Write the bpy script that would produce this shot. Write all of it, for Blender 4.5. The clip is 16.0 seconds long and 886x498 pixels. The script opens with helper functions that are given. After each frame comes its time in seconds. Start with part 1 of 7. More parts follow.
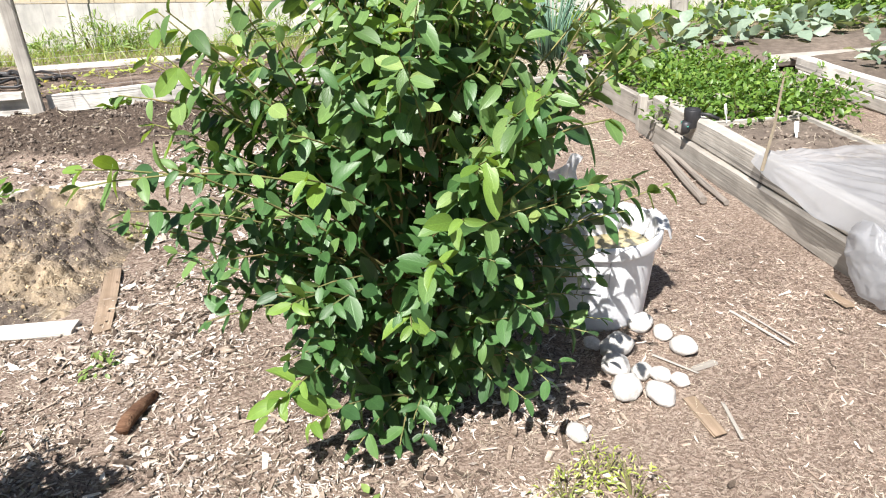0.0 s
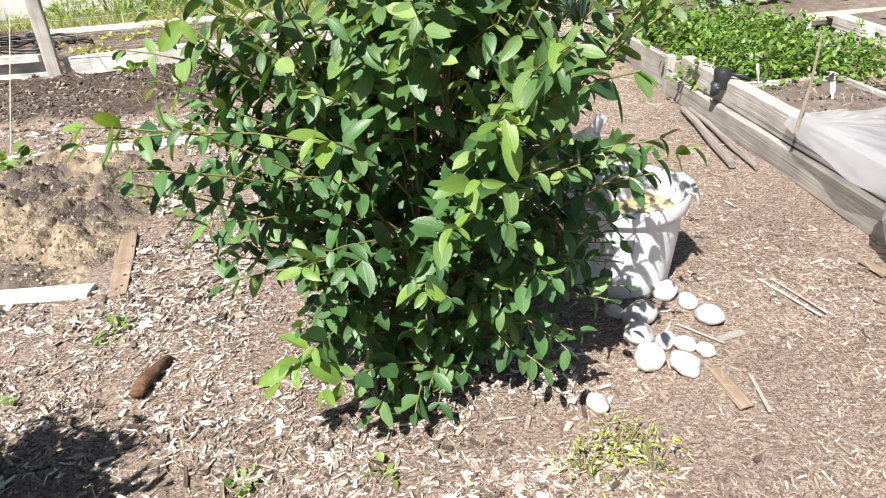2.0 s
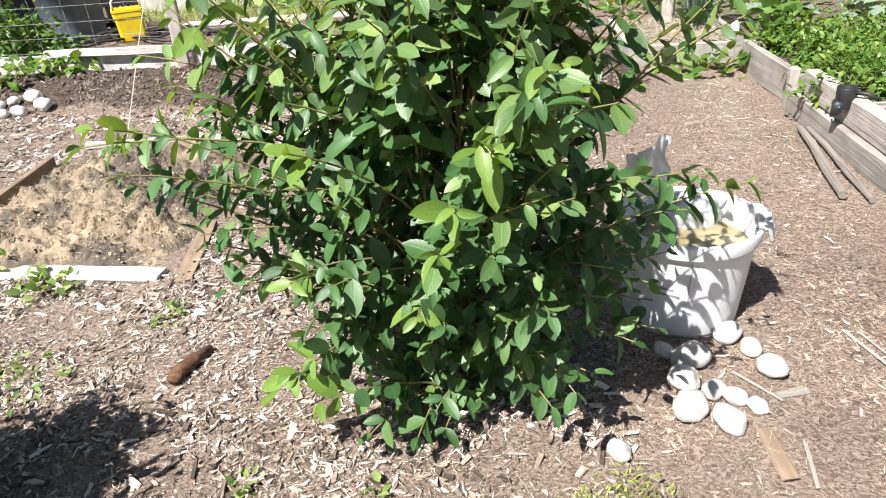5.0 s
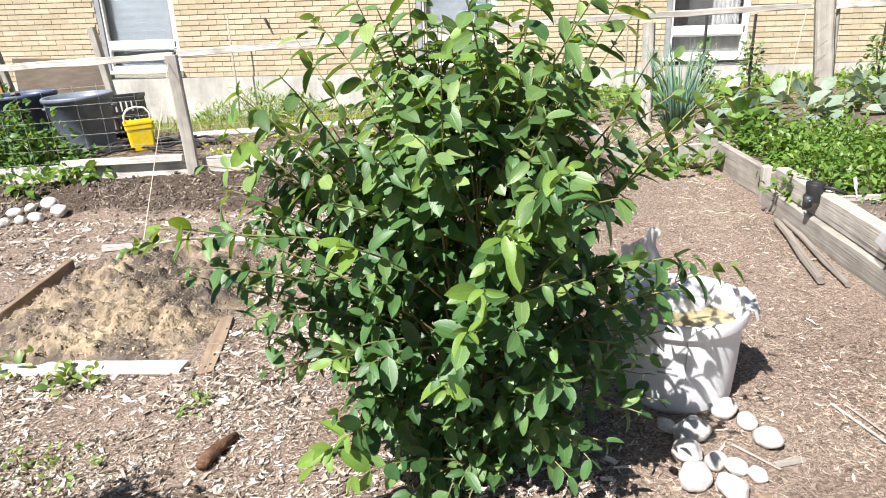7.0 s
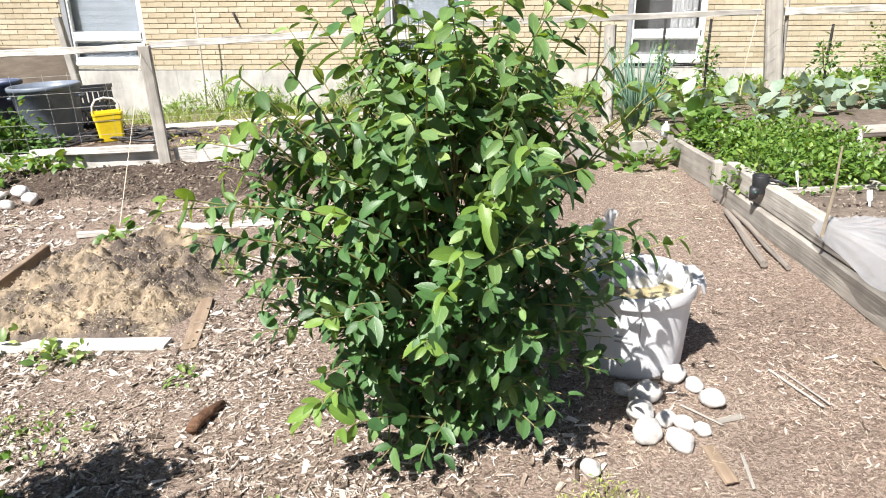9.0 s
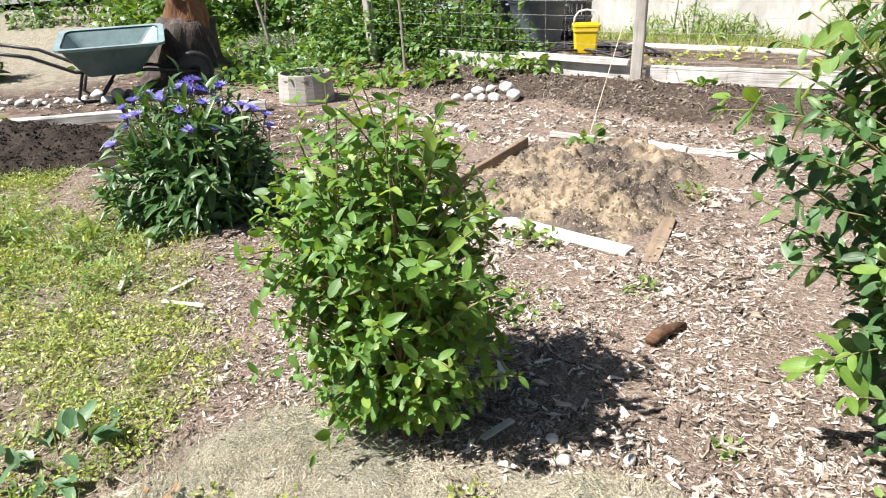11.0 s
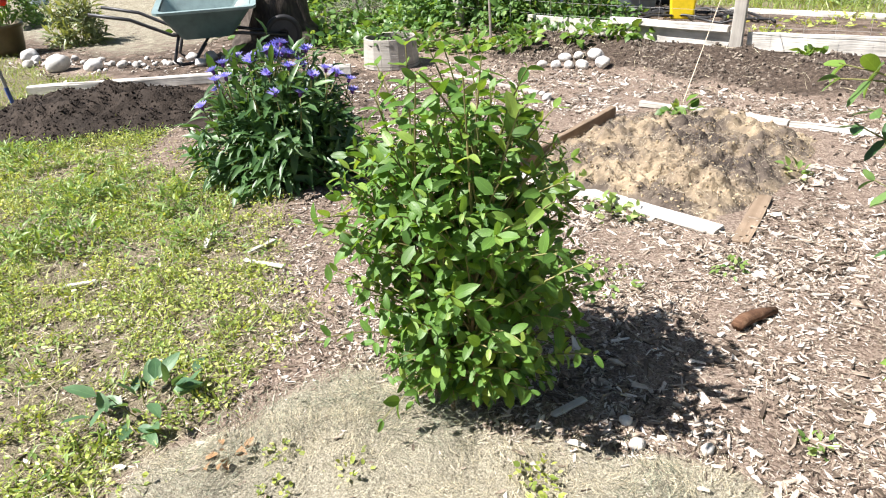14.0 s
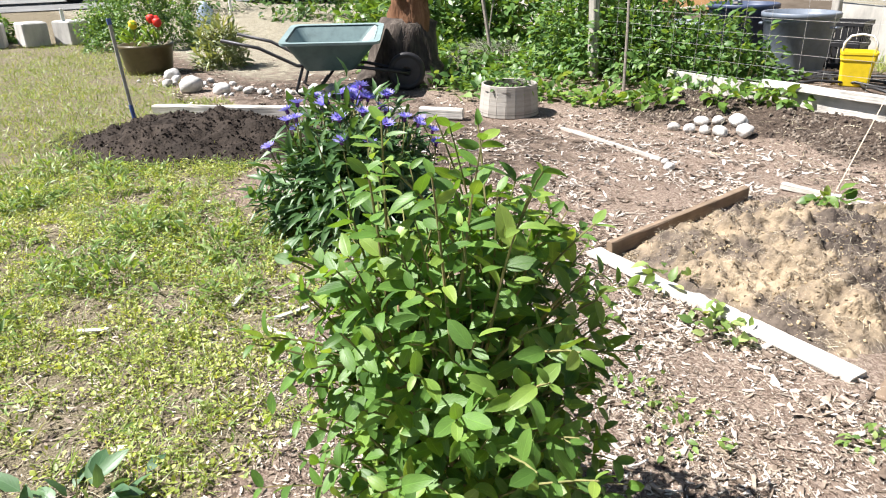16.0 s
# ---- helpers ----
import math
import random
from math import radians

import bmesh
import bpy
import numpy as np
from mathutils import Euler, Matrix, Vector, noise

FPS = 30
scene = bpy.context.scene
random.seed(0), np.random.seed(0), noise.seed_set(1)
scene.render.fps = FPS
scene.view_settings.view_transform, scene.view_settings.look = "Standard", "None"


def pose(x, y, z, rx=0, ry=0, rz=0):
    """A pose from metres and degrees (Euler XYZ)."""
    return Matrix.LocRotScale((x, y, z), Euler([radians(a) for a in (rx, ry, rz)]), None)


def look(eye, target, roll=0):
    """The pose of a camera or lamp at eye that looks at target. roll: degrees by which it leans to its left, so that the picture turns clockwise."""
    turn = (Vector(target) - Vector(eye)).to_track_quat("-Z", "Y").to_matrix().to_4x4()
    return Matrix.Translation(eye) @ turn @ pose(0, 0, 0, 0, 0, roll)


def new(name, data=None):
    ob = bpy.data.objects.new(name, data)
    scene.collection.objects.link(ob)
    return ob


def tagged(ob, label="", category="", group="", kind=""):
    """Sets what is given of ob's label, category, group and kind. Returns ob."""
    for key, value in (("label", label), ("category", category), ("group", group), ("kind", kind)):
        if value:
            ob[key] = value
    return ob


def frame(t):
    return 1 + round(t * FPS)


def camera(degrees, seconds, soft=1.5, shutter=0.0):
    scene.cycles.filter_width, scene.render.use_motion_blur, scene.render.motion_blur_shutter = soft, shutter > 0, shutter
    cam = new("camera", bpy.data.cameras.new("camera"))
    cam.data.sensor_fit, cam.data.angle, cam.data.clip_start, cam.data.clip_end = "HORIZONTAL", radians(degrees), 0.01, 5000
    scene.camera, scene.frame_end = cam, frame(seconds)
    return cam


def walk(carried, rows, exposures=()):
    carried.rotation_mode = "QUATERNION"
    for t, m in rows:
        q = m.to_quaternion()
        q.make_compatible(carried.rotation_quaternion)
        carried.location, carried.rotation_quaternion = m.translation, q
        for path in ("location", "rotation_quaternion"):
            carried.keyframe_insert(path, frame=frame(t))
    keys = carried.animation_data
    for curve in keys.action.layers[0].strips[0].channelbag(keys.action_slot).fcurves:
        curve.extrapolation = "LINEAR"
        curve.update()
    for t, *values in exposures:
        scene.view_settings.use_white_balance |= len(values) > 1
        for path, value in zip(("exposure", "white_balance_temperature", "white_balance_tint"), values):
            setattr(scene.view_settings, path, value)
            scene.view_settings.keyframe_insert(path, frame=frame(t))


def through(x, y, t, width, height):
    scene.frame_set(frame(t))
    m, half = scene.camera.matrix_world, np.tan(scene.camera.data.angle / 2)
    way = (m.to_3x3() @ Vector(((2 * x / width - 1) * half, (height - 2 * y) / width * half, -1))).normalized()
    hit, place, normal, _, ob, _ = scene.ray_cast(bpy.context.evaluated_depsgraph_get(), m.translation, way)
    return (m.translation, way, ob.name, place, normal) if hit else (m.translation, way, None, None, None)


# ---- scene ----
cam = camera(66.0, 16.0, soft=1.1, shutter=0.1)
PATH = [
    (0, (0.117, 0.151, 1.433), (0.36, 1.927, 0.546), -2.7),
    (0.5, (0.121, 0.157, 1.423), (0.356, 1.937, 0.542), -2.3),
    (1, (0.121, 0.16, 1.405), (0.353, 1.938, 0.52), -2.7),
    (1.5, (0.122, 0.18, 1.396), (0.312, 1.931, 0.448), -3.2),
    (2, (0.134, 0.209, 1.395), (0.307, 1.949, 0.424), -3.4),
    (2.5, (0.153, 0.237, 1.391), (0.312, 1.976, 0.417), -3.7),
    (3, (0.182, 0.252, 1.396), (0.311, 1.99, 0.416), -3.2),
    (3.2, (0.214, 0.266, 1.39), (0.279, 2.011, 0.415), -3.4),
    (5.3, (0.43, 0.302, 1.398), (0.226, 2.049, 0.446), -4.7),
    (5.5, (0.431, 0.305, 1.413), (0.223, 2.067, 0.49), -5.1),
    (6, (0.416, 0.256, 1.468), (0.215, 2.122, 0.777), -5.0),
    (6.5, (0.403, 0.198, 1.461), (0.202, 2.067, 0.779), -4.9),
    (7, (0.353, 0.097, 1.453), (0.205, 1.966, 0.756), -4.7),
    (7.5, (0.326, -0.023, 1.462), (0.231, 1.842, 0.747), -4.3),
    (8, (0.312, -0.105, 1.465), (0.255, 1.761, 0.748), -3.4),
    (8.5, (0.31, -0.121, 1.459), (0.259, 1.747, 0.746), -3.4),
    (9, (0.317, -0.109, 1.451), (0.274, 1.762, 0.745), -3.3),
    (9.5, (0.266, -0.114, 1.437), (0.157, 1.755, 0.736), -2.4),
    (10, (0.15, -0.14, 1.431), (-0.463, 1.612, 0.685), -4.2),
    (10.2, (0.088, -0.142, 1.414), (-0.667, 1.549, 0.658), -3.8),
    (12.3, (-0.059, -0.127, 1.339), (-1.3, 1.146, 0.425), -3.7),
    (12.5, (-0.058, -0.127, 1.341), (-1.3, 1.146, 0.427), -3.8),
    (13, (-0.051, -0.134, 1.343), (-1.292, 1.141, 0.429), -3.7),
    (13.5, (-0.042, -0.135, 1.344), (-1.282, 1.144, 0.434), -4.0),
    (14, (-0.044, -0.102, 1.342), (-1.286, 1.183, 0.443), -3.4),
    (14.5, (-0.05, 0.01, 1.329), (-1.332, 1.263, 0.443), -2.2),
    (15, (-0.038, 0.171, 1.324), (-1.489, 1.268, 0.493), -2.5),
    (15.5, (-0.117, 0.323, 1.312), (-1.61, 1.401, 0.534), -3.5),
    (16, (-0.233, 0.485, 1.306), (-1.755, 1.515, 0.517), -1.2),
]
walk(cam, [(t, look(eye, target, roll)) for t, eye, target, roll in PATH], [(0, 1.15), (10.2, 1.13), (12.3, 1.21), (14.5, 1.24), (16, 1.26)])

# ---- light ----
SUN_TO = Vector((0.4, 0.6, -1.0)).normalized()      # the way the sunlight travels
world = bpy.data.worlds.new("sky")
scene.world = world
world.use_nodes = True
wn = world.node_tree
sky = wn.nodes.new("ShaderNodeTexSky")
sky.sky_type, sky.sun_disc = "NISHITA", False
sky.sun_elevation = math.asin(-SUN_TO.z)
sky.sun_rotation = math.atan2(-SUN_TO.x, -SUN_TO.y)
wn.links.new(sky.outputs[0], wn.nodes["Background"].inputs[0])
wn.nodes["Background"].inputs[1].default_value = 0.038
sun = new("sun", bpy.data.lights.new("sun", "SUN"))
sun.data.energy, sun.data.angle, sun.data.color = 5.0, radians(0.53), (1.0, 0.957, 0.925)
sun.matrix_world = look((0, 0, 20), Vector((0, 0, 20)) + SUN_TO)

rng = np.random.default_rng(7)


# ---- materials ----
def node(nt, kind, **sets):
    n = nt.nodes.new("ShaderNode" + kind)
    for k, v in sets.items():
        if k in n.inputs:
            n.inputs[k].default_value = v
    return n


def ramp(nt, stops):
    n = nt.nodes.new("ShaderNodeValToRGB")
    e = n.color_ramp.elements
    while len(e) < len(stops):
        e.new(0.5)
    for el, (p, c) in zip(e, stops):
        el.position, el.color = p, (*c, 1)
    return n


def surface(name, stops, scale=8.0, stretch=(1, 1, 1), rough=0.85, bump=0.3, fine=60.0, spread=0.0, patch=0.25, patch_scale=1.3, metal=0.0, coords="Object", crack=0.0):
    """A rough natural surface: a ramp over stretched noise, big pale and dark patches, fine relief; spread: how far whole pieces differ."""
    m = bpy.data.materials.new(name)
    m.use_nodes = True
    nt = m.node_tree
    b = nt.nodes["Principled BSDF"]
    b.inputs["Roughness"].default_value, b.inputs["Metallic"].default_value = rough, metal
    if rough >= 0.8:
        b.inputs["Specular IOR Level"].default_value = 0.2
    tc, mp = node(nt, "TexCoord"), node(nt, "Mapping", Scale=stretch)
    nt.links.new(tc.outputs[coords], mp.inputs[0])
    n1 = node(nt, "TexNoise", Scale=scale, Detail=6.0, Roughness=0.65)
    nt.links.new(mp.outputs[0], n1.inputs["Vector"])
    fac = n1.outputs[0]
    if spread:
        oi, ge = node(nt, "ObjectInfo"), node(nt, "NewGeometry")
        a = nt.nodes.new("ShaderNodeMath")
        a.operation = "ADD"
        nt.links.new(oi.outputs["Random"], a.inputs[0])
        nt.links.new(ge.outputs["Random Per Island"], a.inputs[1])
        w = nt.nodes.new("ShaderNodeMath")
        w.operation = "FRACT"
        nt.links.new(a.outputs[0], w.inputs[0])
        mx = nt.nodes.new("ShaderNodeMapRange")
        mx.inputs["To Min"].default_value, mx.inputs["To Max"].default_value = -spread / 2, spread / 2
        nt.links.new(w.outputs[0], mx.inputs[0])
        ad = nt.nodes.new("ShaderNodeMath")
        ad.operation = "ADD"
        nt.links.new(fac, ad.inputs[0])
        nt.links.new(mx.outputs[0], ad.inputs[1])
        fac = ad.outputs[0]
    r = ramp(nt, stops)
    nt.links.new(fac, r.inputs[0])
    n2 = node(nt, "TexNoise", Scale=patch_scale, Detail=3.0)
    nt.links.new(tc.outputs["Object"], n2.inputs["Vector"])
    mr = nt.nodes.new("ShaderNodeMapRange")
    mr.inputs["From Min"].default_value, mr.inputs["From Max"].default_value = 0.3, 0.7
    mr.inputs["To Min"].default_value, mr.inputs["To Max"].default_value = 1 - patch, 1 + patch
    nt.links.new(n2.outputs[0], mr.inputs[0])
    mul = nt.nodes.new("ShaderNodeVectorMath")
    mul.operation = "SCALE"
    nt.links.new(r.outputs[0], mul.inputs[0])
    nt.links.new(mr.outputs[0], mul.inputs["Scale"])
    col = mul.outputs[0]
    if crack:
        m4 = node(nt, "Mapping", Scale=(stretch[0] * 0.4, stretch[1] * 1.6, stretch[2] * 1.6))
        nt.links.new(tc.outputs[coords], m4.inputs[0])
        n4 = node(nt, "TexNoise", Scale=scale, Detail=3.0)
        nt.links.new(m4.outputs[0], n4.inputs["Vector"])
        r4 = nt.nodes.new("ShaderNodeMapRange")
        r4.inputs["From Min"].default_value, r4.inputs["From Max"].default_value = 0.31, 0.37
        r4.inputs["To Min"].default_value = 1 - crack
        nt.links.new(n4.outputs[0], r4.inputs[0])
        s4 = nt.nodes.new("ShaderNodeVectorMath")
        s4.operation = "SCALE"
        nt.links.new(col, s4.inputs[0])
        nt.links.new(r4.outputs[0], s4.inputs["Scale"])
        col = s4.outputs[0]
    nt.links.new(col, b.inputs["Base Color"])
    n3 = node(nt, "TexNoise", Scale=fine, Detail=4.0)
    nt.links.new(mp.outputs[0], n3.inputs["Vector"])
    bp = node(nt, "Bump", Strength=bump, Distance=0.01)
    nt.links.new(n3.outputs[0], bp.inputs["Height"])
    nt.links.new(bp.outputs[0], b.inputs["Normal"])
    return m


def leafy(name, dark, mid, light, through=0.35, rough=0.42, veins=0.0):
    """Leaves: each its own green, light passing through, with a paler midrib and side veins along the leaf's own map."""
    m = bpy.data.materials.new(name)
    m.use_nodes = True
    nt = m.node_tree
    b = nt.nodes["Principled BSDF"]
    b.inputs["Roughness"].default_value = rough
    oi, ge = node(nt, "ObjectInfo"), node(nt, "NewGeometry")
    a = nt.nodes.new("ShaderNodeMath")
    a.operation = "ADD"
    nt.links.new(oi.outputs["Random"], a.inputs[0])
    nt.links.new(ge.outputs["Random Per Island"], a.inputs[1])
    w = nt.nodes.new("ShaderNodeMath")
    w.operation = "FRACT"
    nt.links.new(a.outputs[0], w.inputs[0])
    r = ramp(nt, [(0.0, dark), (0.45, mid), (0.8, mid), (1.0, light)])
    nt.links.new(w.outputs[0], r.inputs[0])
    tc = node(nt, "TexCoord")
    n = node(nt, "TexNoise", Scale=35.0, Detail=3.0)
    nt.links.new(tc.outputs["Object"], n.inputs["Vector"])
    mr = nt.nodes.new("ShaderNodeMapRange")
    mr.inputs["To Min"].default_value, mr.inputs["To Max"].default_value = 0.7, 1.3
    nt.links.new(n.outputs[0], mr.inputs[0])
    sc = nt.nodes.new("ShaderNodeVectorMath")
    sc.operation = "SCALE"
    nt.links.new(r.outputs[0], sc.inputs[0])
    nt.links.new(mr.outputs[0], sc.inputs["Scale"])
    col = sc.outputs[0]
    if veins:
        uv = node(nt, "UVMap")
        sx = node(nt, "SeparateXYZ")
        nt.links.new(uv.outputs[0], sx.inputs[0])
        ab = nt.nodes.new("ShaderNodeMath")
        ab.operation = "ABSOLUTE"
        nt.links.new(sx.outputs[0], ab.inputs[0])
        rib = nt.nodes.new("ShaderNodeMapRange")
        rib.inputs["From Min"].default_value, rib.inputs["From Max"].default_value = 0.0, 0.09
        rib.inputs["To Min"].default_value, rib.inputs["To Max"].default_value = 1.0, 0.0
        nt.links.new(ab.outputs[0], rib.inputs[0])
        m1 = nt.nodes.new("ShaderNodeMath")
        m1.operation = "MULTIPLY_ADD"
        m1.inputs[1].default_value = -0.45
        nt.links.new(ab.outputs[0], m1.inputs[0])
        nt.links.new(sx.outputs[1], m1.inputs[2])
        m2 = nt.nodes.new("ShaderNodeMath")
        m2.operation = "MULTIPLY"
        m2.inputs[1].default_value = 44.0
        nt.links.new(m1.outputs[0], m2.inputs[0])
        m3 = nt.nodes.new("ShaderNodeMath")
        m3.operation = "SINE"
        nt.links.new(m2.outputs[0], m3.inputs[0])
        side = nt.nodes.new("ShaderNodeMapRange")
        side.inputs["From Min"].default_value, side.inputs["From Max"].default_value = 0.8, 1.0
        side.inputs["To Max"].default_value = 0.45
        nt.links.new(m3.outputs[0], side.inputs[0])
        mxv = nt.nodes.new("ShaderNodeMath")
        mxv.operation = "MAXIMUM"
        nt.links.new(rib.outputs[0], mxv.inputs[0])
        nt.links.new(side.outputs[0], mxv.inputs[1])
        k = nt.nodes.new("ShaderNodeMath")
        k.operation = "MULTIPLY_ADD"
        k.inputs[1].default_value, k.inputs[2].default_value = veins, 1.0
        nt.links.new(mxv.outputs[0], k.inputs[0])
        s2 = nt.nodes.new("ShaderNodeVectorMath")
        s2.operation = "SCALE"
        nt.links.new(col, s2.inputs[0])
        nt.links.new(k.outputs[0], s2.inputs["Scale"])
        col = s2.outputs[0]
        bp = node(nt, "Bump", Strength=0.25, Distance=0.002)
        bp.invert = True
        nt.links.new(mxv.outputs[0], bp.inputs["Height"])
        nt.links.new(bp.outputs[0], b.inputs["Normal"])
    nt.links.new(col, b.inputs["Base Color"])
    tr = node(nt, "BsdfTranslucent")
    tint = nt.nodes.new("ShaderNodeVectorMath")
    tint.operation = "MULTIPLY"
    tint.inputs[1].default_value = (1.7, 1.45, 0.5)
    nt.links.new(col, tint.inputs[0])
    nt.links.new(tint.outputs[0], tr.inputs[0])
    mix = node(nt, "MixShader", Fac=through)
    out = nt.nodes["Material Output"]
    nt.links.new(b.outputs[0], mix.inputs[1])
    nt.links.new(tr.outputs[0], mix.inputs[2])
    nt.links.new(mix.outputs[0], out.inputs[0])
    return m


def plain(name, col, rough=0.5, metal=0.0, var=0.12, scale=14.0, bump=0.08, through=0.0):
    """Paint, plastic, metal: one colour with faint dirt and unevenness."""
    c = Vector(col)
    m = surface(name, [(0.25, c * (1 - var * 2)), (0.5, c), (0.75, c * (1 + var))], scale=scale, rough=rough, metal=metal, bump=bump, patch=var, patch_scale=5.0)
    if through:
        nt = m.node_tree
        tr = node(nt, "BsdfTranslucent", Color=(*col, 1))
        mix = node(nt, "MixShader", Fac=through)
        nt.links.new(nt.nodes["Principled BSDF"].outputs[0], mix.inputs[1])
        nt.links.new(tr.outputs[0], mix.inputs[2])
        nt.links.new(mix.outputs[0], nt.nodes["Material Output"].inputs[0])
    return m


M_CHIP = surface("wood chips", [(0.05, (0.064, 0.048, 0.037)), (0.3, (0.18, 0.139, 0.107)), (0.52, (0.35, 0.284, 0.225)), (0.74, (0.509, 0.439, 0.374)), (0.88, (0.657, 0.599, 0.53)), (1.0, (0.75, 0.712, 0.653))], scale=25, spread=0.95, patch=0.1)
M_CHIPPALE = surface("bleached chips", [(0.1, (0.2, 0.165, 0.135)), (0.4, (0.42, 0.375, 0.33)), (0.75, (0.57, 0.525, 0.47)), (1.0, (0.7, 0.665, 0.61))], scale=25, spread=0.9, patch=0.1)
M_MULCH = surface("bark mulch", [(0.05, (0.116, 0.084, 0.067)), (0.3, (0.262, 0.197, 0.154)), (0.6, (0.388, 0.305, 0.244)), (0.85, (0.485, 0.405, 0.336)), (1.0, (0.621, 0.56, 0.493))], scale=25, spread=0.9, patch=0.14, patch_scale=2.5)
M_STRAW = surface("straw", [(0.1, (0.24, 0.2, 0.145)), (0.5, (0.44, 0.385, 0.285)), (0.9, (0.66, 0.6, 0.47))], scale=20, spread=0.8, patch=0.15)
M_HAY = surface("dry grass", [(0.1, (0.27, 0.23, 0.15)), (0.5, (0.48, 0.425, 0.29)), (0.9, (0.71, 0.65, 0.485))], scale=20, spread=0.85, patch=0.2, patch_scale=4)
M_HAYGREEN = surface("grey green hay", [(0.1, (0.075, 0.085, 0.058)), (0.5, (0.185, 0.2, 0.14)), (0.9, (0.4, 0.41, 0.3))], scale=20, spread=0.95, patch=0.15)
M_MOUND = surface("compost", [(0.33, (0.057, 0.046, 0.04)), (0.45, (0.128, 0.103, 0.082)), (0.53, (0.237, 0.187, 0.13)), (0.6, (0.332, 0.263, 0.178)), (0.74, (0.465, 0.377, 0.27))], scale=2.8, bump=1.0, fine=80, patch=0.32, patch_scale=17)
M_CLOD = surface("soil clods", [(0.1, (0.016, 0.012, 0.0095)), (0.5, (0.032, 0.024, 0.019)), (0.9, (0.065, 0.05, 0.039))], scale=30, bump=0.8, spread=0.8)
M_CLOD3 = surface("dry bed crumbs", [(0.1, (0.07, 0.055, 0.045)), (0.5, (0.15, 0.122, 0.1)), (0.9, (0.28, 0.235, 0.19))], scale=30, bump=0.8, spread=0.9)
M_CLOD2 = surface("compost clods", [(0.1, (0.06, 0.045, 0.035)), (0.4, (0.2, 0.15, 0.095)), (0.9, (0.48, 0.38, 0.24))], scale=30, bump=0.8, spread=0.9)
M_POT = plain("dark glazed pot", (0.09, 0.07, 0.03), 0.4)
M_SOIL = surface("dark soil", [(0.2, (0.017, 0.0125, 0.01)), (0.5, (0.036, 0.027, 0.021)), (0.8, (0.07, 0.053, 0.041))], scale=14, bump=1.0, fine=70, patch=0.3)
M_SOIL2 = surface("dry soil", [(0.2, (0.07, 0.055, 0.045)), (0.5, (0.13, 0.105, 0.085)), (0.8, (0.22, 0.18, 0.145))], scale=14, bump=1.0, fine=70, patch=0.3)
M_OLDWOOD = surface("weathered wood", [(0.2, (0.235, 0.215, 0.187)), (0.5, (0.345, 0.32, 0.283)), (0.8, (0.455, 0.43, 0.385))], scale=4, stretch=(0.3, 7, 7), bump=0.4, fine=14, spread=0.3, patch=0.18, patch_scale=7, crack=0.45)
M_GREYWOOD = surface("grey wood", [(0.2, (0.29, 0.27, 0.24)), (0.5, (0.4, 0.375, 0.335)), (0.8, (0.5, 0.475, 0.435))], scale=4, stretch=(0.3, 7, 7), bump=0.4, fine=14, spread=0.3, patch=0.18, patch_scale=7, crack=0.45)
M_WHITEWOOD = surface("bleached wood", [(0.2, (0.36, 0.335, 0.295)), (0.5, (0.56, 0.535, 0.49)), (0.8, (0.68, 0.655, 0.61))], scale=4, stretch=(0.3, 7, 7), bump=0.5, fine=14, spread=0.2, patch=0.28, patch_scale=7, crack=0.45)
M_BROWNWOOD = surface("brown wood", [(0.2, (0.13, 0.085, 0.055)), (0.5, (0.24, 0.165, 0.11)), (0.8, (0.34, 0.25, 0.17))], scale=6, stretch=(0.5, 9, 9), bump=0.4, fine=25, spread=0.2)
M_TANWOOD = surface("tan board", [(0.2, (0.17, 0.122, 0.083)), (0.5, (0.24, 0.178, 0.125)), (0.8, (0.31, 0.24, 0.175))], scale=4, stretch=(0.3, 7, 7), bump=0.35, fine=14, patch=0.2, patch_scale=9, crack=0.3)
M_POLE = surface("grey brown pole", [(0.2, (0.16, 0.14, 0.12)), (0.5, (0.25, 0.22, 0.19)), (0.8, (0.34, 0.31, 0.27))], scale=4, stretch=(0.3, 7, 7), bump=0.4, fine=14, crack=0.4)
M_BARK = surface("bark stick", [(0.2, (0.05, 0.025, 0.016)), (0.5, (0.13, 0.07, 0.042)), (0.8, (0.25, 0.16, 0.1))], scale=9, stretch=(0.5, 6, 6), bump=0.6, fine=30)
M_STEM = surface("stems", [(0.2, (0.12, 0.075, 0.045)), (0.5, (0.24, 0.15, 0.085)), (0.8, (0.36, 0.26, 0.15))], scale=20, bump=0.3)
M_STEMG = surface("young stems", [(0.2, (0.11, 0.13, 0.04)), (0.5, (0.2, 0.2, 0.08)), (0.8, (0.34, 0.22, 0.12))], scale=20, bump=0.2)
M_STUMP = surface("old stump", [(0.2, (0.025, 0.02, 0.017)), (0.5, (0.08, 0.065, 0.055)), (0.8, (0.18, 0.155, 0.13))], scale=5, stretch=(3, 3, 0.6), bump=1.0, fine=18, patch=0.4, patch_scale=3)
M_ROT = surface("rotted heartwood", [(0.2, (0.09, 0.04, 0.02)), (0.5, (0.2, 0.1, 0.055)), (0.8, (0.33, 0.19, 0.11))], scale=6, stretch=(3, 3, 0.5), bump=0.8, fine=18)
M_STONE = surface("pale stone", [(0.2, (0.44, 0.42, 0.385)), (0.5, (0.58, 0.56, 0.53)), (0.8, (0.69, 0.675, 0.65))], scale=9, bump=0.35, fine=50, spread=0.35, rough=0.75)
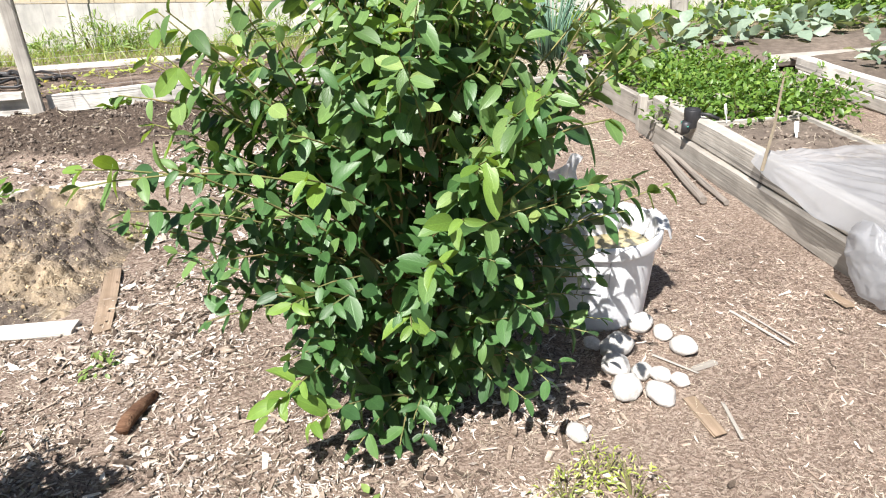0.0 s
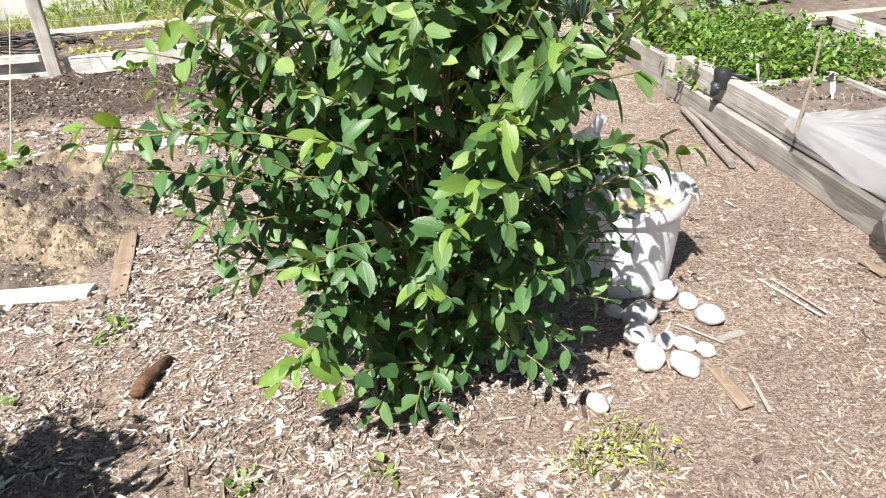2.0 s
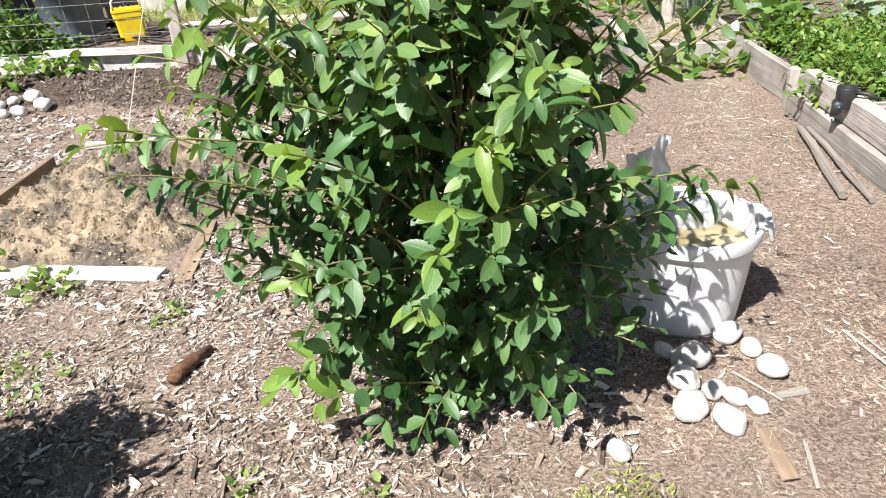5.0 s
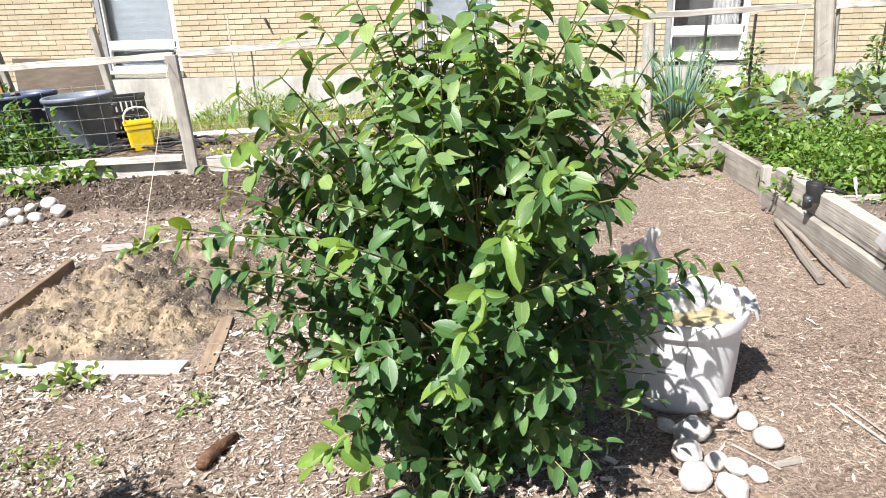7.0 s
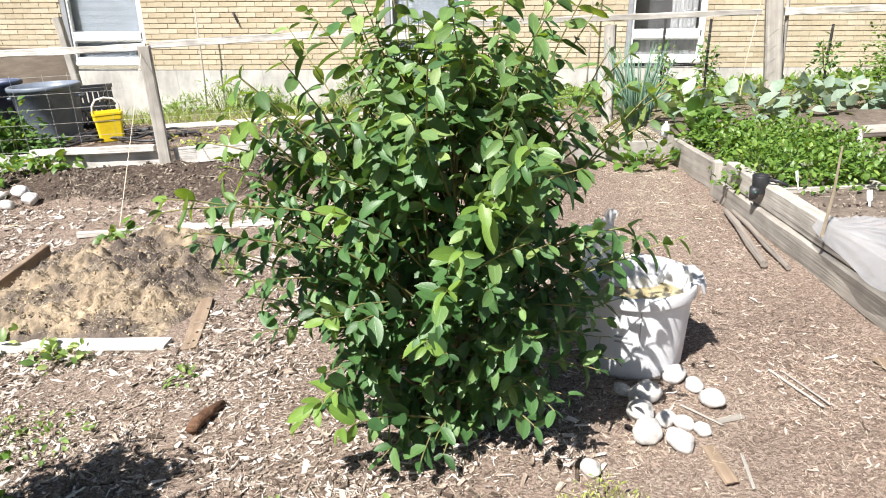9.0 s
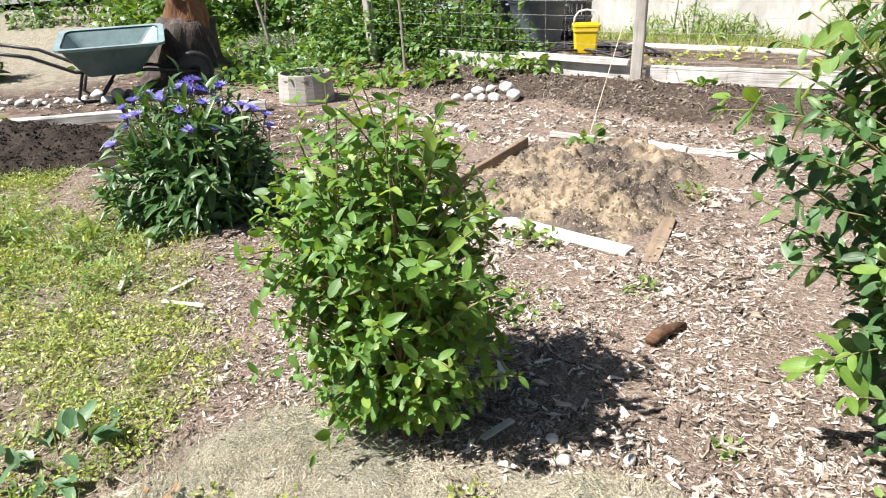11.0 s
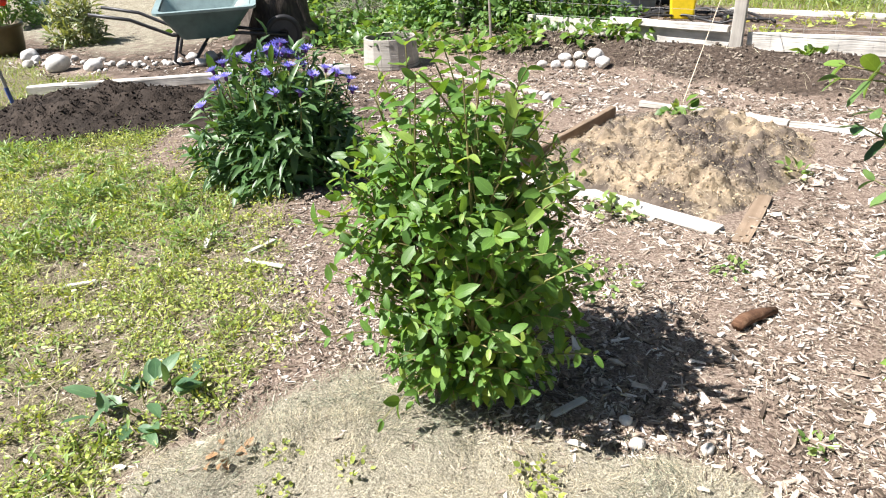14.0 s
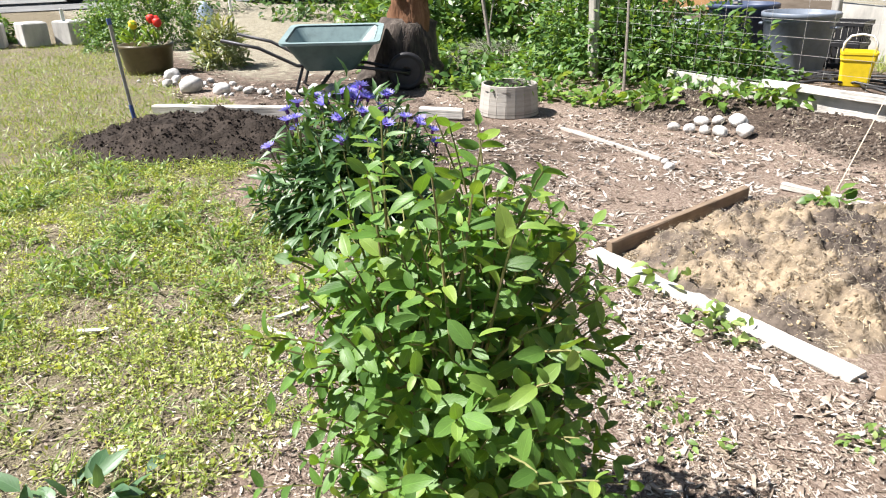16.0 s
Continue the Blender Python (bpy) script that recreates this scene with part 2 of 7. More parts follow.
M_BRICK = surface("buff brick", [(0.1, (0.424, 0.352, 0.242)), (0.5, (0.502, 0.433, 0.314)), (0.9, (0.571, 0.507, 0.391))], scale=12, bump=0.35, fine=40, spread=0.5, patch=0.06)
M_MORTAR = surface("mortar", [(0.2, (0.27, 0.215, 0.145)), (0.5, (0.35, 0.29, 0.2)), (0.8, (0.43, 0.365, 0.265))], scale=10)
M_CONC = surface("concrete", [(0.25, (0.36, 0.35, 0.33)), (0.5, (0.5, 0.485, 0.455)), (0.8, (0.62, 0.605, 0.57))], scale=4, stretch=(2, 2, 0.7), bump=0.25, patch=0.2)
M_WHITE = plain("white paint", (0.8, 0.8, 0.79), 0.45, var=0.05)
# the left reveal's shade is put into this grey; the tub's print shares it
M_JAMB = plain("shaded jamb and print grey", (0.3, 0.31, 0.33), 0.5)
M_BLIND = plain("pale blind", (0.2, 0.235, 0.27), 0.7, var=0.06)
M_DARK = plain("dark room", (0.09, 0.095, 0.1), 0.8)
# the net curtain's grey, also used for the lower pane's painted reflection
M_CURTAINREFLECT = surface("net curtain", [(0.3, (0.24, 0.25, 0.26)), (0.7, (0.36, 0.37, 0.38))], scale=4, stretch=(6, 1, 0.3), rough=0.9, bump=0.1)
M_SILVER = plain("silver paint", (0.5, 0.49, 0.46), 0.3, metal=0.5, var=0.04)
M_ASPHALT = surface("worn asphalt", [(0.2, (0.12, 0.12, 0.12)), (0.5, (0.19, 0.19, 0.185)), (0.8, (0.26, 0.26, 0.25))], scale=20)
# shade along the tub's seams, given as a grey colour
M_SEAMSHADE = plain("shaded seam grey", (0.5, 0.51, 0.53), 0.5)
M_HERB = leafy("meadow weed leaf", (0.09, 0.17, 0.045), (0.2, 0.31, 0.085), (0.38, 0.48, 0.2), 0.35)
M_TUB = plain("white plastic", (0.79, 0.8, 0.82), 0.35, var=0.05, through=0.12)
M_BAG = plain("white bag", (0.72, 0.73, 0.74), 0.3, var=0.08, through=0.3)
M_BREW = plain("cloudy brew", (0.36, 0.31, 0.17), 0.12, var=0.2, scale=5)
M_YELLOW = plain("yellow plastic", (0.82, 0.6, 0.02), 0.4, var=0.07)
M_CAN = plain("grey plastic", (0.16, 0.19, 0.235), 0.45, var=0.12)
M_CANBLUE = plain("blue plastic", (0.05, 0.07, 0.13), 0.45, var=0.15)
M_BLACK = plain("black plastic", (0.02, 0.02, 0.022), 0.5)
M_TEAL = plain("green cord", (0.05, 0.3, 0.24), 0.6)
M_BARROW = plain("grey green plastic", (0.07, 0.13, 0.135), 0.4, var=0.12)
M_BARROWRIM = plain("worn rim and paler inside", (0.22, 0.3, 0.3), 0.5, var=0.12)
M_STEEL = plain("dark steel", (0.06, 0.06, 0.065), 0.5, metal=0.6)
M_WIRE = plain("galvanised wire", (0.5, 0.49, 0.47), 0.5, metal=0.3)
M_STRING = plain("pale string", (0.6, 0.52, 0.4), 0.8)
M_COVER = plain("row cover", (0.52, 0.53, 0.55), 0.3, var=0.1, scale=4, bump=0.2, through=0.4)
cn = M_COVER.node_tree
ct, cm = node(cn, "BsdfTransparent"), node(cn, "MixShader", Fac=0.4)
cl = cn.nodes["Material Output"].inputs[0].links[0].from_socket
cn.links.new(cl, cm.inputs[1])
cn.links.new(ct.outputs[0], cm.inputs[2])
cn.links.new(cm.outputs[0], cn.nodes["Material Output"].inputs[0])
M_PLY = surface("plywood", [(0.2, (0.12, 0.096, 0.073)), (0.5, (0.175, 0.143, 0.112)), (0.8, (0.24, 0.2, 0.16))], scale=4, stretch=(1, 1, 5), bump=0.2)
M_ORANGE = plain("orange paint", (0.36, 0.2, 0.09), 0.6)
M_RED = plain("red petals", (0.75, 0.03, 0.015), 0.5)
M_REDBOARD = plain("faded red board", (0.5, 0.12, 0.08), 0.6)
M_VIOLET = plain("violet petals", (0.33, 0.3, 0.8), 0.6, var=0.2, through=0.25)
M_VIOLETMID = plain("flower heart", (0.12, 0.03, 0.2), 0.6)
M_BLUE = plain("blue tape", (0.06, 0.1, 0.3), 0.5)
M_GLASSJUG = plain("bluish jug", (0.5, 0.58, 0.68), 0.2, through=0.4)
M_LEAF = leafy("dark bush leaf", (0.03, 0.078, 0.026), (0.066, 0.15, 0.046), (0.17, 0.28, 0.085), 0.22, 0.45, veins=0.3)
M_LEAF2 = leafy("fresh bush leaf", (0.06, 0.138, 0.028), (0.125, 0.25, 0.05), (0.28, 0.4, 0.08), 0.38, 0.46, veins=0.35)
M_LEAFMID = leafy("lighter bush leaf", (0.062, 0.122, 0.04), (0.135, 0.235, 0.075), (0.26, 0.36, 0.12), 0.3, 0.42, veins=0.3)
M_YOUNG = leafy("young leaf", (0.12, 0.22, 0.04), (0.18, 0.3, 0.06), (0.27, 0.39, 0.085), 0.36, 0.42, veins=0.25)
M_FLOWERLEAF = leafy("knapweed leaf", (0.04, 0.095, 0.033), (0.082, 0.17, 0.058), (0.19, 0.3, 0.14), 0.28)
M_HEDGE = leafy("bramble leaf", (0.05, 0.12, 0.03), (0.12, 0.23, 0.06), (0.26, 0.38, 0.13), 0.35)
M_WEED = leafy("weed leaf", (0.17, 0.24, 0.05), (0.37, 0.44, 0.1), (0.7, 0.71, 0.34), 0.3)
M_LAWN = leafy("lawn blade", (0.12, 0.19, 0.04), (0.23, 0.31, 0.075), (0.4, 0.43, 0.18), 0.35)
M_BURDOCK = leafy("blue green weed leaf", (0.065, 0.14, 0.07), (0.11, 0.21, 0.1), (0.17, 0.28, 0.13), 0.3, veins=0.3)
M_CROP = leafy("potato leaf", (0.055, 0.125, 0.022), (0.13, 0.235, 0.042), (0.27, 0.39, 0.09), 0.33)
M_BROC = leafy("cabbage leaf", (0.15, 0.22, 0.16), (0.23, 0.31, 0.23), (0.36, 0.44, 0.35), 0.25, 0.5)
M_ONION = leafy("onion leaf", (0.09, 0.19, 0.13), (0.16, 0.28, 0.2), (0.27, 0.38, 0.28), 0.2)
M_FAR = leafy("far foliage", (0.03, 0.08, 0.02), (0.08, 0.16, 0.035), (0.17, 0.27, 0.06), 0.3)
M_PALM = leafy("grey herb leaf", (0.14, 0.18, 0.08), (0.22, 0.27, 0.13), (0.33, 0.36, 0.2), 0.3)

# pane glass
M_GLASS = bpy.data.materials.new("window glass")
M_GLASS.use_nodes = True
gb = M_GLASS.node_tree.nodes["Principled BSDF"]
gb.inputs["Roughness"].default_value, gb.inputs["Transmission Weight"].default_value, gb.inputs["IOR"].default_value = 0.02, 1.0, 1.45


# ---- mesh helpers ----
class Geo:
    """Collects points and faces, then becomes one mesh."""

    def __init__(self):
        self.v, self.f, self.n = [], [], 0

    def add(self, verts, faces):
        k = self.n
        self.v.extend(tuple(p) for p in verts)
        self.f.extend(tuple(i + k for i in f) for f in faces)
        self.n += len(verts)
        return self

    def box(self, cx, cy, cz, sx, sy, sz, bevel=0.004, m=None):
        """A box with chamfered edges."""
        hx, hy, hz = sx / 2, sy / 2, sz / 2
        b = min(bevel, hx * 0.9, hy * 0.9, hz * 0.9)
        pts = []
        for z, ins in ((-hz, b), (-hz + b, 0), (hz - b, 0), (hz, b)):
            x, y, c = hx - ins, hy - ins, b
            pts += [(-x + c, -y, z), (x - c, -y, z), (x, -y + c, z), (x, y - c, z), (x - c, y, z), (-x + c, y, z), (-x, y - c, z), (-x, -y + c, z)]
        pts = [Vector(p) + Vector((cx, cy, cz)) for p in pts]
        if m is not None:
            pts = [m @ p for p in pts]
        fs = [tuple(range(7, -1, -1)), tuple(range(24, 32))]
        for l in range(3):
            for i in range(8):
                j = (i + 1) % 8
                fs.append((l * 8 + i, l * 8 + j, l * 8 + 8 + j, l * 8 + 8 + i))
        return self.add(pts, fs)

    def tube(self, pts, radii, sides=6, cap=True):
        pts = [Vector(p) for p in pts]
        if isinstance(radii, (int, float)):
            radii = [radii] * len(pts)
        ring, fs = [], []
        side = Vector((0, 0, 1)).cross(pts[-1] - pts[0])
        side = side.normalized() if side.length > 1e-5 else Vector((1, 0, 0))
        for i, p in enumerate(pts):
            d = (pts[min(i + 1, len(pts) - 1)] - pts[max(i - 1, 0)]).normalized()
            u = (side - d * side.dot(d)).normalized()
            w = d.cross(u)
            for k in range(sides):
                a = 2 * math.pi * k / sides
                ring.append(p + (u * math.cos(a) + w * math.sin(a)) * radii[i])
        for i in range(len(pts) - 1):
            for k in range(sides):
                j = (k + 1) % sides
                fs.append((i * sides + k, i * sides + j, (i + 1) * sides + j, (i + 1) * sides + k))
        if cap:
            fs.append(tuple(range(sides - 1, -1, -1)))
            fs.append(tuple((len(pts) - 1) * sides + k for k in range(sides)))
        return self.add(ring, fs)

    def lathe(self, profile, seg=32, sx=1.0, sy=1.0, wob=0.0):
        pts, fs = [], []
        for i, (r, z) in enumerate(profile):
            for k in range(seg):
                a = 2 * math.pi * k / seg
                rr = r * (1 + wob * noise.noise(Vector((math.cos(a) * 2, math.sin(a) * 2, z * 6))))
                pts.append((rr * math.cos(a) * sx, rr * math.sin(a) * sy, z))
        for i in range(len(profile) - 1):
            for k in range(seg):
                j = (k + 1) % seg
                fs.append((i * seg + k, i * seg + j, (i + 1) * seg + j, (i + 1) * seg + k))
        return self.add(pts, fs)

    def sheet(self, nx, ny, fn):
        """A grid of (nx + 1) x (ny + 1) points fn(u, v), u and v from 0 to 1."""
        pts = [fn(i / nx, j / ny) for j in range(ny + 1) for i in range(nx + 1)]
        fs = [(j * (nx + 1) + i, j * (nx + 1) + i + 1, (j + 1) * (nx + 1) + i + 1, (j + 1) * (nx + 1) + i) for j in range(ny) for i in range(nx)]
        return self.add(pts, fs)

    def mesh(self, name, mat, smooth=False):
        me = bpy.data.meshes.new(name)
        me.from_pydata(self.v, [], self.f)
        me.materials.append(mat)
        if smooth:
            me.polygons.foreach_set("use_smooth", [True] * len(me.polygons))
        me.update()
        return me


def part(name, geo, mat, parent=None, label="", m=None, smooth=False):
    """One mesh object, under a thing or a part where parent is given."""
    ob = new(name, geo.mesh(name, mat, smooth) if isinstance(geo, Geo) else geo)
    if parent is not None:
        ob.parent = parent
    if m is not None:
        ob.matrix_basis = m
    return tagged(ob, label)


def thing(name, label, category, m=None, group="", kind=""):
    """A thing's Empty at its base."""
    ob = new(name)
    if m is not None:
        ob.matrix_basis = m
    return tagged(ob, label, category, group, kind)


def beam_geo(length, w, h, rag=0.004, n=None, seed=0.0, bow=0.0):
    """A worn timber along x from 0 to length, standing on z = 0, with eased edges and uneven faces."""
    n = n or max(4, int(length / 0.12))
    c = min(w, h) * 0.12
    sec = [(-w / 2 + c, 0), (w / 2 - c, 0), (w / 2, c), (w / 2, h - c), (w / 2 - c, h), (-w / 2 + c, h), (-w / 2, h - c), (-w / 2, c)]
    pts, fs = [], []
    for i in range(n + 1):
        x = length * i / n
        for k, (y, z) in enumerate(sec):
            q = Vector((x * 3 + seed * 7.3, k * 1.7, seed))
            e = 0.012 * noise.noise(q * 5) if i in (0, n) else 0
            pts.append((x + e, y + rag * noise.noise(q) + bow * math.sin(math.pi * i / n), z + (rag * noise.noise(q + Vector((0, 9, 0))) if z > 0 else 0)))
    for i in range(n):
        for k in range(8):
            j = (k + 1) % 8
            fs.append((i * 8 + k, (i + 1) * 8 + k, (i + 1) * 8 + j, i * 8 + j))
    fs.append(tuple(range(8)))
    fs.append(tuple(n * 8 + k for k in range(7, -1, -1)))
    return Geo().add(pts, fs)


def along(p0, p1, z0=None):
    """The pose of a beam that starts at p0 and runs to p1 (local x), kept as upright as it can be."""
    a, b = Vector(p0), Vector(p1)
    d = (b - a).normalized()
    y = Vector((0, 0, 1)).cross(d)
    y = y.normalized() if y.length > 1e-4 else Vector((0, 1, 0))
    z = d.cross(y)
    return Matrix((( d.x, y.x, z.x, a.x), (d.y, y.y, z.y, a.y), (d.z, y.z, z.z, a.z), (0, 0, 0, 1)))


def timber(name, p0, p1, w, h, mat, parent=None, label="", rag=0.004, seed=0.0, bow=0.0):
    return part(name, beam_geo((Vector(p1) - Vector(p0)).length, w, h, rag, seed=seed, bow=bow), mat, parent, label, along(p0, p1), smooth=False)


# ---- leaves by the thousand ----
def leaf_shape(width=0.45, fold=0.22, curl=0.25, rows=4, tip=0.8, wave=0.0):
    """A leaf one long along +y: points, faces and a map (across -1..1, along 0..1)."""
    v, uv = [], []
    for i in range(rows + 1):
        t = i / rows
        w = width / 2 * (math.sin(math.pi * t ** tip) ** 0.6 if 0 < t < 1 else (0.04 if t == 0 else 0.0))
        z = -curl * t * t
        for s in (-1, 0, 1):
            v.append((s * w, t - 0.12 * curl * t, z + abs(s) * fold * w * 2 + wave * s * math.sin(t * 9) * w))
            uv.append((s, t))
    f = []
    for i in range(rows):
        for s in (0, 1):
            a = i * 3 + s
            f.append((a, a + 1, a + 4, a + 3))
    return np.array(v), np.array(f), np.array(uv)


def blade(width=0.06, curl=0.5):
    v, f = [], []
    for i in range(4):
        t = i / 3
        w = width / 2 * (1 - t * 0.9)
        v += [(-w, t * (1 - 0.2 * curl * t), -curl * t * t), (w, t * (1 - 0.2 * curl * t), -curl * t * t)]
    for i in range(3):
        f.append((i * 2, i * 2 + 1, i * 2 + 3, i * 2 + 2))
    return np.array(v), np.array(f), np.array([(0.5, 0)] * 8)


def frames(direction, up, size):
    """Rows of scaled axes (N x 3 x 3), columns x, y, z: y along direction, z near up."""
    y = direction / np.linalg.norm(direction, axis=1, keepdims=True)
    x = np.cross(y, up)
    x /= np.maximum(np.linalg.norm(x, axis=1, keepdims=True), 1e-6)
    z = np.cross(x, y)
    return np.stack([x, y, z], axis=2) * np.asarray(size).reshape(-1, 1, 1)


def cloud_mesh(name, shapes, which, pos, axes, mat, smooth=True):
    """Many leaves in one mesh."""
    vs, fs, us, k = [], [], [], 0
    for s, (v, f, uv) in enumerate(shapes):
        ids = np.nonzero(which == s)[0]
        if not len(ids):
            continue
        p = np.einsum("nij,vj->nvi", axes[ids], v) + pos[ids][:, None, :]
        vs.append(p.reshape(-1, 3))
        fs.append((f[None] + (np.arange(len(ids)) * len(v))[:, None, None] + k).reshape(-1, f.shape[1]))
        us.append(np.tile(uv[f].reshape(-1, 2), (len(ids), 1)))
        k += len(ids) * len(v)
    v, f, u = np.concatenate(vs), np.concatenate(fs), np.concatenate(us)
    me = bpy.data.meshes.new(name)
    me.vertices.add(len(v))
    me.vertices.foreach_set("co", v.astype(np.float32).ravel())
    w = f.shape[1]
    me.loops.add(f.size)
    me.loops.foreach_set("vertex_index", f.astype(np.int32).ravel())
    me.polygons.add(len(f))
    me.polygons.foreach_set("loop_start", np.arange(len(f), dtype=np.int32) * w)
    me.polygons.foreach_set("use_smooth", np.full(len(f), smooth))
    lay = me.uv_layers.new(name="UVMap")
    lay.data.foreach_set("uv", u.astype(np.float32).ravel())
    me.materials.append(mat)
    me.update(calc_edges=True)
    return me


def leaf_mesh(name, shape, mat):
    return cloud_mesh(name, [shape], np.zeros(1, int), np.zeros((1, 3)), np.eye(3)[None], mat)


def unit(n):
    d = rng.normal(size=(n, 3))
    return d / np.linalg.norm(d, axis=1, keepdims=True)


# ---- ground ----
def smooth(a, b, x):
    t = np.clip((x - a) / (b - a), 0, 1)
    return t * t * (3 - 2 * t)


def wobble(x, y, s=1.0):
    """Uneven lines, about -1 to 1."""
    return (np.sin(x * 2.3 * s + 1.3 * np.sin(y * 1.7 * s)) + np.sin(y * 3.1 * s + 1.1 * np.sin(x * 2.9 * s + 1)) + 0.6 * np.sin((x + y) * 6.7 * s) + 0.5 * np.sin((x - y) * 9.1 * s + 2)) / 3.1


def field(x, y, s, o=0.0):
    """Smooth chance, about -1 to 1."""
    return np.array([noise.noise(Vector((a * s, c * s, o))) for a, c in zip(np.ravel(x), np.ravel(y))])


def ground_z(x, y):
    x, y = np.asarray(x, float), np.asarray(y, float)
    z = 0.008 * wobble(x, y, 1.3) + 0.006 * wobble(x, y, 5.1)
    bank = smooth(4.9, 5.65, y + 0.12 * wobble(x, y)) * smooth(6.0, 5.82, y) * smooth(1.4, 0.4, x) * smooth(-4.6, -3.9, x)
    z = z + 0.1 * smooth(5.2, 6.2, y) + 0.09 * bank
    z = z + 0.04 * bank * wobble(x, y, 3.1) + 0.02 * bank * wobble(y, x, 8.3)
    z = z - 0.3 * smooth(7.3, 11.3, y)
    near = np.exp(-((x + 0.9) ** 2 + (y - 0.55) ** 2) / 0.5)
    s = zone_straw(x, y)
    return z + 0.02 * near + s * (0.03 * wobble(x, y, 3.3) + 0.014 * wobble(y, x, 9))


def zone_soil(x, y):
    w = wobble(x, y, 1.1)
    a = smooth(4.9, 5.35, y + 0.18 * w) * smooth(6.6, 6.3, y) * smooth(1.6, 1.2, x + 0.2 * w) * smooth(-4.7, -4.2, x + 0.1 * w)
    b = smooth(6.1, 6.4, y) * smooth(8.9, 8.5, y + 0.3 * w) * smooth(1.4, 1.0, x) * 0.5
    c = np.maximum(smooth(1.15, 0.85, np.hypot(((x + 6.1 + y - 1.9) / 1.414 - 0.3) / 1.05, ((y - 1.9 - x - 6.1) / 1.414 + 0.3) / 0.75)), smooth(-3.1, -3.7, x + 0.2 * w) * smooth(2.3, 2.8, y) * smooth(4.4, 4.1, y + 0.2 * w) * 0.52)
    d = smooth(-6.6, -7.2, x) * smooth(2.2, 2.8, y) * 0.5
    return np.clip(np.maximum.reduce([a, b, c, d]), 0, 1)


def zone_green(x, y):
    w = wobble(x, y, 1.7)
    edge = -1.55 - 0.75 * smooth(0.5, 1.5, y)
    a = smooth(0.12, -0.2, x - edge + 0.18 * w) * smooth(1.75, 1.3, y + 0.3 * w + 0.13 * (x + 2.2)) * smooth(-1.6, -0.8, y + 0.3 * w)
    lawn = smooth(-5.2, -5.9, x + 0.3 * w) * smooth(1.6, 1.0, y - 0.12 * (-x - 6) + 0.25 * w)
    across, down = (x + 7.3) * 0.88 - (y - 2.2) * 0.48, (x + 7.3) * 0.48 + (y - 2.2) * 0.88
    strip = smooth(0.24, 0.1, np.abs(across) + 0.05 * w) * smooth(0.8, 0.5, np.abs(down))
    back = smooth(8.7, 9.3, y + 0.3 * w)
    beds = smooth(5.7, 6.0, y) * smooth(1.6, 2.2, x) * 0.7
    wild = smooth(-5.2, -6.0, x + 0.4 * w) * smooth(4.3, 4.9, y)
    far = smooth(9, 13, np.hypot(x, y - 2)) * 0.8
    return np.clip(np.maximum.reduce([a, lawn, strip, back, beds, wild, far]), 0, 1)


def zone_straw(x, y):
    w = wobble(x, y, 2.1)
    line = 1.02 + 0.38 * (x + 1.35)
    a = smooth(0.1, -0.1, y - line + 0.12 * w) * smooth(-0.15, -0.4, x + 0.1 * w) * smooth(-1.75, -1.5, x + 0.1 * w) * smooth(-0.9, -0.4, y + 0.2 * w)
    b = smooth(3.4, 4.0, y + 0.2 * w) * smooth(1.3, 1.7, x + 0.1 * w) * smooth(2.1, 2.0, x) * smooth(5.5, 5.2, y) * 0.3
    c = smooth(2.65, 2.75, x) * smooth(3.6, 3.4, x) * smooth(4.6, 4.2, y) * smooth(1.0, 1.8, y + 0.3 * w) * 0.8
    d = smooth(-7.5, -8.5, x) * smooth(2.5, 3.5, y) * 0.6
    return np.clip(np.maximum.reduce([a, b, c, d]), 0, 1)


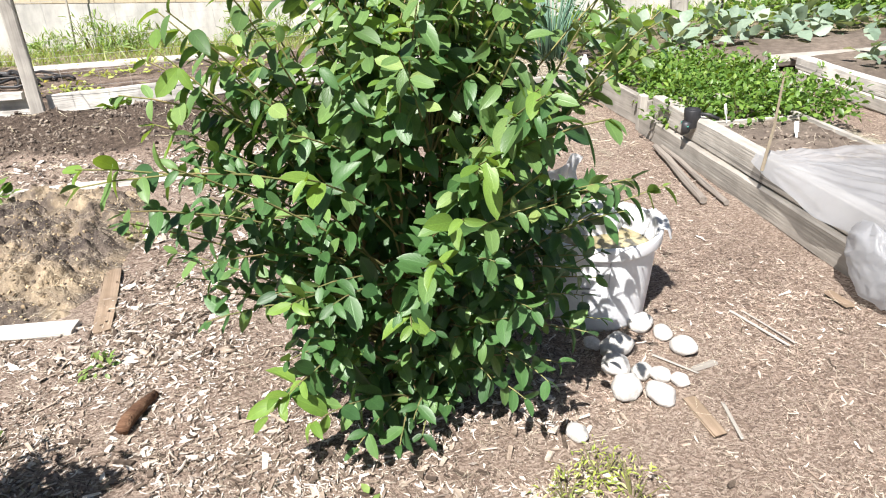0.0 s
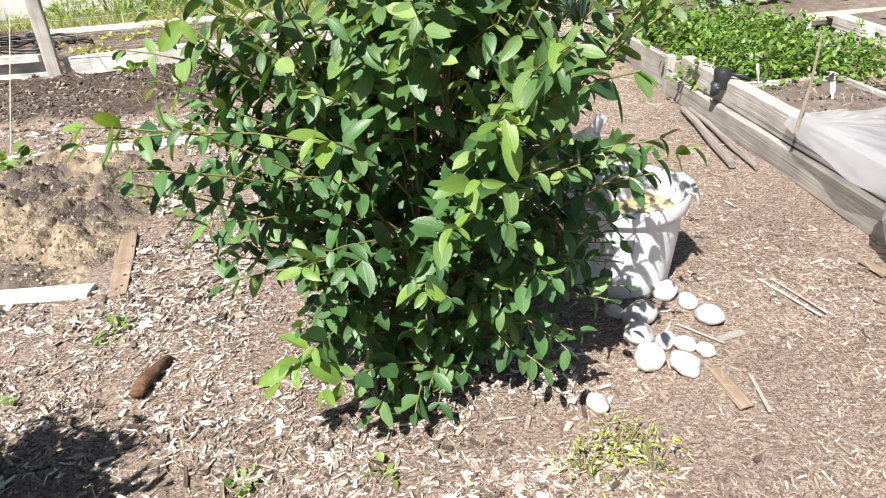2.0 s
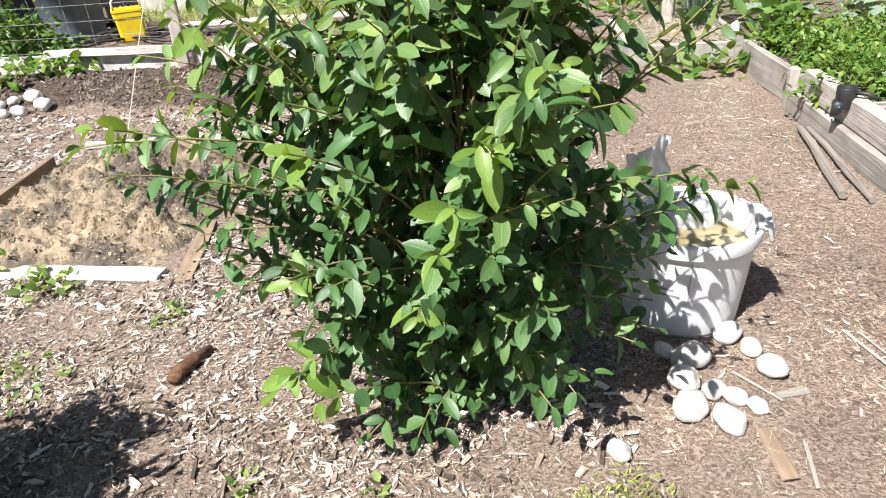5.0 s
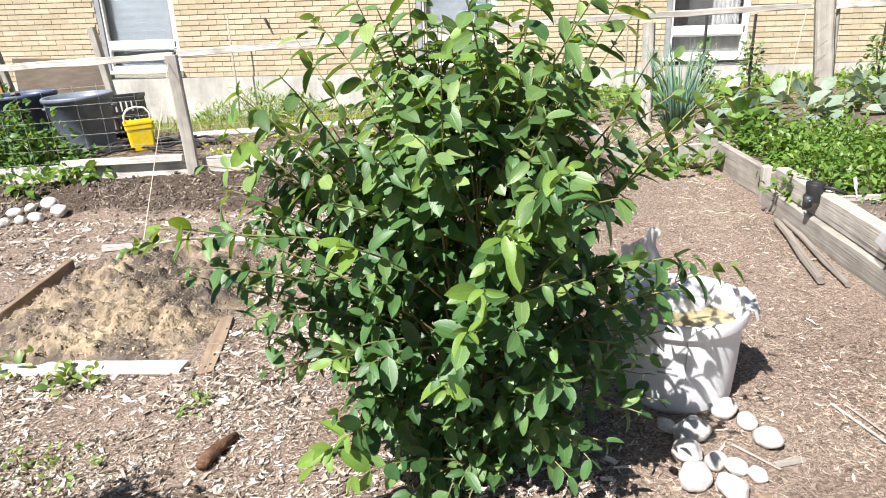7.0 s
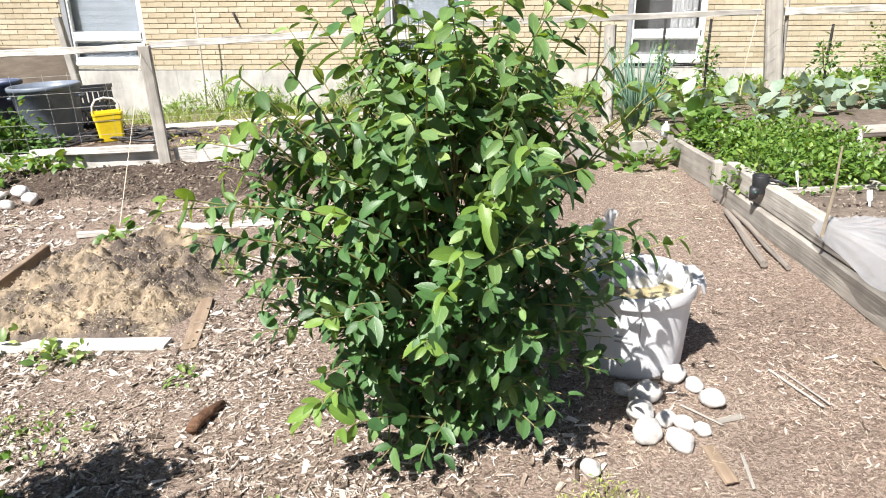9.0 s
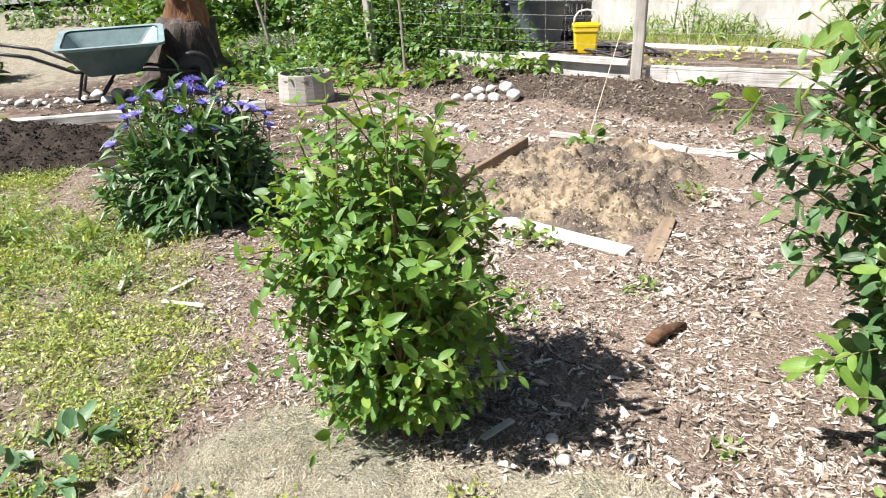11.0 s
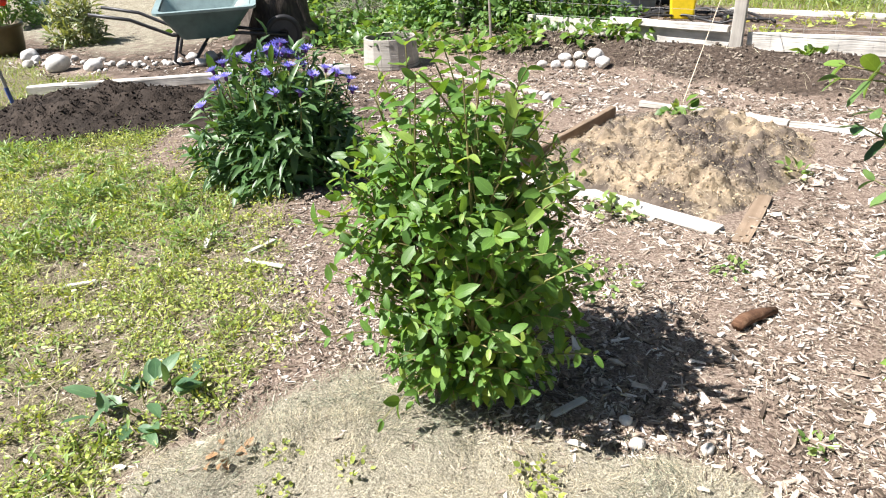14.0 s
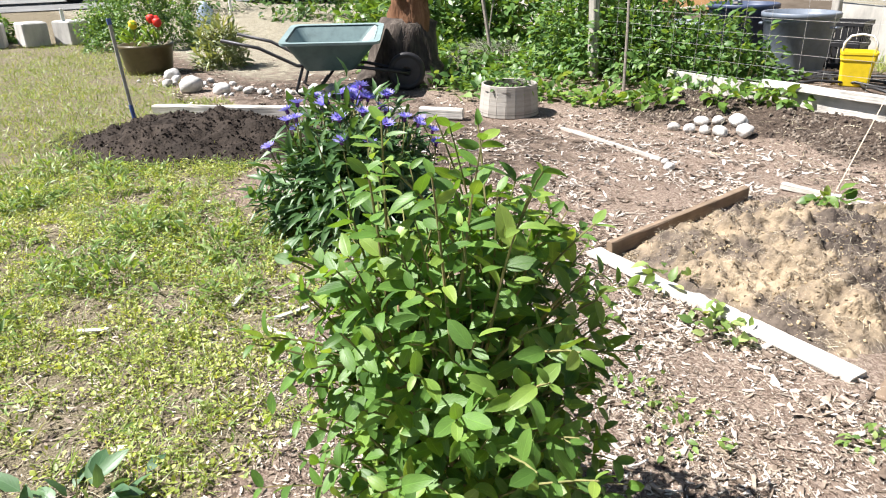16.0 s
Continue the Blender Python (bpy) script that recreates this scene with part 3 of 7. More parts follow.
def ground_material():
    m = bpy.data.materials.new("ground")
    m.use_nodes = True
    nt = m.node_tree
    b = nt.nodes["Principled BSDF"]
    b.inputs["Roughness"].default_value, b.inputs["Specular IOR Level"].default_value = 0.95, 0.2
    tc = node(nt, "TexCoord")
    vor = node(nt, "TexVoronoi", Scale=130.0)
    mp = node(nt, "Mapping", Scale=(1.0, 1.25, 1.0))
    wp = node(nt, "TexNoise", Scale=9.0, Detail=2.0)
    nt.links.new(tc.outputs["Object"], wp.inputs["Vector"])
    ad = nt.nodes.new("ShaderNodeVectorMath")
    ad.operation = "MULTIPLY_ADD"
    ad.inputs[1].default_value = (0.09, 0.09, 0.0)
    nt.links.new(wp.outputs["Color"], ad.inputs[0])
    nt.links.new(tc.outputs["Object"], ad.inputs[2])
    nt.links.new(ad.outputs[0], mp.inputs[0])
    nt.links.new(mp.outputs[0], vor.inputs["Vector"])
    sx = node(nt, "SeparateColor")
    nt.links.new(vor.outputs["Color"], sx.inputs[0])
    big = node(nt, "TexNoise", Scale=1.4, Detail=4.0)
    nt.links.new(tc.outputs["Object"], big.inputs["Vector"])
    mx = nt.nodes.new("ShaderNodeMath")
    mx.operation = "MULTIPLY_ADD"
    mx.inputs[1].default_value = 0.6
    nt.links.new(sx.outputs[0], mx.inputs[0])
    half = nt.nodes.new("ShaderNodeMath")
    half.operation = "MULTIPLY"
    half.inputs[1].default_value = 0.45
    nt.links.new(big.outputs[0], half.inputs[0])
    nt.links.new(half.outputs[0], mx.inputs[2])
    mulch = ramp(nt, [(0.1, (0.082, 0.058, 0.045)), (0.35, (0.189, 0.14, 0.109)), (0.6, (0.291, 0.222, 0.176)), (0.85, (0.407, 0.335, 0.273))])
    nt.links.new(mx.outputs[0], mulch.inputs[0])
    fine = node(nt, "TexNoise", Scale=38.0, Detail=8.0, Roughness=0.7)
    nt.links.new(tc.outputs["Object"], fine.inputs["Vector"])
    soil = ramp(nt, [(0.3, (0.028, 0.021, 0.016)), (0.5, (0.085, 0.063, 0.049)), (0.66, (0.19, 0.148, 0.114))])
    green = ramp(nt, [(0.34, (0.07, 0.06, 0.038)), (0.49, (0.2, 0.168, 0.112)), (0.66, (0.4, 0.345, 0.24))])
    straw = ramp(nt, [(0.34, (0.12, 0.105, 0.075)), (0.5, (0.34, 0.31, 0.235)), (0.64, (0.56, 0.52, 0.41))])
    grain = node(nt, "TexNoise", Scale=150.0, Detail=5.0, Roughness=0.75)
    nt.links.new(tc.outputs["Object"], grain.inputs["Vector"])
    att = nt.nodes.new("ShaderNodeAttribute")
    att.attribute_name = "zone"
    sp = node(nt, "SeparateColor")
    nt.links.new(att.outputs["Color"], sp.inputs[0])
    rag = node(nt, "TexNoise", Scale=7.0, Detail=5.0)
    nt.links.new(tc.outputs["Object"], rag.inputs["Vector"])
    col = mulch.outputs[0]
    for i, r in enumerate((soil, green, straw)):
        nt.links.new((fine if i == 0 else grain).outputs[0], r.inputs[0])
        e = nt.nodes.new("ShaderNodeMath")
        e.operation = "MULTIPLY_ADD"
        e.inputs[1].default_value = 0.9
        nt.links.new(rag.outputs[0], e.inputs[0])
        e.inputs[2].default_value = -0.45
        s = nt.nodes.new("ShaderNodeMath")
        s.operation = "ADD"
        nt.links.new(e.outputs[0], s.inputs[0])
        nt.links.new(sp.outputs[i], s.inputs[1])
        c = nt.nodes.new("ShaderNodeMapRange")
        c.inputs["From Min"].default_value, c.inputs["From Max"].default_value = 0.35, 0.6
        nt.links.new(s.outputs[0], c.inputs[0])
        mixc = nt.nodes.new("ShaderNodeMix")
        mixc.data_type = "RGBA"
        nt.links.new(c.outputs[0], mixc.inputs[0])
        nt.links.new(col, mixc.inputs[6])
        nt.links.new(r.outputs[0], mixc.inputs[7])
        col = mixc.outputs[2]
    nt.links.new(col, b.inputs["Base Color"])
    hsum = nt.nodes.new("ShaderNodeMath")
    hsum.operation = "ADD"
    nt.links.new(fine.outputs[0], hsum.inputs[0])
    h2 = nt.nodes.new("ShaderNodeMath")
    h2.operation = "ADD"
    nt.links.new(sx.outputs[1], h2.inputs[0])
    nt.links.new(grain.outputs[0], h2.inputs[1])
    nt.links.new(h2.outputs[0], hsum.inputs[1])
    bp = node(nt, "Bump", Strength=0.8, Distance=0.012)
    nt.links.new(hsum.outputs[0], bp.inputs["Height"])
    nt.links.new(bp.outputs[0], b.inputs["Normal"])
    return m


def far_steps(a, start, n, grow=1.33):
    out, s = [], start
    for _ in range(n):
        a += s
        s *= grow
        out.append(a)
    return out


xs = np.array([-v for v in far_steps(5.0, 0.12, 24)][::-1] + list(np.arange(-5.0, 3.4, 0.045)) + far_steps(3.4, 0.12, 24))
ys = np.array([-v for v in far_steps(0.6, 0.12, 24)][::-1] + list(np.arange(-0.6, 6.9, 0.045)) + far_steps(6.9, 0.12, 24))
gx, gy = np.meshgrid(xs, ys)
gzv = ground_z(gx, gy)
nxg, nyg = len(xs), len(ys)
ii = np.arange(nxg * nyg).reshape(nyg, nxg)
quads = np.stack([ii[:-1, :-1], ii[:-1, 1:], ii[1:, 1:], ii[1:, :-1]], axis=-1).reshape(-1, 4)
gme = bpy.data.meshes.new("ground")
gme.from_pydata(np.stack([gx, gy, gzv], axis=-1).reshape(-1, 3).tolist(), [], quads.tolist())
gme.polygons.foreach_set("use_smooth", [True] * len(gme.polygons))
zone = gme.attributes.new("zone", "FLOAT_COLOR", "POINT")
zone.data.foreach_set("color", np.stack([zone_soil(gx, gy), zone_green(gx, gy), zone_straw(gx, gy), np.ones_like(gx)], axis=-1).astype(np.float32).ravel())
gme.materials.append(ground_material())
ground_sheet = tagged(new("ground", gme), "bark mulch paths, bare soil and weedy grass of a garden plot", "ground", kind="structure")


def scatter(n, x0, x1, y0, y1, keep, dense=None):
    """Points of a rectangle, kept by chance keep(x, y)."""
    x, y = rng.uniform(x0, x1, n), rng.uniform(y0, y1, n)
    k = rng.random(n) < keep(x, y)
    return x[k], y[k]


def in_mound(x, y):
    return ((x > -2.25) & (x < -0.98) & (y > 2.66) & (y < 4.32)).astype(float)


def chip_keep(x, y):
    return np.clip(1 - zone_soil(x, y) - zone_green(x, y) * 0.35 - zone_straw(x, y) * 0.93, 0.02, 1) * (1 - in_mound(x, y)) * (x < 2.02) * (0.35 + 0.65 * smooth(5.0, 1.5, y))


def chips(name, n, area, lo, hi, label, lift=0.002, mat=M_CHIP, slim=1.0, uneven=0.8, crumb=False, tilt=0.2):
    """Split bark and wood chips lying every way."""
    x, y = scatter(n, *area, lambda p, q: chip_keep(p, q) * np.clip(0.6 + uneven * field(p, q, 2.1, 7) + uneven * field(p, q, 6.0, 2), 0.04, 1))
    k = len(x)
    shapes = []
    for s in range(16):
        # a torn splinter: three uneven cross-sections, bent and twisted, with thin long sides
        w, h = rng.choice([0.07, 0.12, 0.18, 0.25, 0.34, 0.46]) * slim, rng.uniform(0.04, 0.1)
        if crumb:
            sk = rng.uniform(-0.12, 0.12)
            v = np.array([(-w / 2, -0.5, 0), (w * 0.3, -0.3, 0), (w / 2, 0.5 + sk, 0), (-w * 0.4, 0.3, 0), (0.12 * sk, 0.3 * sk, h * 2.6)])
            f = np.array([(0, 1, 4), (1, 2, 4), (2, 3, 4), (3, 0, 4)])
        else:
            pts = []
            for at in (-0.5, rng.uniform(-0.2, 0.2), 0.5):
                end = abs(at) == 0.5
                ww, off, rise = w / 2 * (rng.uniform(0.05, 0.75) if end else rng.uniform(0.75, 1.15)), (0 if end else rng.normal(0, 0.05)), (rng.uniform(0, 0.12) if end else 0)
                tw, ya, yb = rng.normal(0, 0.03), rng.normal(0, 0.05), rng.normal(0, 0.05)
                pts += [(off - ww, at + ya, h + rise + tw), (off + ww, at + yb, h + rise - tw)]
            v = np.array(pts + [(a * 1.08, b, c - h - 0.01) for a, b, c in pts])
            f = np.array([(0, 1, 3, 2), (2, 3, 5, 4), (6, 0, 2, 8), (8, 2, 4, 10), (1, 7, 9, 3), (3, 9, 11, 5)])
        shapes.append((v, f, np.zeros((len(v), 2))))
    a = rng.uniform(0, 2 * math.pi, k)
    d = np.stack([np.cos(a), np.sin(a), rng.normal(0, tilt, k)], 1)
    up = np.stack([rng.normal(0, tilt * 1.7, k), rng.normal(0, tilt * 1.7, k), np.ones(k)], 1)
    size = lo + (hi - lo) * rng.random(k) ** 2.8
    pos = np.stack([x, y, ground_z(x, y) + lift], 1)
    me = cloud_mesh(name, shapes, rng.integers(0, 16, k), pos, frames(d, up, size), mat, smooth=False)
    return tagged(new(name, me), label, "mulch", kind="stuff")


chips("bark_mulch", 60000, (-2.4, 0.75, 0.9, 3.3), 0.004, 0.017, "fine brown bark crumbs under the wood chips", 0.001, mat=M_MULCH, slim=1.3, uneven=0.5, crumb=True)
chips("wood_chips", 60000, (-2.4, 0.75, 0.9, 3.3), 0.007, 0.033, "small tan and grey wood chips strewn over the path", 0.003, uneven=0.5, tilt=0.3)
chips("wood_chips", 26000, (-5.2, 0.6, -0.4, 5.2), 0.013, 0.045, "small tan and grey wood chips strewn over the path")
chips("bark_mulch", 80000, (0.3, 2.05, 0.5, 5.0), 0.004, 0.015, "fine reddish-brown bark mulch on the path", 0.001, mat=M_MULCH, slim=1.4, uneven=1.0, crumb=True)
chips("bark_mulch", 42000, (0.3, 2.05, 0.5, 5.5), 0.008, 0.034, "split reddish-brown bark on the path", 0.003, mat=M_MULCH, slim=0.55, uneven=0.9, tilt=0.3)
chips("wood_slivers", 750, (0.6, 2.02, 0.6, 5.0), 0.012, 0.055, "scattered grey and pale slivers on the fine mulch", 0.005, slim=0.45, tilt=0.3)
chips("wood_chips", 24000, (-2.9, -0.7, 0.3, 2.2), 0.007, 0.03, "fine pale chips between the weeds and the bush", 0.003, tilt=0.3)
chips("coarse_wood_chips", 2400, (-1.7, 0.7, 1.0, 2.0), 0.02, 0.065, "coarse pale split wood chips on the mulch", 0.006)
chips("wood_chips", 38000, (-4.6, -0.4, 2.3, 5.0), 0.014, 0.07, "pale wood chips on the path round the mound", 0.004, uneven=1.2, tilt=0.3)
chips("wood_chips", 14000, (-10.5, -5.0, 2.2, 5.5), 0.02, 0.075, "pale wood chips and grit round the wheelbarrow", 0.004, uneven=1.2, tilt=0.3)
chips("wood_chips", 17000, (-4.1, -0.4, 3.0, 5.0), 0.014, 0.06, "bleached wood chips beyond the mound", 0.006, mat=M_CHIPPALE, uneven=1.4, tilt=0.3)
chips("wood_chips", 12000, (-2.3, 0.7, 1.0, 2.7), 0.007, 0.032, "bleached wood chips among the mulch", 0.006, mat=M_CHIPPALE, uneven=1.2, tilt=0.3)
chips("coarse_wood_chips", 900, (-4.5, 2.0, 1.0, 4.6), 0.025, 0.065, "coarse pale split wood chips on the mulch", 0.006)


def strands(name, n, area, keep, lo, hi, mat, label, rise=0.12, width=0.03, height=0.02, ground=None, swirl=False):
    """Straw and dry grass lying in a loose mat."""
    x, y = scatter(n, *area, keep)
    k = len(x)
    a = rng.uniform(0, 2 * math.pi, k) if not swirl else 4.0 * field(x, y, 2.6, 11) + rng.normal(0, 0.6, k) + 1.0
    d = np.stack([np.cos(a), np.sin(a), rng.normal(0.02, rise, k)], 1)
    up = np.stack([rng.normal(0, 0.5, k), rng.normal(0, 0.5, k), np.ones(k)], 1)
    base = ground_z(x, y) if ground is None else np.array([ground(p, q) for p, q in zip(x, y)])
    pos = np.stack([x, y, base + rng.uniform(0.001, height, k)], 1)
    me = cloud_mesh(name, [blade(width, 0.35), blade(width * 0.7, -0.25)], rng.integers(0, 2, k), pos, frames(d, up, rng.uniform(lo, hi, k)), mat)
    return tagged(new(name, me), label, "straw", kind="stuff")


strands("dry_grass", 70000, (-1.9, -0.2, -0.6, 1.35), lambda x, y: zone_straw(x, y) * np.clip(0.65 + 1.1 * field(x, y, 3.1, 5), 0.1, 1), 0.014, 0.05, M_HAY, "mat of dry cut grass lying on the ground", rise=0.4, width=0.035, height=0.022, swirl=True)
def tuft_z(x, y):
    return float(ground_z(x, y)) + 0.05 * max(0.0, min(1.0, (noise.noise(Vector((x * 3, y * 3, 8))) - 0.04) * 4))


strands("dry_grass", 30000, (-1.85, -0.2, -0.5, 1.25), lambda x, y: zone_straw(x, y) * np.clip((field(x, y, 3.0, 8) - 0.02) * 6, 0, 1), 0.014, 0.05, M_HAYGREEN, "raised tufts of grey-green dry grass", rise=0.45, width=0.04, height=0.03, swirl=True, ground=tuft_z)
strands("straw", 3500, (1.2, 2.05, 3.2, 5.5), lambda x, y: zone_straw(x, y), 0.05, 0.15, M_STRAW, "loose yellow straw along the timber bed")
strands("straw", 1500, (2.6, 3.6, 2.8, 4.6), lambda x, y: zone_straw(x, y), 0.05, 0.15, M_STRAW, "loose yellow straw between the beds")
strands("straw", 2600, (1.4, 2.14, 5.66, 6.6), lambda x, y: np.full_like(x, 1.0), 0.06, 0.16, M_STRAW, "straw mulch round the onions", ground=lambda x, y: 0.165)
strands("straw", 14000, (-2.6, 2.0, 1.0, 3.4), lambda x, y: 0.8 * chip_keep(x, y), 0.02, 0.09, M_STRAW, "thin dry stalks strewn over the mulch", width=0.02)


# ---- the house wall, leaning a little against the sloping plot ----
WALL = pose(0, 11.34, 0.28, 0, 2.8, 0)
wall = tagged(new("wall_north"), "buff brick house wall on a pale concrete foundation", "wall", kind="structure")
wall.matrix_basis = WALL
WINDOWS = ((-5.84, -4.56), (-0.70, 0.56), (3.16, 4.42))
W_LOW, W_TOP = 0.08, 1.95
WALL_X0, WALL_X1, WALL_TOP = -15.0, 13.0, 3.2
cuts = [WALL_X0] + [v for w in WINDOWS for v in w] + [WALL_X1]
core = Geo()
for i in range(0, len(cuts), 2):
    core.box((cuts[i] + cuts[i + 1]) / 2, 0.11, WALL_TOP / 2, cuts[i + 1] - cuts[i], 0.22, WALL_TOP, 0.002)
for a, b in WINDOWS:
    core.box((a + b) / 2, 0.11, (W_TOP + WALL_TOP) / 2, b - a, 0.22, WALL_TOP - W_TOP, 0.002)
part("wall_core", core, M_MORTAR, wall, "mortar between the bricks")
fo = Geo().sheet(90, 6, lambda u, v: (WALL_X0 + (WALL_X1 - WALL_X0) * u, -0.03 - 0.012 * noise.noise(Vector((u * 60, v * 4, 0))), -1.2 + 1.2 * v))
fo.box((WALL_X0 + WALL_X1) / 2, 0.12, -0.6, WALL_X1 - WALL_X0, 0.28, 1.19, 0.01)
part("foundation", fo, M_CONC, wall, "pale stained concrete foundation")
COURSE, BLEN = 0.0805, 0.285
brick_mesh = Geo().box(0, 0, 0, BLEN - 0.006, 0.05, COURSE - 0.013, 0.003).mesh("brick", M_BRICK)
bv = np.array([(x, y, z) for x in (-0.5, 0.5) for y in (-0.5, 0.5) for z in (-0.5, 0.5)])
bf = np.array([(0, 1, 3, 2), (4, 6, 7, 5), (0, 4, 5, 1), (2, 3, 7, 6), (1, 5, 7, 3), (0, 2, 6, 4)])
near_bricks, rest = [], []
for r in range(int(WALL_TOP / COURSE)):
    z = (r + 0.5) * COURSE
    x = WALL_X0 + (BLEN / 2 if r % 2 else 0)
    while x < WALL_X1:
        x0, x1 = x, x + BLEN
        for a, b in WINDOWS:
            if z < W_TOP and x0 < b and x1 > a:
                if x0 < a:
                    x1 = min(x1, a)
                elif x1 > b:
                    x0 = max(x0, b)
                else:
                    x0 = x1
        if x1 - x0 > 0.04:
            whole = abs(x1 - x0 - BLEN) < 1e-6
            if whole and -4.6 < x0 < 2.9 and 0 < z < 1.45 and len(near_bricks) < 300 and r > 1:
                near_bricks.append(((x0 + x1) / 2, z))
            else:
                rest.append(((x0 + x1) / 2, z, x1 - x0 - 0.006))
        x += BLEN
rest = np.array(rest)
ax = np.zeros((len(rest), 3, 3))
ax[:, 0, 0], ax[:, 1, 1], ax[:, 2, 2] = rest[:, 2], 0.05, COURSE - 0.013
bm_rest = cloud_mesh("brickwork", [(bv, bf, np.zeros((8, 2)))], np.zeros(len(rest), int), np.stack([rest[:, 0], 0.014 + rng.normal(0, 0.002, len(rest)), rest[:, 1]], 1), ax, M_BRICK, smooth=False)
tagged(part("brickwork", bm_rest, M_BRICK, wall, "courses of long buff bricks"), kind="stuff")
hook = part("wall_hook", Geo().tube([(-3.1, -0.01, 0.88), (-3.08, -0.05, 0.85), (-3.03, -0.06, 0.72)], [0.024, 0.016, 0.01], 6), M_STEEL, wall, "rusty dark hook")


def house_window(i, a, b, low_dark):
    """A white sash window: fixed upper pane, low lower sash, left reveal greyed for its shade, sill."""
    w = tagged(new("window_%d" % i), "white double-hung house window with " + ("a dark room and net curtain behind it" if low_dark else "a pale blind behind its glass"), "window", kind="structure")
    w.matrix_basis = WALL
    mid = (a + b) / 2
    fr = Geo()
    fr.box(b - 0.04, 0.06, (W_LOW + W_TOP) / 2, 0.08, 0.09, W_TOP - W_LOW, 0.006)
    fr.box(a + 0.105, 0.06, (W_LOW + W_TOP) / 2, 0.035, 0.09, W_TOP - W_LOW, 0.006)
    fr.box(mid, 0.06, W_TOP - 0.04, b - a - 0.02, 0.088, 0.08, 0.006)
    part("window_frame", fr, M_WHITE, w)
    part("jamb", Geo().box(a + 0.045, 0.05, (W_LOW + W_TOP) / 2, 0.084, 0.11, W_TOP - W_LOW, 0.006), M_JAMB, w, "left reveal, greyed for its shade")
    part("meeting_rail", Geo().box(mid + 0.04, 0.05, 0.52, b - a - 0.16, 0.07, 0.16, 0.012).box(mid + 0.04, 0.03, 0.475, b - a - 0.18, 0.05, 0.02, 0.004), M_WHITE, w)
    part("bottom_rail", Geo().box(mid + 0.04, 0.05, 0.165, b - a - 0.16, 0.07, 0.08, 0.012), M_WHITE, w)
    part("window_sill", Geo().box(mid, 0.0, 0.103, b - a + 0.02, 0.16, 0.045, 0.01), M_WHITE, w)
    for z0, z1, y in ((0.205, 0.44, 0.06), (0.6, W_TOP - 0.08, 0.085)):
        p = part("pane", Geo().box(mid + 0.04, y, (z0 + z1) / 2, b - a - 0.17, 0.005, z1 - z0, 0.001), M_GLASS, w)
        p.visible_shadow = False
    if low_dark:
        part("curtain", Geo().sheet(40, 2, lambda u, v: (mid + 0.12 + 0.42 * u, 0.2 + 0.007 * math.sin(u * 40) + 0.004 * math.sin(u * 97), 0.14 + v * 1.78)), M_CURTAINREFLECT, w, "grey net curtain")
        # grey sheet added to stand for what the lower pane reflects
        part("lower_reflection", Geo().sheet(60, 2, lambda u, v: (a + 0.1 + (b - a - 0.15) * u, 0.15 + 0.006 * math.sin(u * 70), 0.15 + v * 0.36)), M_CURTAINREFLECT, w, "grey sheet put behind the lower sash for its pane's reflection")
        part("room", Geo().box(mid, 0.5, 1.0, b - a + 0.4, 0.02, 2.1, 0.002), M_DARK, w, "dark room behind the glass")
    else:
        part("blind", Geo().sheet(2, 30, lambda u, v: (a + 0.06 + (b - a - 0.1) * u, 0.15 + 0.0012 * math.sin(v * 90), 0.13 + v * 1.81)), M_BLIND, w, "pale grey-blue blind")
    return w


for i, (a, b) in enumerate(WINDOWS):
    house_window(i + 1, a, b, i == 2)

for x, h, lab in ((-3.6, 0.95, "thin grey pole standing against the house wall"), (2.52, 1.75, "thin rusty pole standing against the house wall")):
    pole = thing("stake", lab, "stake", WALL @ pose(x, -0.3, -0.55), "poles by the house")
    part("pole", Geo().tube([(0, 0, 0), (0.008, 0, h * 0.5), (-0.004, 0, h + 0.55)], [0.014, 0.013, 0.011], 7), M_OLDWOOD, pole, smooth=True)

# ---- fences ----
def fence_y(x):
    return 6.0 if x < -2.3 else 6.0 + 0.187 * (x + 2.3)


def wire(p, q, r=0.0016, sag=0.01, seed=0):
    a, b = Vector(p), Vector(q)
    n = max(2, int((b - a).length / 0.25))
    pts = [a.lerp(b, i / n) + Vector((0, 0.008 * noise.noise(Vector((i, seed, 0))), -sag * math.sin(math.pi * i / n) + 0.006 * noise.noise(Vector((i, seed, 5))))) for i in range(n + 1)]
    return Geo().tube(pts, r, 3, cap=False)


fence = thing("wire_fence", "weathered post-and-rail fence with page wire and bottom boards", "fence", pose(0, 0, 0))
timber("post", (-2.285, 5.97, 0.02), (-2.29, 6.0, 1.15), 0.1, 0.065, M_GREYWOOD, fence, rag=0.005)
timber("post", (-5.5, 6.0, 0.0), (-5.56, 6.0, 1.2), 0.09, 0.09, M_GREYWOOD, fence, rag=0.005)
timber("post", (1.9, 6.8, 0.0), (1.91, 6.82, 1.06), 0.1, 0.09, M_GREYWOOD, fence, rag=0.005)
timber("post", (3.61, 7.12, -0.1), (3.49, 7.16, 1.5), 0.2, 0.16, M_OLDWOOD, fence, "thick squared corner post", rag=0.008)
# narrow upright strip just right of the corner post
timber("post", (3.8, 7.26, -0.1), (3.78, 7.28, 1.45), 0.03, 0.03, M_OLDWOOD, fence, "thin upright strip behind the corner post")
timber("rail", (-8.8, 6.05, 1.15), (-2.3, 6.05, 1.11), 0.04, 0.058, M_WHITEWOOD, fence, "bleached top rail", rag=0.012, seed=1)
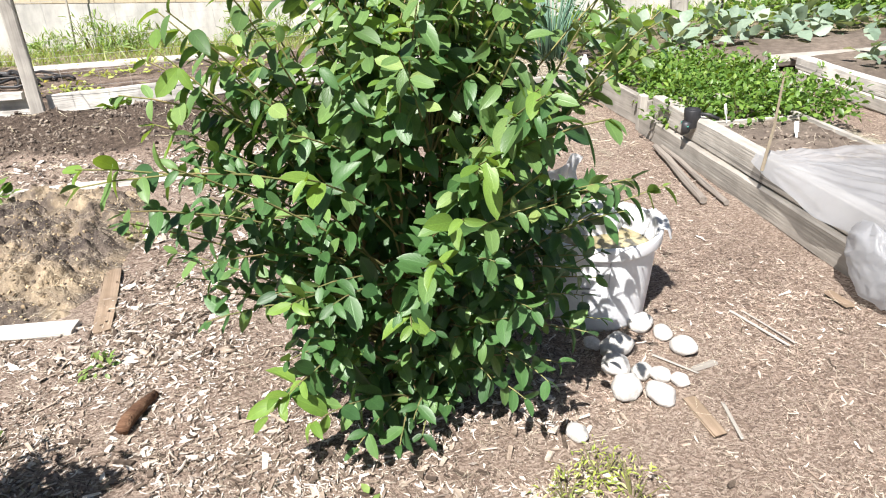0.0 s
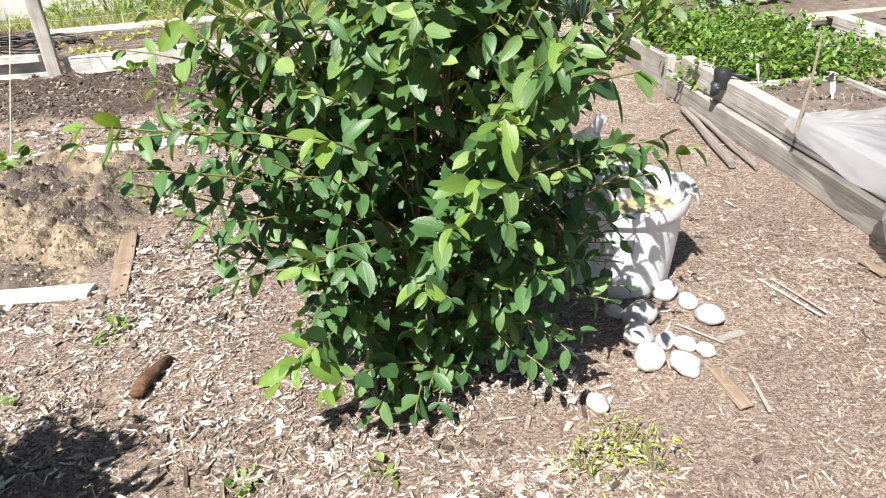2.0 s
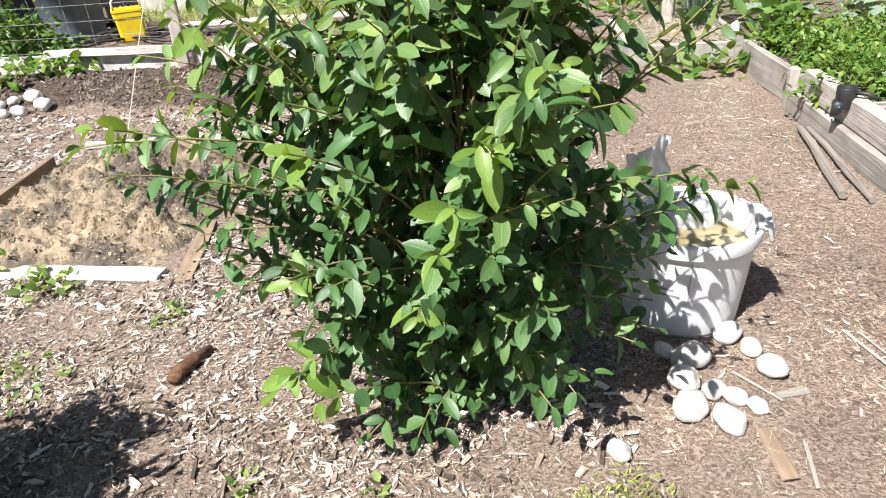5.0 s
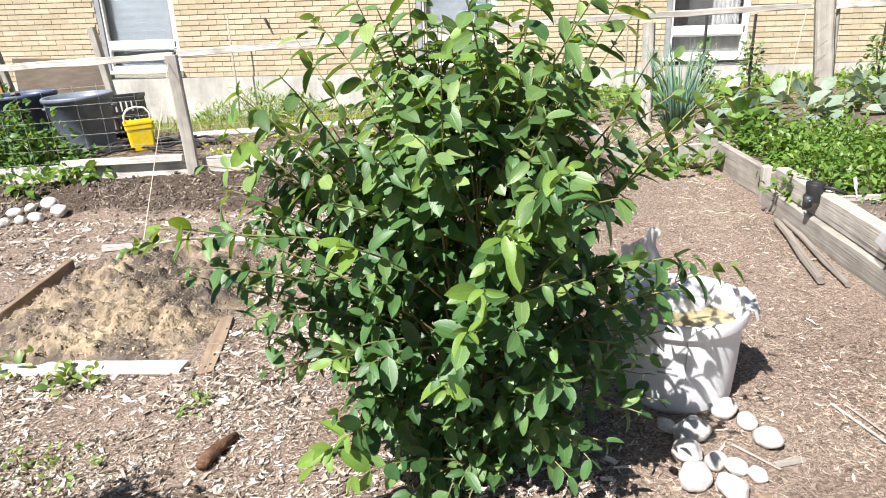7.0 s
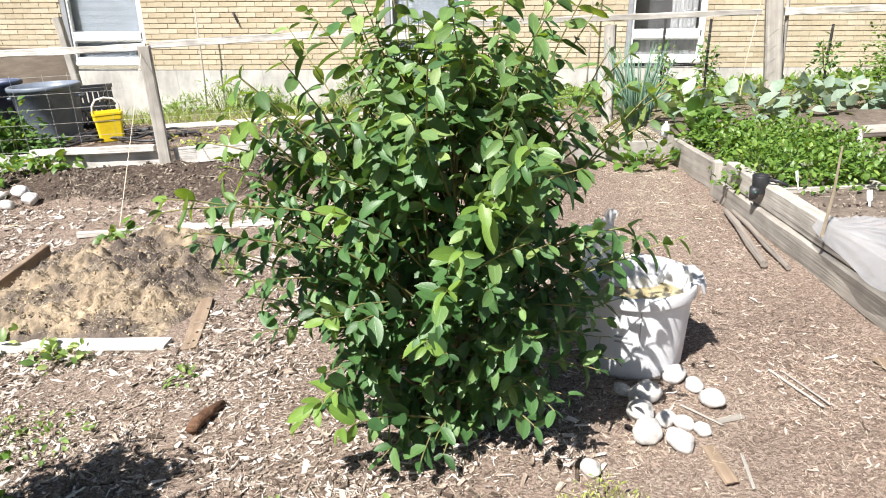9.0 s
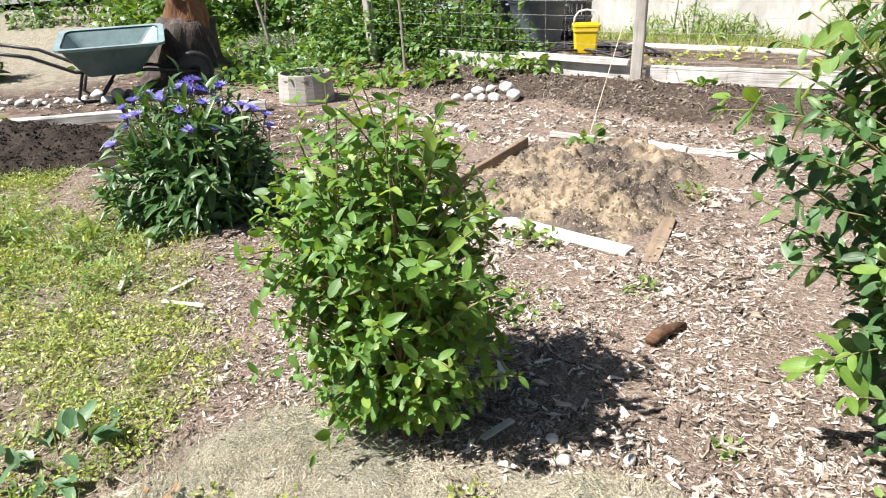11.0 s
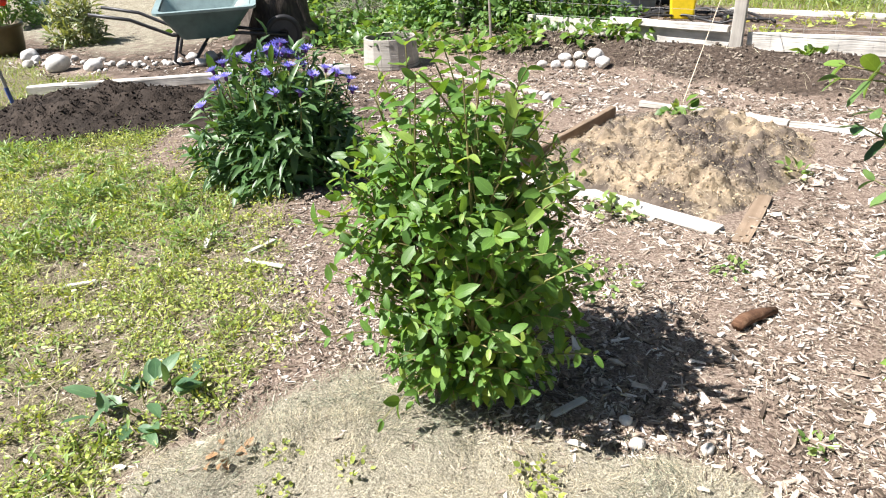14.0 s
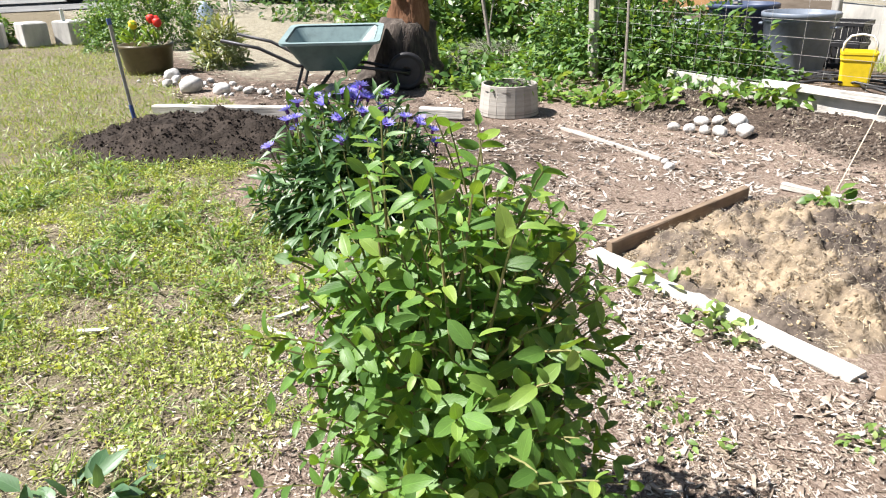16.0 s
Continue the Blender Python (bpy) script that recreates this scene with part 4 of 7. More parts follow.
timber("rail", (-2.27, 6.06, 1.12), (1.0, fence_y(1.0) + 0.06, 1.12), 0.04, 0.058, M_WHITEWOOD, fence, "bleached top rail", rag=0.012, seed=2)
timber("rail", (1.02, fence_y(1.0) + 0.02, 1.12), (3.42, 7.02, 1.065), 0.045, 0.055, M_GREYWOOD, fence, "grey top rail", rag=0.012, seed=3)
timber("rail", (3.6, 7.2, 1.04), (8.0, 8.2, 0.92), 0.045, 0.07, M_WHITEWOOD, fence, "bleached top rail", rag=0.012, seed=4)
timber("bottom_board", (-4.5, 6.02, 0.12), (-2.36, 6.0, 0.1), 0.04, 0.15, M_WHITEWOOD, fence, "bleached bottom board", rag=0.008, seed=5)
timber("bottom_board", (-3.5, 5.97, 0.25), (-2.36, 5.95, 0.245), 0.05, 0.06, M_WHITEWOOD, fence, "second board laid over the bottom board", rag=0.008, seed=6)
timber("bottom_board", (-2.22, 6.02, 0.1), (0.9, fence_y(0.9) + 0.02, 0.1), 0.04, 0.15, M_WHITEWOOD, fence, "bleached bottom board", rag=0.01, seed=7)
for k, z in enumerate((0.3, 0.42, 0.54, 0.67, 0.8, 0.95)):
    part("horizontal_wire", wire((-5.4, 6.0, z), (-2.34, 5.95, z), 0.0014, seed=k), M_WIRE, fence)
    part("horizontal_wire", wire((-2.3, 5.95, z), (1.93, 6.74, z), 0.0014, seed=k + 20), M_WIRE, fence)
    part("horizontal_wire", wire((1.93, 6.74, z), (3.7, 7.03, z - 0.03), 0.0014, seed=k + 40), M_WIRE, fence)
    part("horizontal_wire", wire((3.75, 7.03, z - 0.04), (8.0, 8.1, z - 0.08), 0.0014, seed=k + 60), M_WIRE, fence)
upright = wire((0, 0, 0.2), (0, 0, 0.97), 0.0012, 0).mesh("vertical_wire", M_WIRE)
for i in range(40):
    x = -5.4 + i * 0.24 + rng.normal(0, 0.03)
    part("vertical_wire", upright, M_WIRE, fence, m=pose(x, fence_y(x) - 0.05, 0, 0, rng.normal(0, 0.8), 0))


# ---- timber beds ----
bed = thing("raised_bed", "raised garden bed of two stacked weathered grey timbers", "raised bed", pose(2.1, 2.5, 0))


def bed_timber(parent, off, p0, p1, w, h, mat, seed, rag=0.008):
    o = timber("timber", tuple(Vector(p0) - Vector(off)), tuple(Vector(p1) - Vector(off)), w, h, mat, parent, rag=rag, seed=seed)
    return o


o1 = (2.1, 2.5, 0)
bed_timber(bed, o1, (2.145, 0.2, -0.01), (2.165, 4.5, -0.01), 0.09, 0.148, M_OLDWOOD, 11, 0.006)
bed_timber(bed, o1, (2.165, 0.2, 0.142), (2.18, 4.36, 0.142), 0.08, 0.145, M_OLDWOOD, 12, 0.006)
bed_timber(bed, o1, (2.2, 4.33, 0.0), (3.2, 4.4, 0.0), 0.06, 0.26, M_OLDWOOD, 13)
bed_timber(bed, o1, (2.88, 0.2, 0.0), (2.86, 4.3, 0.0), 0.03, 0.235, M_GREYWOOD, 14)
bed_timber(bed, o1, (2.2, 3.86, 0.2), (2.84, 3.84, 0.2), 0.025, 0.035, M_GREYWOOD, 15)
part("bed_soil", Geo().sheet(14, 90, lambda u, v: (2.18 + 0.69 * u - 2.1, 0.25 + 4.05 * v - 2.5, 0.215 + 0.02 * noise.noise(Vector((u * 5, v * 40, 0))) + 0.012 * noise.noise(Vector((u * 17, v * 140, 3))))), M_SOIL2, bed, "dry crumbly soil filling the bed", smooth=True)

bed2 = thing("raised_bed", "low raised bed of grey boards with leafy crop", "raised bed", pose(2.2, 5.0, 0))
o2 = (2.2, 5.0, 0)
bed_timber(bed2, o2, (2.2, 4.52, 0), (2.17, 5.5, 0), 0.05, 0.21, M_OLDWOOD, 21)
bed_timber(bed2, o2, (2.19, 4.56, 0), (2.19, 4.56, 0.24), 0.06, 0.06, M_OLDWOOD, 22)
bed_timber(bed2, o2, (2.2, 5.52, 0), (3.3, 5.6, 0), 0.05, 0.2, M_OLDWOOD, 23)
bed_timber(bed2, o2, (3.28, 4.42, 0), (3.3, 5.55, 0), 0.05, 0.2, M_OLDWOOD, 24)
part("bed_soil", Geo().sheet(16, 16, lambda u, v: (2.22 + 1.05 * u - 2.2, 4.45 + 1.1 * v - 5.0, 0.16 + 0.02 * noise.noise(Vector((u * 9, v * 9, 0))))), M_SOIL2, bed2, "dark soil under the crop", smooth=True)

bed3 = thing("raised_bed", "grey board bed mulched with straw under tall onions", "raised bed", pose(1.9, 5.8, 0))
o3 = (1.9, 5.8, 0)
bed_timber(bed3, o3, (1.35, 5.63, 0), (2.16, 5.62, 0), 0.04, 0.18, M_GREYWOOD, 31)
bed_timber(bed3, o3, (1.37, 5.65, 0), (1.37, 6.7, 0), 0.04, 0.18, M_GREYWOOD, 32)
bed_timber(bed3, o3, (2.15, 5.58, 0), (2.17, 6.7, 0), 0.05, 0.23, M_OLDWOOD, 33)
part("bed_soil", Geo().sheet(16, 16, lambda u, v: (1.4 + 0.74 * u - 1.9, 5.66 + 1.0 * v - 5.8, 0.14 + 0.03 * noise.noise(Vector((u * 7, v * 9, 0))))), M_SOIL2, bed3, "straw-strewn soil", smooth=True)

bed4 = thing("raised_bed", "far raised bed with pale timber edge and bare soil", "raised bed", pose(4.2, 4.8, 0))
o4 = (4.2, 4.8, 0)
bed_timber(bed4, o4, (3.91, 2.4, 0), (3.97, 5.45, 0), 0.09, 0.105, M_GREYWOOD, 41)
bed_timber(bed4, o4, (3.92, 2.4, 0.107), (3.98, 5.5, 0.107), 0.085, 0.105, M_WHITEWOOD, 42)
part("bed_soil", Geo().sheet(20, 20, lambda u, v: (3.98 + 2.2 * u - 4.2, 2.4 + 3.3 * v - 4.8, 0.17 + 0.03 * noise.noise(Vector((u * 9, v * 9, 0))))), M_SOIL2, bed4, "bare soil", smooth=True)

cab = thing("crop_bed", "low soil bed edged with an old log for cabbages", "garden bed", pose(3.6, 6.3, 0))
part("bed_soil", Geo().sheet(30, 10, lambda u, v: (2.3 + 4.5 * u - 3.6, 5.75 + 1.1 * v - 6.3, 0.13 + 0.04 * math.sin(math.pi * v) + 0.03 * noise.noise(Vector((u * 19, v * 6, 0))))), M_SOIL2, cab, smooth=True)
part("edging_log", Geo().tube([(0.2 + 0.35 * i, -0.6 + 0.05 * noise.noise(Vector((i, 0, 0))), 0.14) for i in range(9)], [0.055 + 0.012 * noise.noise(Vector((i, 4, 0))) for i in range(9)], 8), M_OLDWOOD, cab, "split grey log")

# ---- boards round the compost mound ----
edging = thing("board", "sun-bleached white board lying on the mulch", "board", pose(-1.03, 2.655, 0), "boards round the mound")
part("plank", beam_geo(1.25, 0.085, 0.024, 0.009, seed=51), M_WHITEWOOD, edging, m=along((0, 0, 0), (-1.22, 0.07, 0)))
for x, y, L, rise, sd in ((-2.29, 4.32, 0.33, 0.03, 52), (-1.93, 4.36, 0.62, 0.01, 61), (-1.3, 4.37, 0.46, 0.05, 62)):
    edging = thing("board", "thin broken sun-bleached board edging the mound's far side", "board", pose(x, y, 0), "boards round the mound")
    part("plank", beam_geo(L, 0.045, 0.035, 0.014, seed=sd), M_WHITEWOOD, edging, m=along((0, 0, 0), (L, rise, 0)))
edging = thing("board", "brown wooden board set on edge in the soil", "board", pose(-2.21, 2.76, 0), "boards round the mound")
part("plank", beam_geo(1.22, 0.035, 0.075, 0.007, seed=53), M_TANWOOD, edging, m=along((0, 0, 0), (-0.1, 1.2, 0)))
edging = thing("board", "flat brown plank lying in the mulch", "board", pose(-0.915, 2.6, 0.0), "boards round the mound")
part("plank", beam_geo(0.56, 0.07, 0.012, 0.008, seed=54), M_TANWOOD, edging, m=along((0, 0, 0), (-0.1, 0.55, 0.004)))
edging = thing("board", "short weathered board along the path", "board", pose(-4.2, 4.35, 0), "boards round the mound")
part("plank", beam_geo(1.1, 0.032, 0.022, 0.006, seed=55), M_GREYWOOD, edging, m=along((0, 0, 0), (1.1, -0.12, 0)))
for p, q, s, lab in (((-7.0, 1.85), (-5.35, 3.62), 56, "long white timber edging behind the dark soil"), ((-5.3, 3.7), (-5.0, 3.95), 57, "short white timber edging by the planter")):
    edging = thing("board", lab, "board", pose(p[0], p[1], 0), "boards round the mound")
    part("plank", beam_geo(math.dist(p, q), 0.08, 0.09, 0.008, seed=s), M_WHITEWOOD, edging, m=along((0, 0, 0), (q[0] - p[0], q[1] - p[1], 0)))
board = thing("board", "pale plank lying on the ground beyond the fence", "board", pose(-3.3, 8.35, 0.03), "boards beyond the fence")
part("plank", beam_geo(1.3, 0.22, 0.05, 0.006, seed=58), M_WHITEWOOD, board, m=along((0, 0, 0), (1.3, 0.1, 0)))
board = thing("board", "grey plank lying on the ground beyond the fence", "board", pose(-1.95, 8.45, 0.03), "boards beyond the fence")
part("plank", beam_geo(1.3, 0.24, 0.05, 0.006, seed=59), M_GREYWOOD, board, m=along((0, 0, 0), (1.3, 0.0, 0)))
board = thing("board", "faded red board lying along the house", "board", pose(2.6, 10.4, -0.15), "boards beyond the fence")
part("plank", beam_geo(3.0, 0.04, 0.07, 0.006, seed=60), M_REDBOARD, board, m=along((0, 0, 0), (3.0, 0.0, -0.06)))


def mound_z(x, y):
    u, v = (x + 1.6) / 0.7, (y - 3.46) / 0.92
    r = math.hypot(u, v)
    h = 0.15 * max(0.0, 1 - r ** 3.4) if r < 1 else 0.0
    q = Vector((x * 3.2, y * 3.2, 0))
    edge = min(1, max(0.0, (4.3 - y) * 6)) * min(1, max(0.0, (-0.98 - x) * 6)) * min(1, max(0.0, (x + 2.26) * 12)) * min(1, max(0.0, (y - 2.68) * 8))
    return 0.5 * h * (1 + 0.3 * noise.noise(q)) + (0.045 * noise.noise(q * 1.7) + 0.085 * abs(noise.noise(q * 2.4)) + 0.032 * noise.noise(q * 6) + 0.014 * noise.noise(q * 13) + 0.007 * noise.noise(q * 27)) * min(1, max(0, 1.25 - r) * 2) * edge + 0.006 - 0.03 * (1 - edge)


mound = tagged(new("compost_mound", Geo().sheet(190, 230, lambda u, v: (-2.26 + 1.3 * u, 2.7 + 1.62 * v, mound_z(-2.26 + 1.3 * u, 2.7 + 1.62 * v))).mesh("compost_mound", M_MOUND, True)), "heap of straw-coloured compost and dark soil inside the boards", "mound", kind="stuff")


def pile_z(x, y):
    # the pile follows the slanting timber edging
    a = ((x + 6.1) + (y - 1.9)) / 1.414
    b = (-(x + 6.1) + (y - 1.9)) / 1.414
    r = math.hypot((a - 0.3) / 1.05, (b + 0.3) / 0.74)
    h = 0.18 * max(0.0, 1 - r ** 2)
    q = Vector((x * 4, y * 4, 3))
    return h * (1 + 0.3 * noise.noise(q)) + (0.05 * noise.noise(q * 2.5) + 0.03 * noise.noise(q * 5) + 0.015 * noise.noise(q * 11)) * min(1, max(0, 1.15 - r) * 2) + 0.004 - 0.03 * max(0, r - 1)


tagged(new("soil_pile", Geo().sheet(150, 140, lambda u, v: (-7.9 + 3.4 * u, 0.2 + 3.3 * v, pile_z(-7.9 + 3.4 * u, 0.2 + 3.3 * v))).mesh("soil_pile", M_SOIL, True)), "long ridge of freshly dug dark crumbly soil", "soil", kind="stuff")


def clods(name, n, area, keep, lo, hi, mat, label, ground, kind="soil"):
    """Crumbs and lumps of earth."""
    x, y = scatter(n, *area, keep)
    k = len(x)
    shapes = []
    for s in range(4):
        bm = bmesh.new()
        bmesh.ops.create_icosphere(bm, subdivisions=1, radius=0.5)
        v = np.array([tuple(p.co * (0.75 + 0.9 * rng.random() ** 2)) for p in bm.verts]) * np.array([1.0, 0.75, 0.55])
        f = np.array([[p.index for p in fc.verts] for fc in bm.faces])
        bm.free()
        shapes.append((v, f, np.zeros((len(v), 2))))
    z = ground(x, y) if ground is ground_z else np.array([ground(p, q) for p, q in zip(x, y)])
    size = lo + (hi - lo) * rng.random(k) ** 3
    me = cloud_mesh(name, shapes, rng.integers(0, 4, k), np.stack([x, y, z + size * 0.08], 1), frames(unit(k), unit(k), size), mat, smooth=False)
    return tagged(new(name, me), label, kind, kind="stuff")


clods("soil_clods", 30000, (-4.6, 1.4, 4.5, 6.0), lambda x, y: np.clip(zone_soil(x, y) + 0.12, 0, 1) * np.clip(0.5 + 1.5 * field(x, y, 2.0, 3), 0.05, 1), 0.005, 0.045, M_CLOD3, "crumbs and lumps of dark soil", ground_z)
clods("soil_clods", 22000, (-7.7, -4.6, 0.4, 3.3), lambda x, y: np.array([1.0 if pile_z(a, c) > 0.03 else 0.0 for a, c in zip(x, y)]), 0.005, 0.026, M_CLOD, "lumps of freshly dug dark soil", pile_z)
clods("bed_crumbs", 5000, (2.2, 2.84, 1.2, 3.83), lambda x, y: np.clip(0.5 + 1.3 * field(x, y, 5, 2), 0.1, 1), 0.005, 0.03, M_CLOD3, "crumbs of dry soil in the timber bed", lambda x, y: 0.215)
strands("straw", 500, (2.2, 2.84, 1.5, 3.83), lambda x, y: np.full_like(x, 1.0), 0.02, 0.1, M_STRAW, "dry stalks on the soil of the timber bed", width=0.04, ground=lambda x, y: 0.222)
clods("compost_clods", 5000, (-2.22, -0.98, 2.74, 4.28), lambda x, y: 0.3 + 0.7 * (field(x, y, 4) > 0), 0.004, 0.022, M_CLOD2, "crumbs of compost on the mound", mound_z)
strands("straw", 9000, (-2.22, -0.98, 2.74, 4.28), lambda x, y: np.full_like(x, 1.0), 0.01, 0.06, M_STRAW, "bits of straw on the compost mound", rise=0.2, width=0.03, height=0.012, ground=mound_z)
strands("straw", 500, (-6.2, -4.2, 0.9, 2.6), lambda x, y: smooth(0.5, 1.3, x + 6.1 + 0.8 * (1.9 - y)), 0.05, 0.2, M_STRAW, "dry stalks and rubbish at the foot of the soil pile", width=0.04)
strands("straw", 900, (-4.2, 1.0, 4.6, 5.9), lambda x, y: np.full_like(x, 0.8), 0.04, 0.2, M_HAY, "dry stalks on the dark soil", width=0.03)


# ---- the two honeyberry bushes ----
BUSH_LEAVES = [leaf_shape(0.43, 0.2, 0.2, 6, tip=0.94), leaf_shape(0.48, 0.12, 0.1, 6, tip=0.92), leaf_shape(0.4, 0.28, 0.35, 6, tip=0.95), leaf_shape(0.45, 0.15, -0.06, 6, tip=0.93, wave=0.12)]


FRESH_LEAVES = [leaf_shape(0.44, 0.15, 0.25, 6, tip=0.9), leaf_shape(0.48, 0.1, 0.12, 6, tip=0.9), leaf_shape(0.41, 0.22, 0.35, 6, tip=0.88), leaf_shape(0.45, 0.12, -0.06, 6, tip=0.9, wave=0.14)]


def honeyberry(label, base, profile, lean, twigs, size, mat, young, seed, part_box, spurs=(), n_stems=12, young_share=0.05, young_spots=(), LEAVES=BUSH_LEAVES, upper=None, right_thin=0.0, front_thin=0.0, droop=0.34):
    """Many upright stems from one root, each clothed in drooping pairs of oval leaves. profile: (height, radius) pairs."""
    r = np.random.default_rng(seed)
    bush = thing("honeyberry_bush", label, "bush", pose(*base))
    hs, rs = [p[0] for p in profile], [p[1] for p in profile]
    top = hs[-1]
    ends = []
    sprays = twigs // 4
    for k in range(sprays):
        # a spray: a few twig ends close together; the sprays wind up the bush so that none of it stays bare
        z = top * ((k + 0.5) / sprays) ** 0.95 + r.normal(0, 0.03)
        a = k * 2.39996 + r.uniform(-0.35, 0.35)
        rad = np.interp(z, hs, rs) * r.uniform(0.74, 1.06) * (1 - right_thin * max(0.0, math.cos(a - 0.7))) * (1 - front_thin * max(0.0, -math.sin(a)) * max(0.0, 1 - z / 0.75)) * (1 + 0.13 * math.sin(3 * a + 5 * z) + 0.09 * math.sin(7 * a - 3 * z))
        c = Vector((lean[0] * z + rad * math.cos(a), lean[1] * z + rad * math.sin(a), z))
        for _ in range(3):
            e = c + Vector((r.normal(0, 0.05), r.normal(0, 0.05), r.normal(0, 0.035)))
            ends.append(Vector((e.x, e.y, max(0.09, e.z))))
        q, b, zi = r.uniform(0.15, 0.7), r.uniform(0, 2 * math.pi), top * 0.95 * r.random()
        rad = np.interp(zi, hs, rs) * q
        ends.append(Vector((lean[0] * zi + rad * math.cos(b), lean[1] * zi + rad * math.sin(b), max(0.09, zi))))
    ends += [Vector(s) for s in spurs]
    stems = []
    for k in range(n_stems):
        a = 2 * math.pi * k / n_stems + r.uniform(-0.2, 0.2)
        h = top * r.uniform(0.6, 0.85)
        rad = np.interp(h, hs, rs) * r.uniform(0.15, 0.6)
        p0 = Vector((0.09 * math.cos(a), 0.09 * math.sin(a), 0))
        p2 = Vector((lean[0] * h + rad * math.cos(a), lean[1] * h + rad * math.sin(a), h))
        p1 = Vector((p2.x * 0.75, p2.y * 0.75, h * 0.4))
        pts = [p0 * (1 - t) ** 2 + p1 * 2 * t * (1 - t) + p2 * t * t for t in [i / 9 for i in range(10)]]
        stems.append(pts)
        part("stem", Geo().tube(pts, [0.0085 * (1 - 0.75 * i / 9) for i in range(10)], 6), M_STEM, bush, smooth=True)
    P, D, U, S, C = [], [], [], [], []
    for e in ends:
        target = Vector((e.x * 0.35, e.y * 0.35, e.z * 0.62))
        best = min((p for s in stems for p in s[1:]), key=lambda p: (p - target).length + 0.3 * r.random())
        midp = best.lerp(e, 0.5) + Vector((0, 0, 0.05 + 0.1 * r.random() * (e - best).length))
        n = 9
        pts = [best * (1 - t) ** 2 + midp * 2 * t * (1 - t) + e * t * t for t in [i / n for i in range(n + 1)]]
        length = sum((pts[i + 1] - pts[i]).length for i in range(n))
        part("twig", Geo().tube(pts[::2] + [pts[-1]], [0.0036 * (1 - 0.6 * i / 5) for i in range(len(pts[::2]) + 1)], 4, cap=False), M_STEMG, bush)
        pairs = int(np.clip(length * 0.8 / 0.055, 3, 8))
        fresh = r.random() < (0.15 + young_share if e.z > 0.7 * top else young_share) or any((e - Vector(q)).length < 0.05 for q in young_spots)
        out = Vector((e.x, e.y, 0.1))
        out = out.normalized() if out.length > 0.05 else Vector((0, 0, 1))
        turn = r.uniform(0, math.pi)
        for j in range(pairs):
            t = 1 - 0.75 * j / pairs - 0.02
            i = min(int(t * n), n - 1)
            p = pts[i].lerp(pts[i + 1], t * n - i)
            tan = (pts[i + 1] - pts[i]).normalized()
            side = tan.cross(Vector((0, 0, 1)))
            side = side.normalized() if side.length > 0.05 else Vector((1, 0, 0))
            ang = turn + j * math.pi / 2
            sv = side * math.cos(ang) + tan.cross(side) * math.sin(ang)
            for sg in (-1, 1):
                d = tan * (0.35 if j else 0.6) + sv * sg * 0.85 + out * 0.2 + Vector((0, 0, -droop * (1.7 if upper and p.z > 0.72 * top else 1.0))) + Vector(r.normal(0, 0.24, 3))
                P.append(p)
                D.append(d)
                U.append(Vector((0, 0, 1.0)) + out * 0.5 + Vector(r.normal(0, 0.46, 3)))
                S.append(size * (0.6 + 0.6 * r.random()) * (0.72 if j == 0 else 1.0) * ((1.25 if e.z < 0.4 else 1.1) if fresh else 1.0))
                # leaves take the lighter upper green more often towards the top
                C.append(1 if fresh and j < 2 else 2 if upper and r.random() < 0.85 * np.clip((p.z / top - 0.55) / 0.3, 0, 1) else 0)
    P, D, U, S, C = np.array(P), np.array(D), np.array(U), np.array(S), np.array(C)
    A = frames(D, U, S)
    W = r.integers(0, len(LEAVES), len(P))
    x0, x1, y0, y1 = part_box
    front = np.nonzero((P[:, 0] > x0) & (P[:, 0] < x1) & (P[:, 1] > y0) & (P[:, 1] < y1))[0]
    front = front[:290]
    own = np.zeros(len(P), bool)
    own[front] = True
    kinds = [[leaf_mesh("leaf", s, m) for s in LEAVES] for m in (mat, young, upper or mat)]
    for i in front:
        m = Matrix([[*A[i][0], P[i][0]], [*A[i][1], P[i][1]], [*A[i][2], P[i][2]], [0, 0, 0, 1]])
        part("leaf", kinds[C[i]][W[i]], mat, bush, m=m)
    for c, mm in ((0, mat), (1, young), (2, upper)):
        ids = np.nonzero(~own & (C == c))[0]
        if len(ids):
            tagged(part("foliage", cloud_mesh("foliage", LEAVES, W[ids], P[ids], A[ids], mm), mm, bush, ("mass of small oval leaves", "yellow-green young leaves", "lighter green leaves towards the top")[c]), kind="stuff")
    return bush


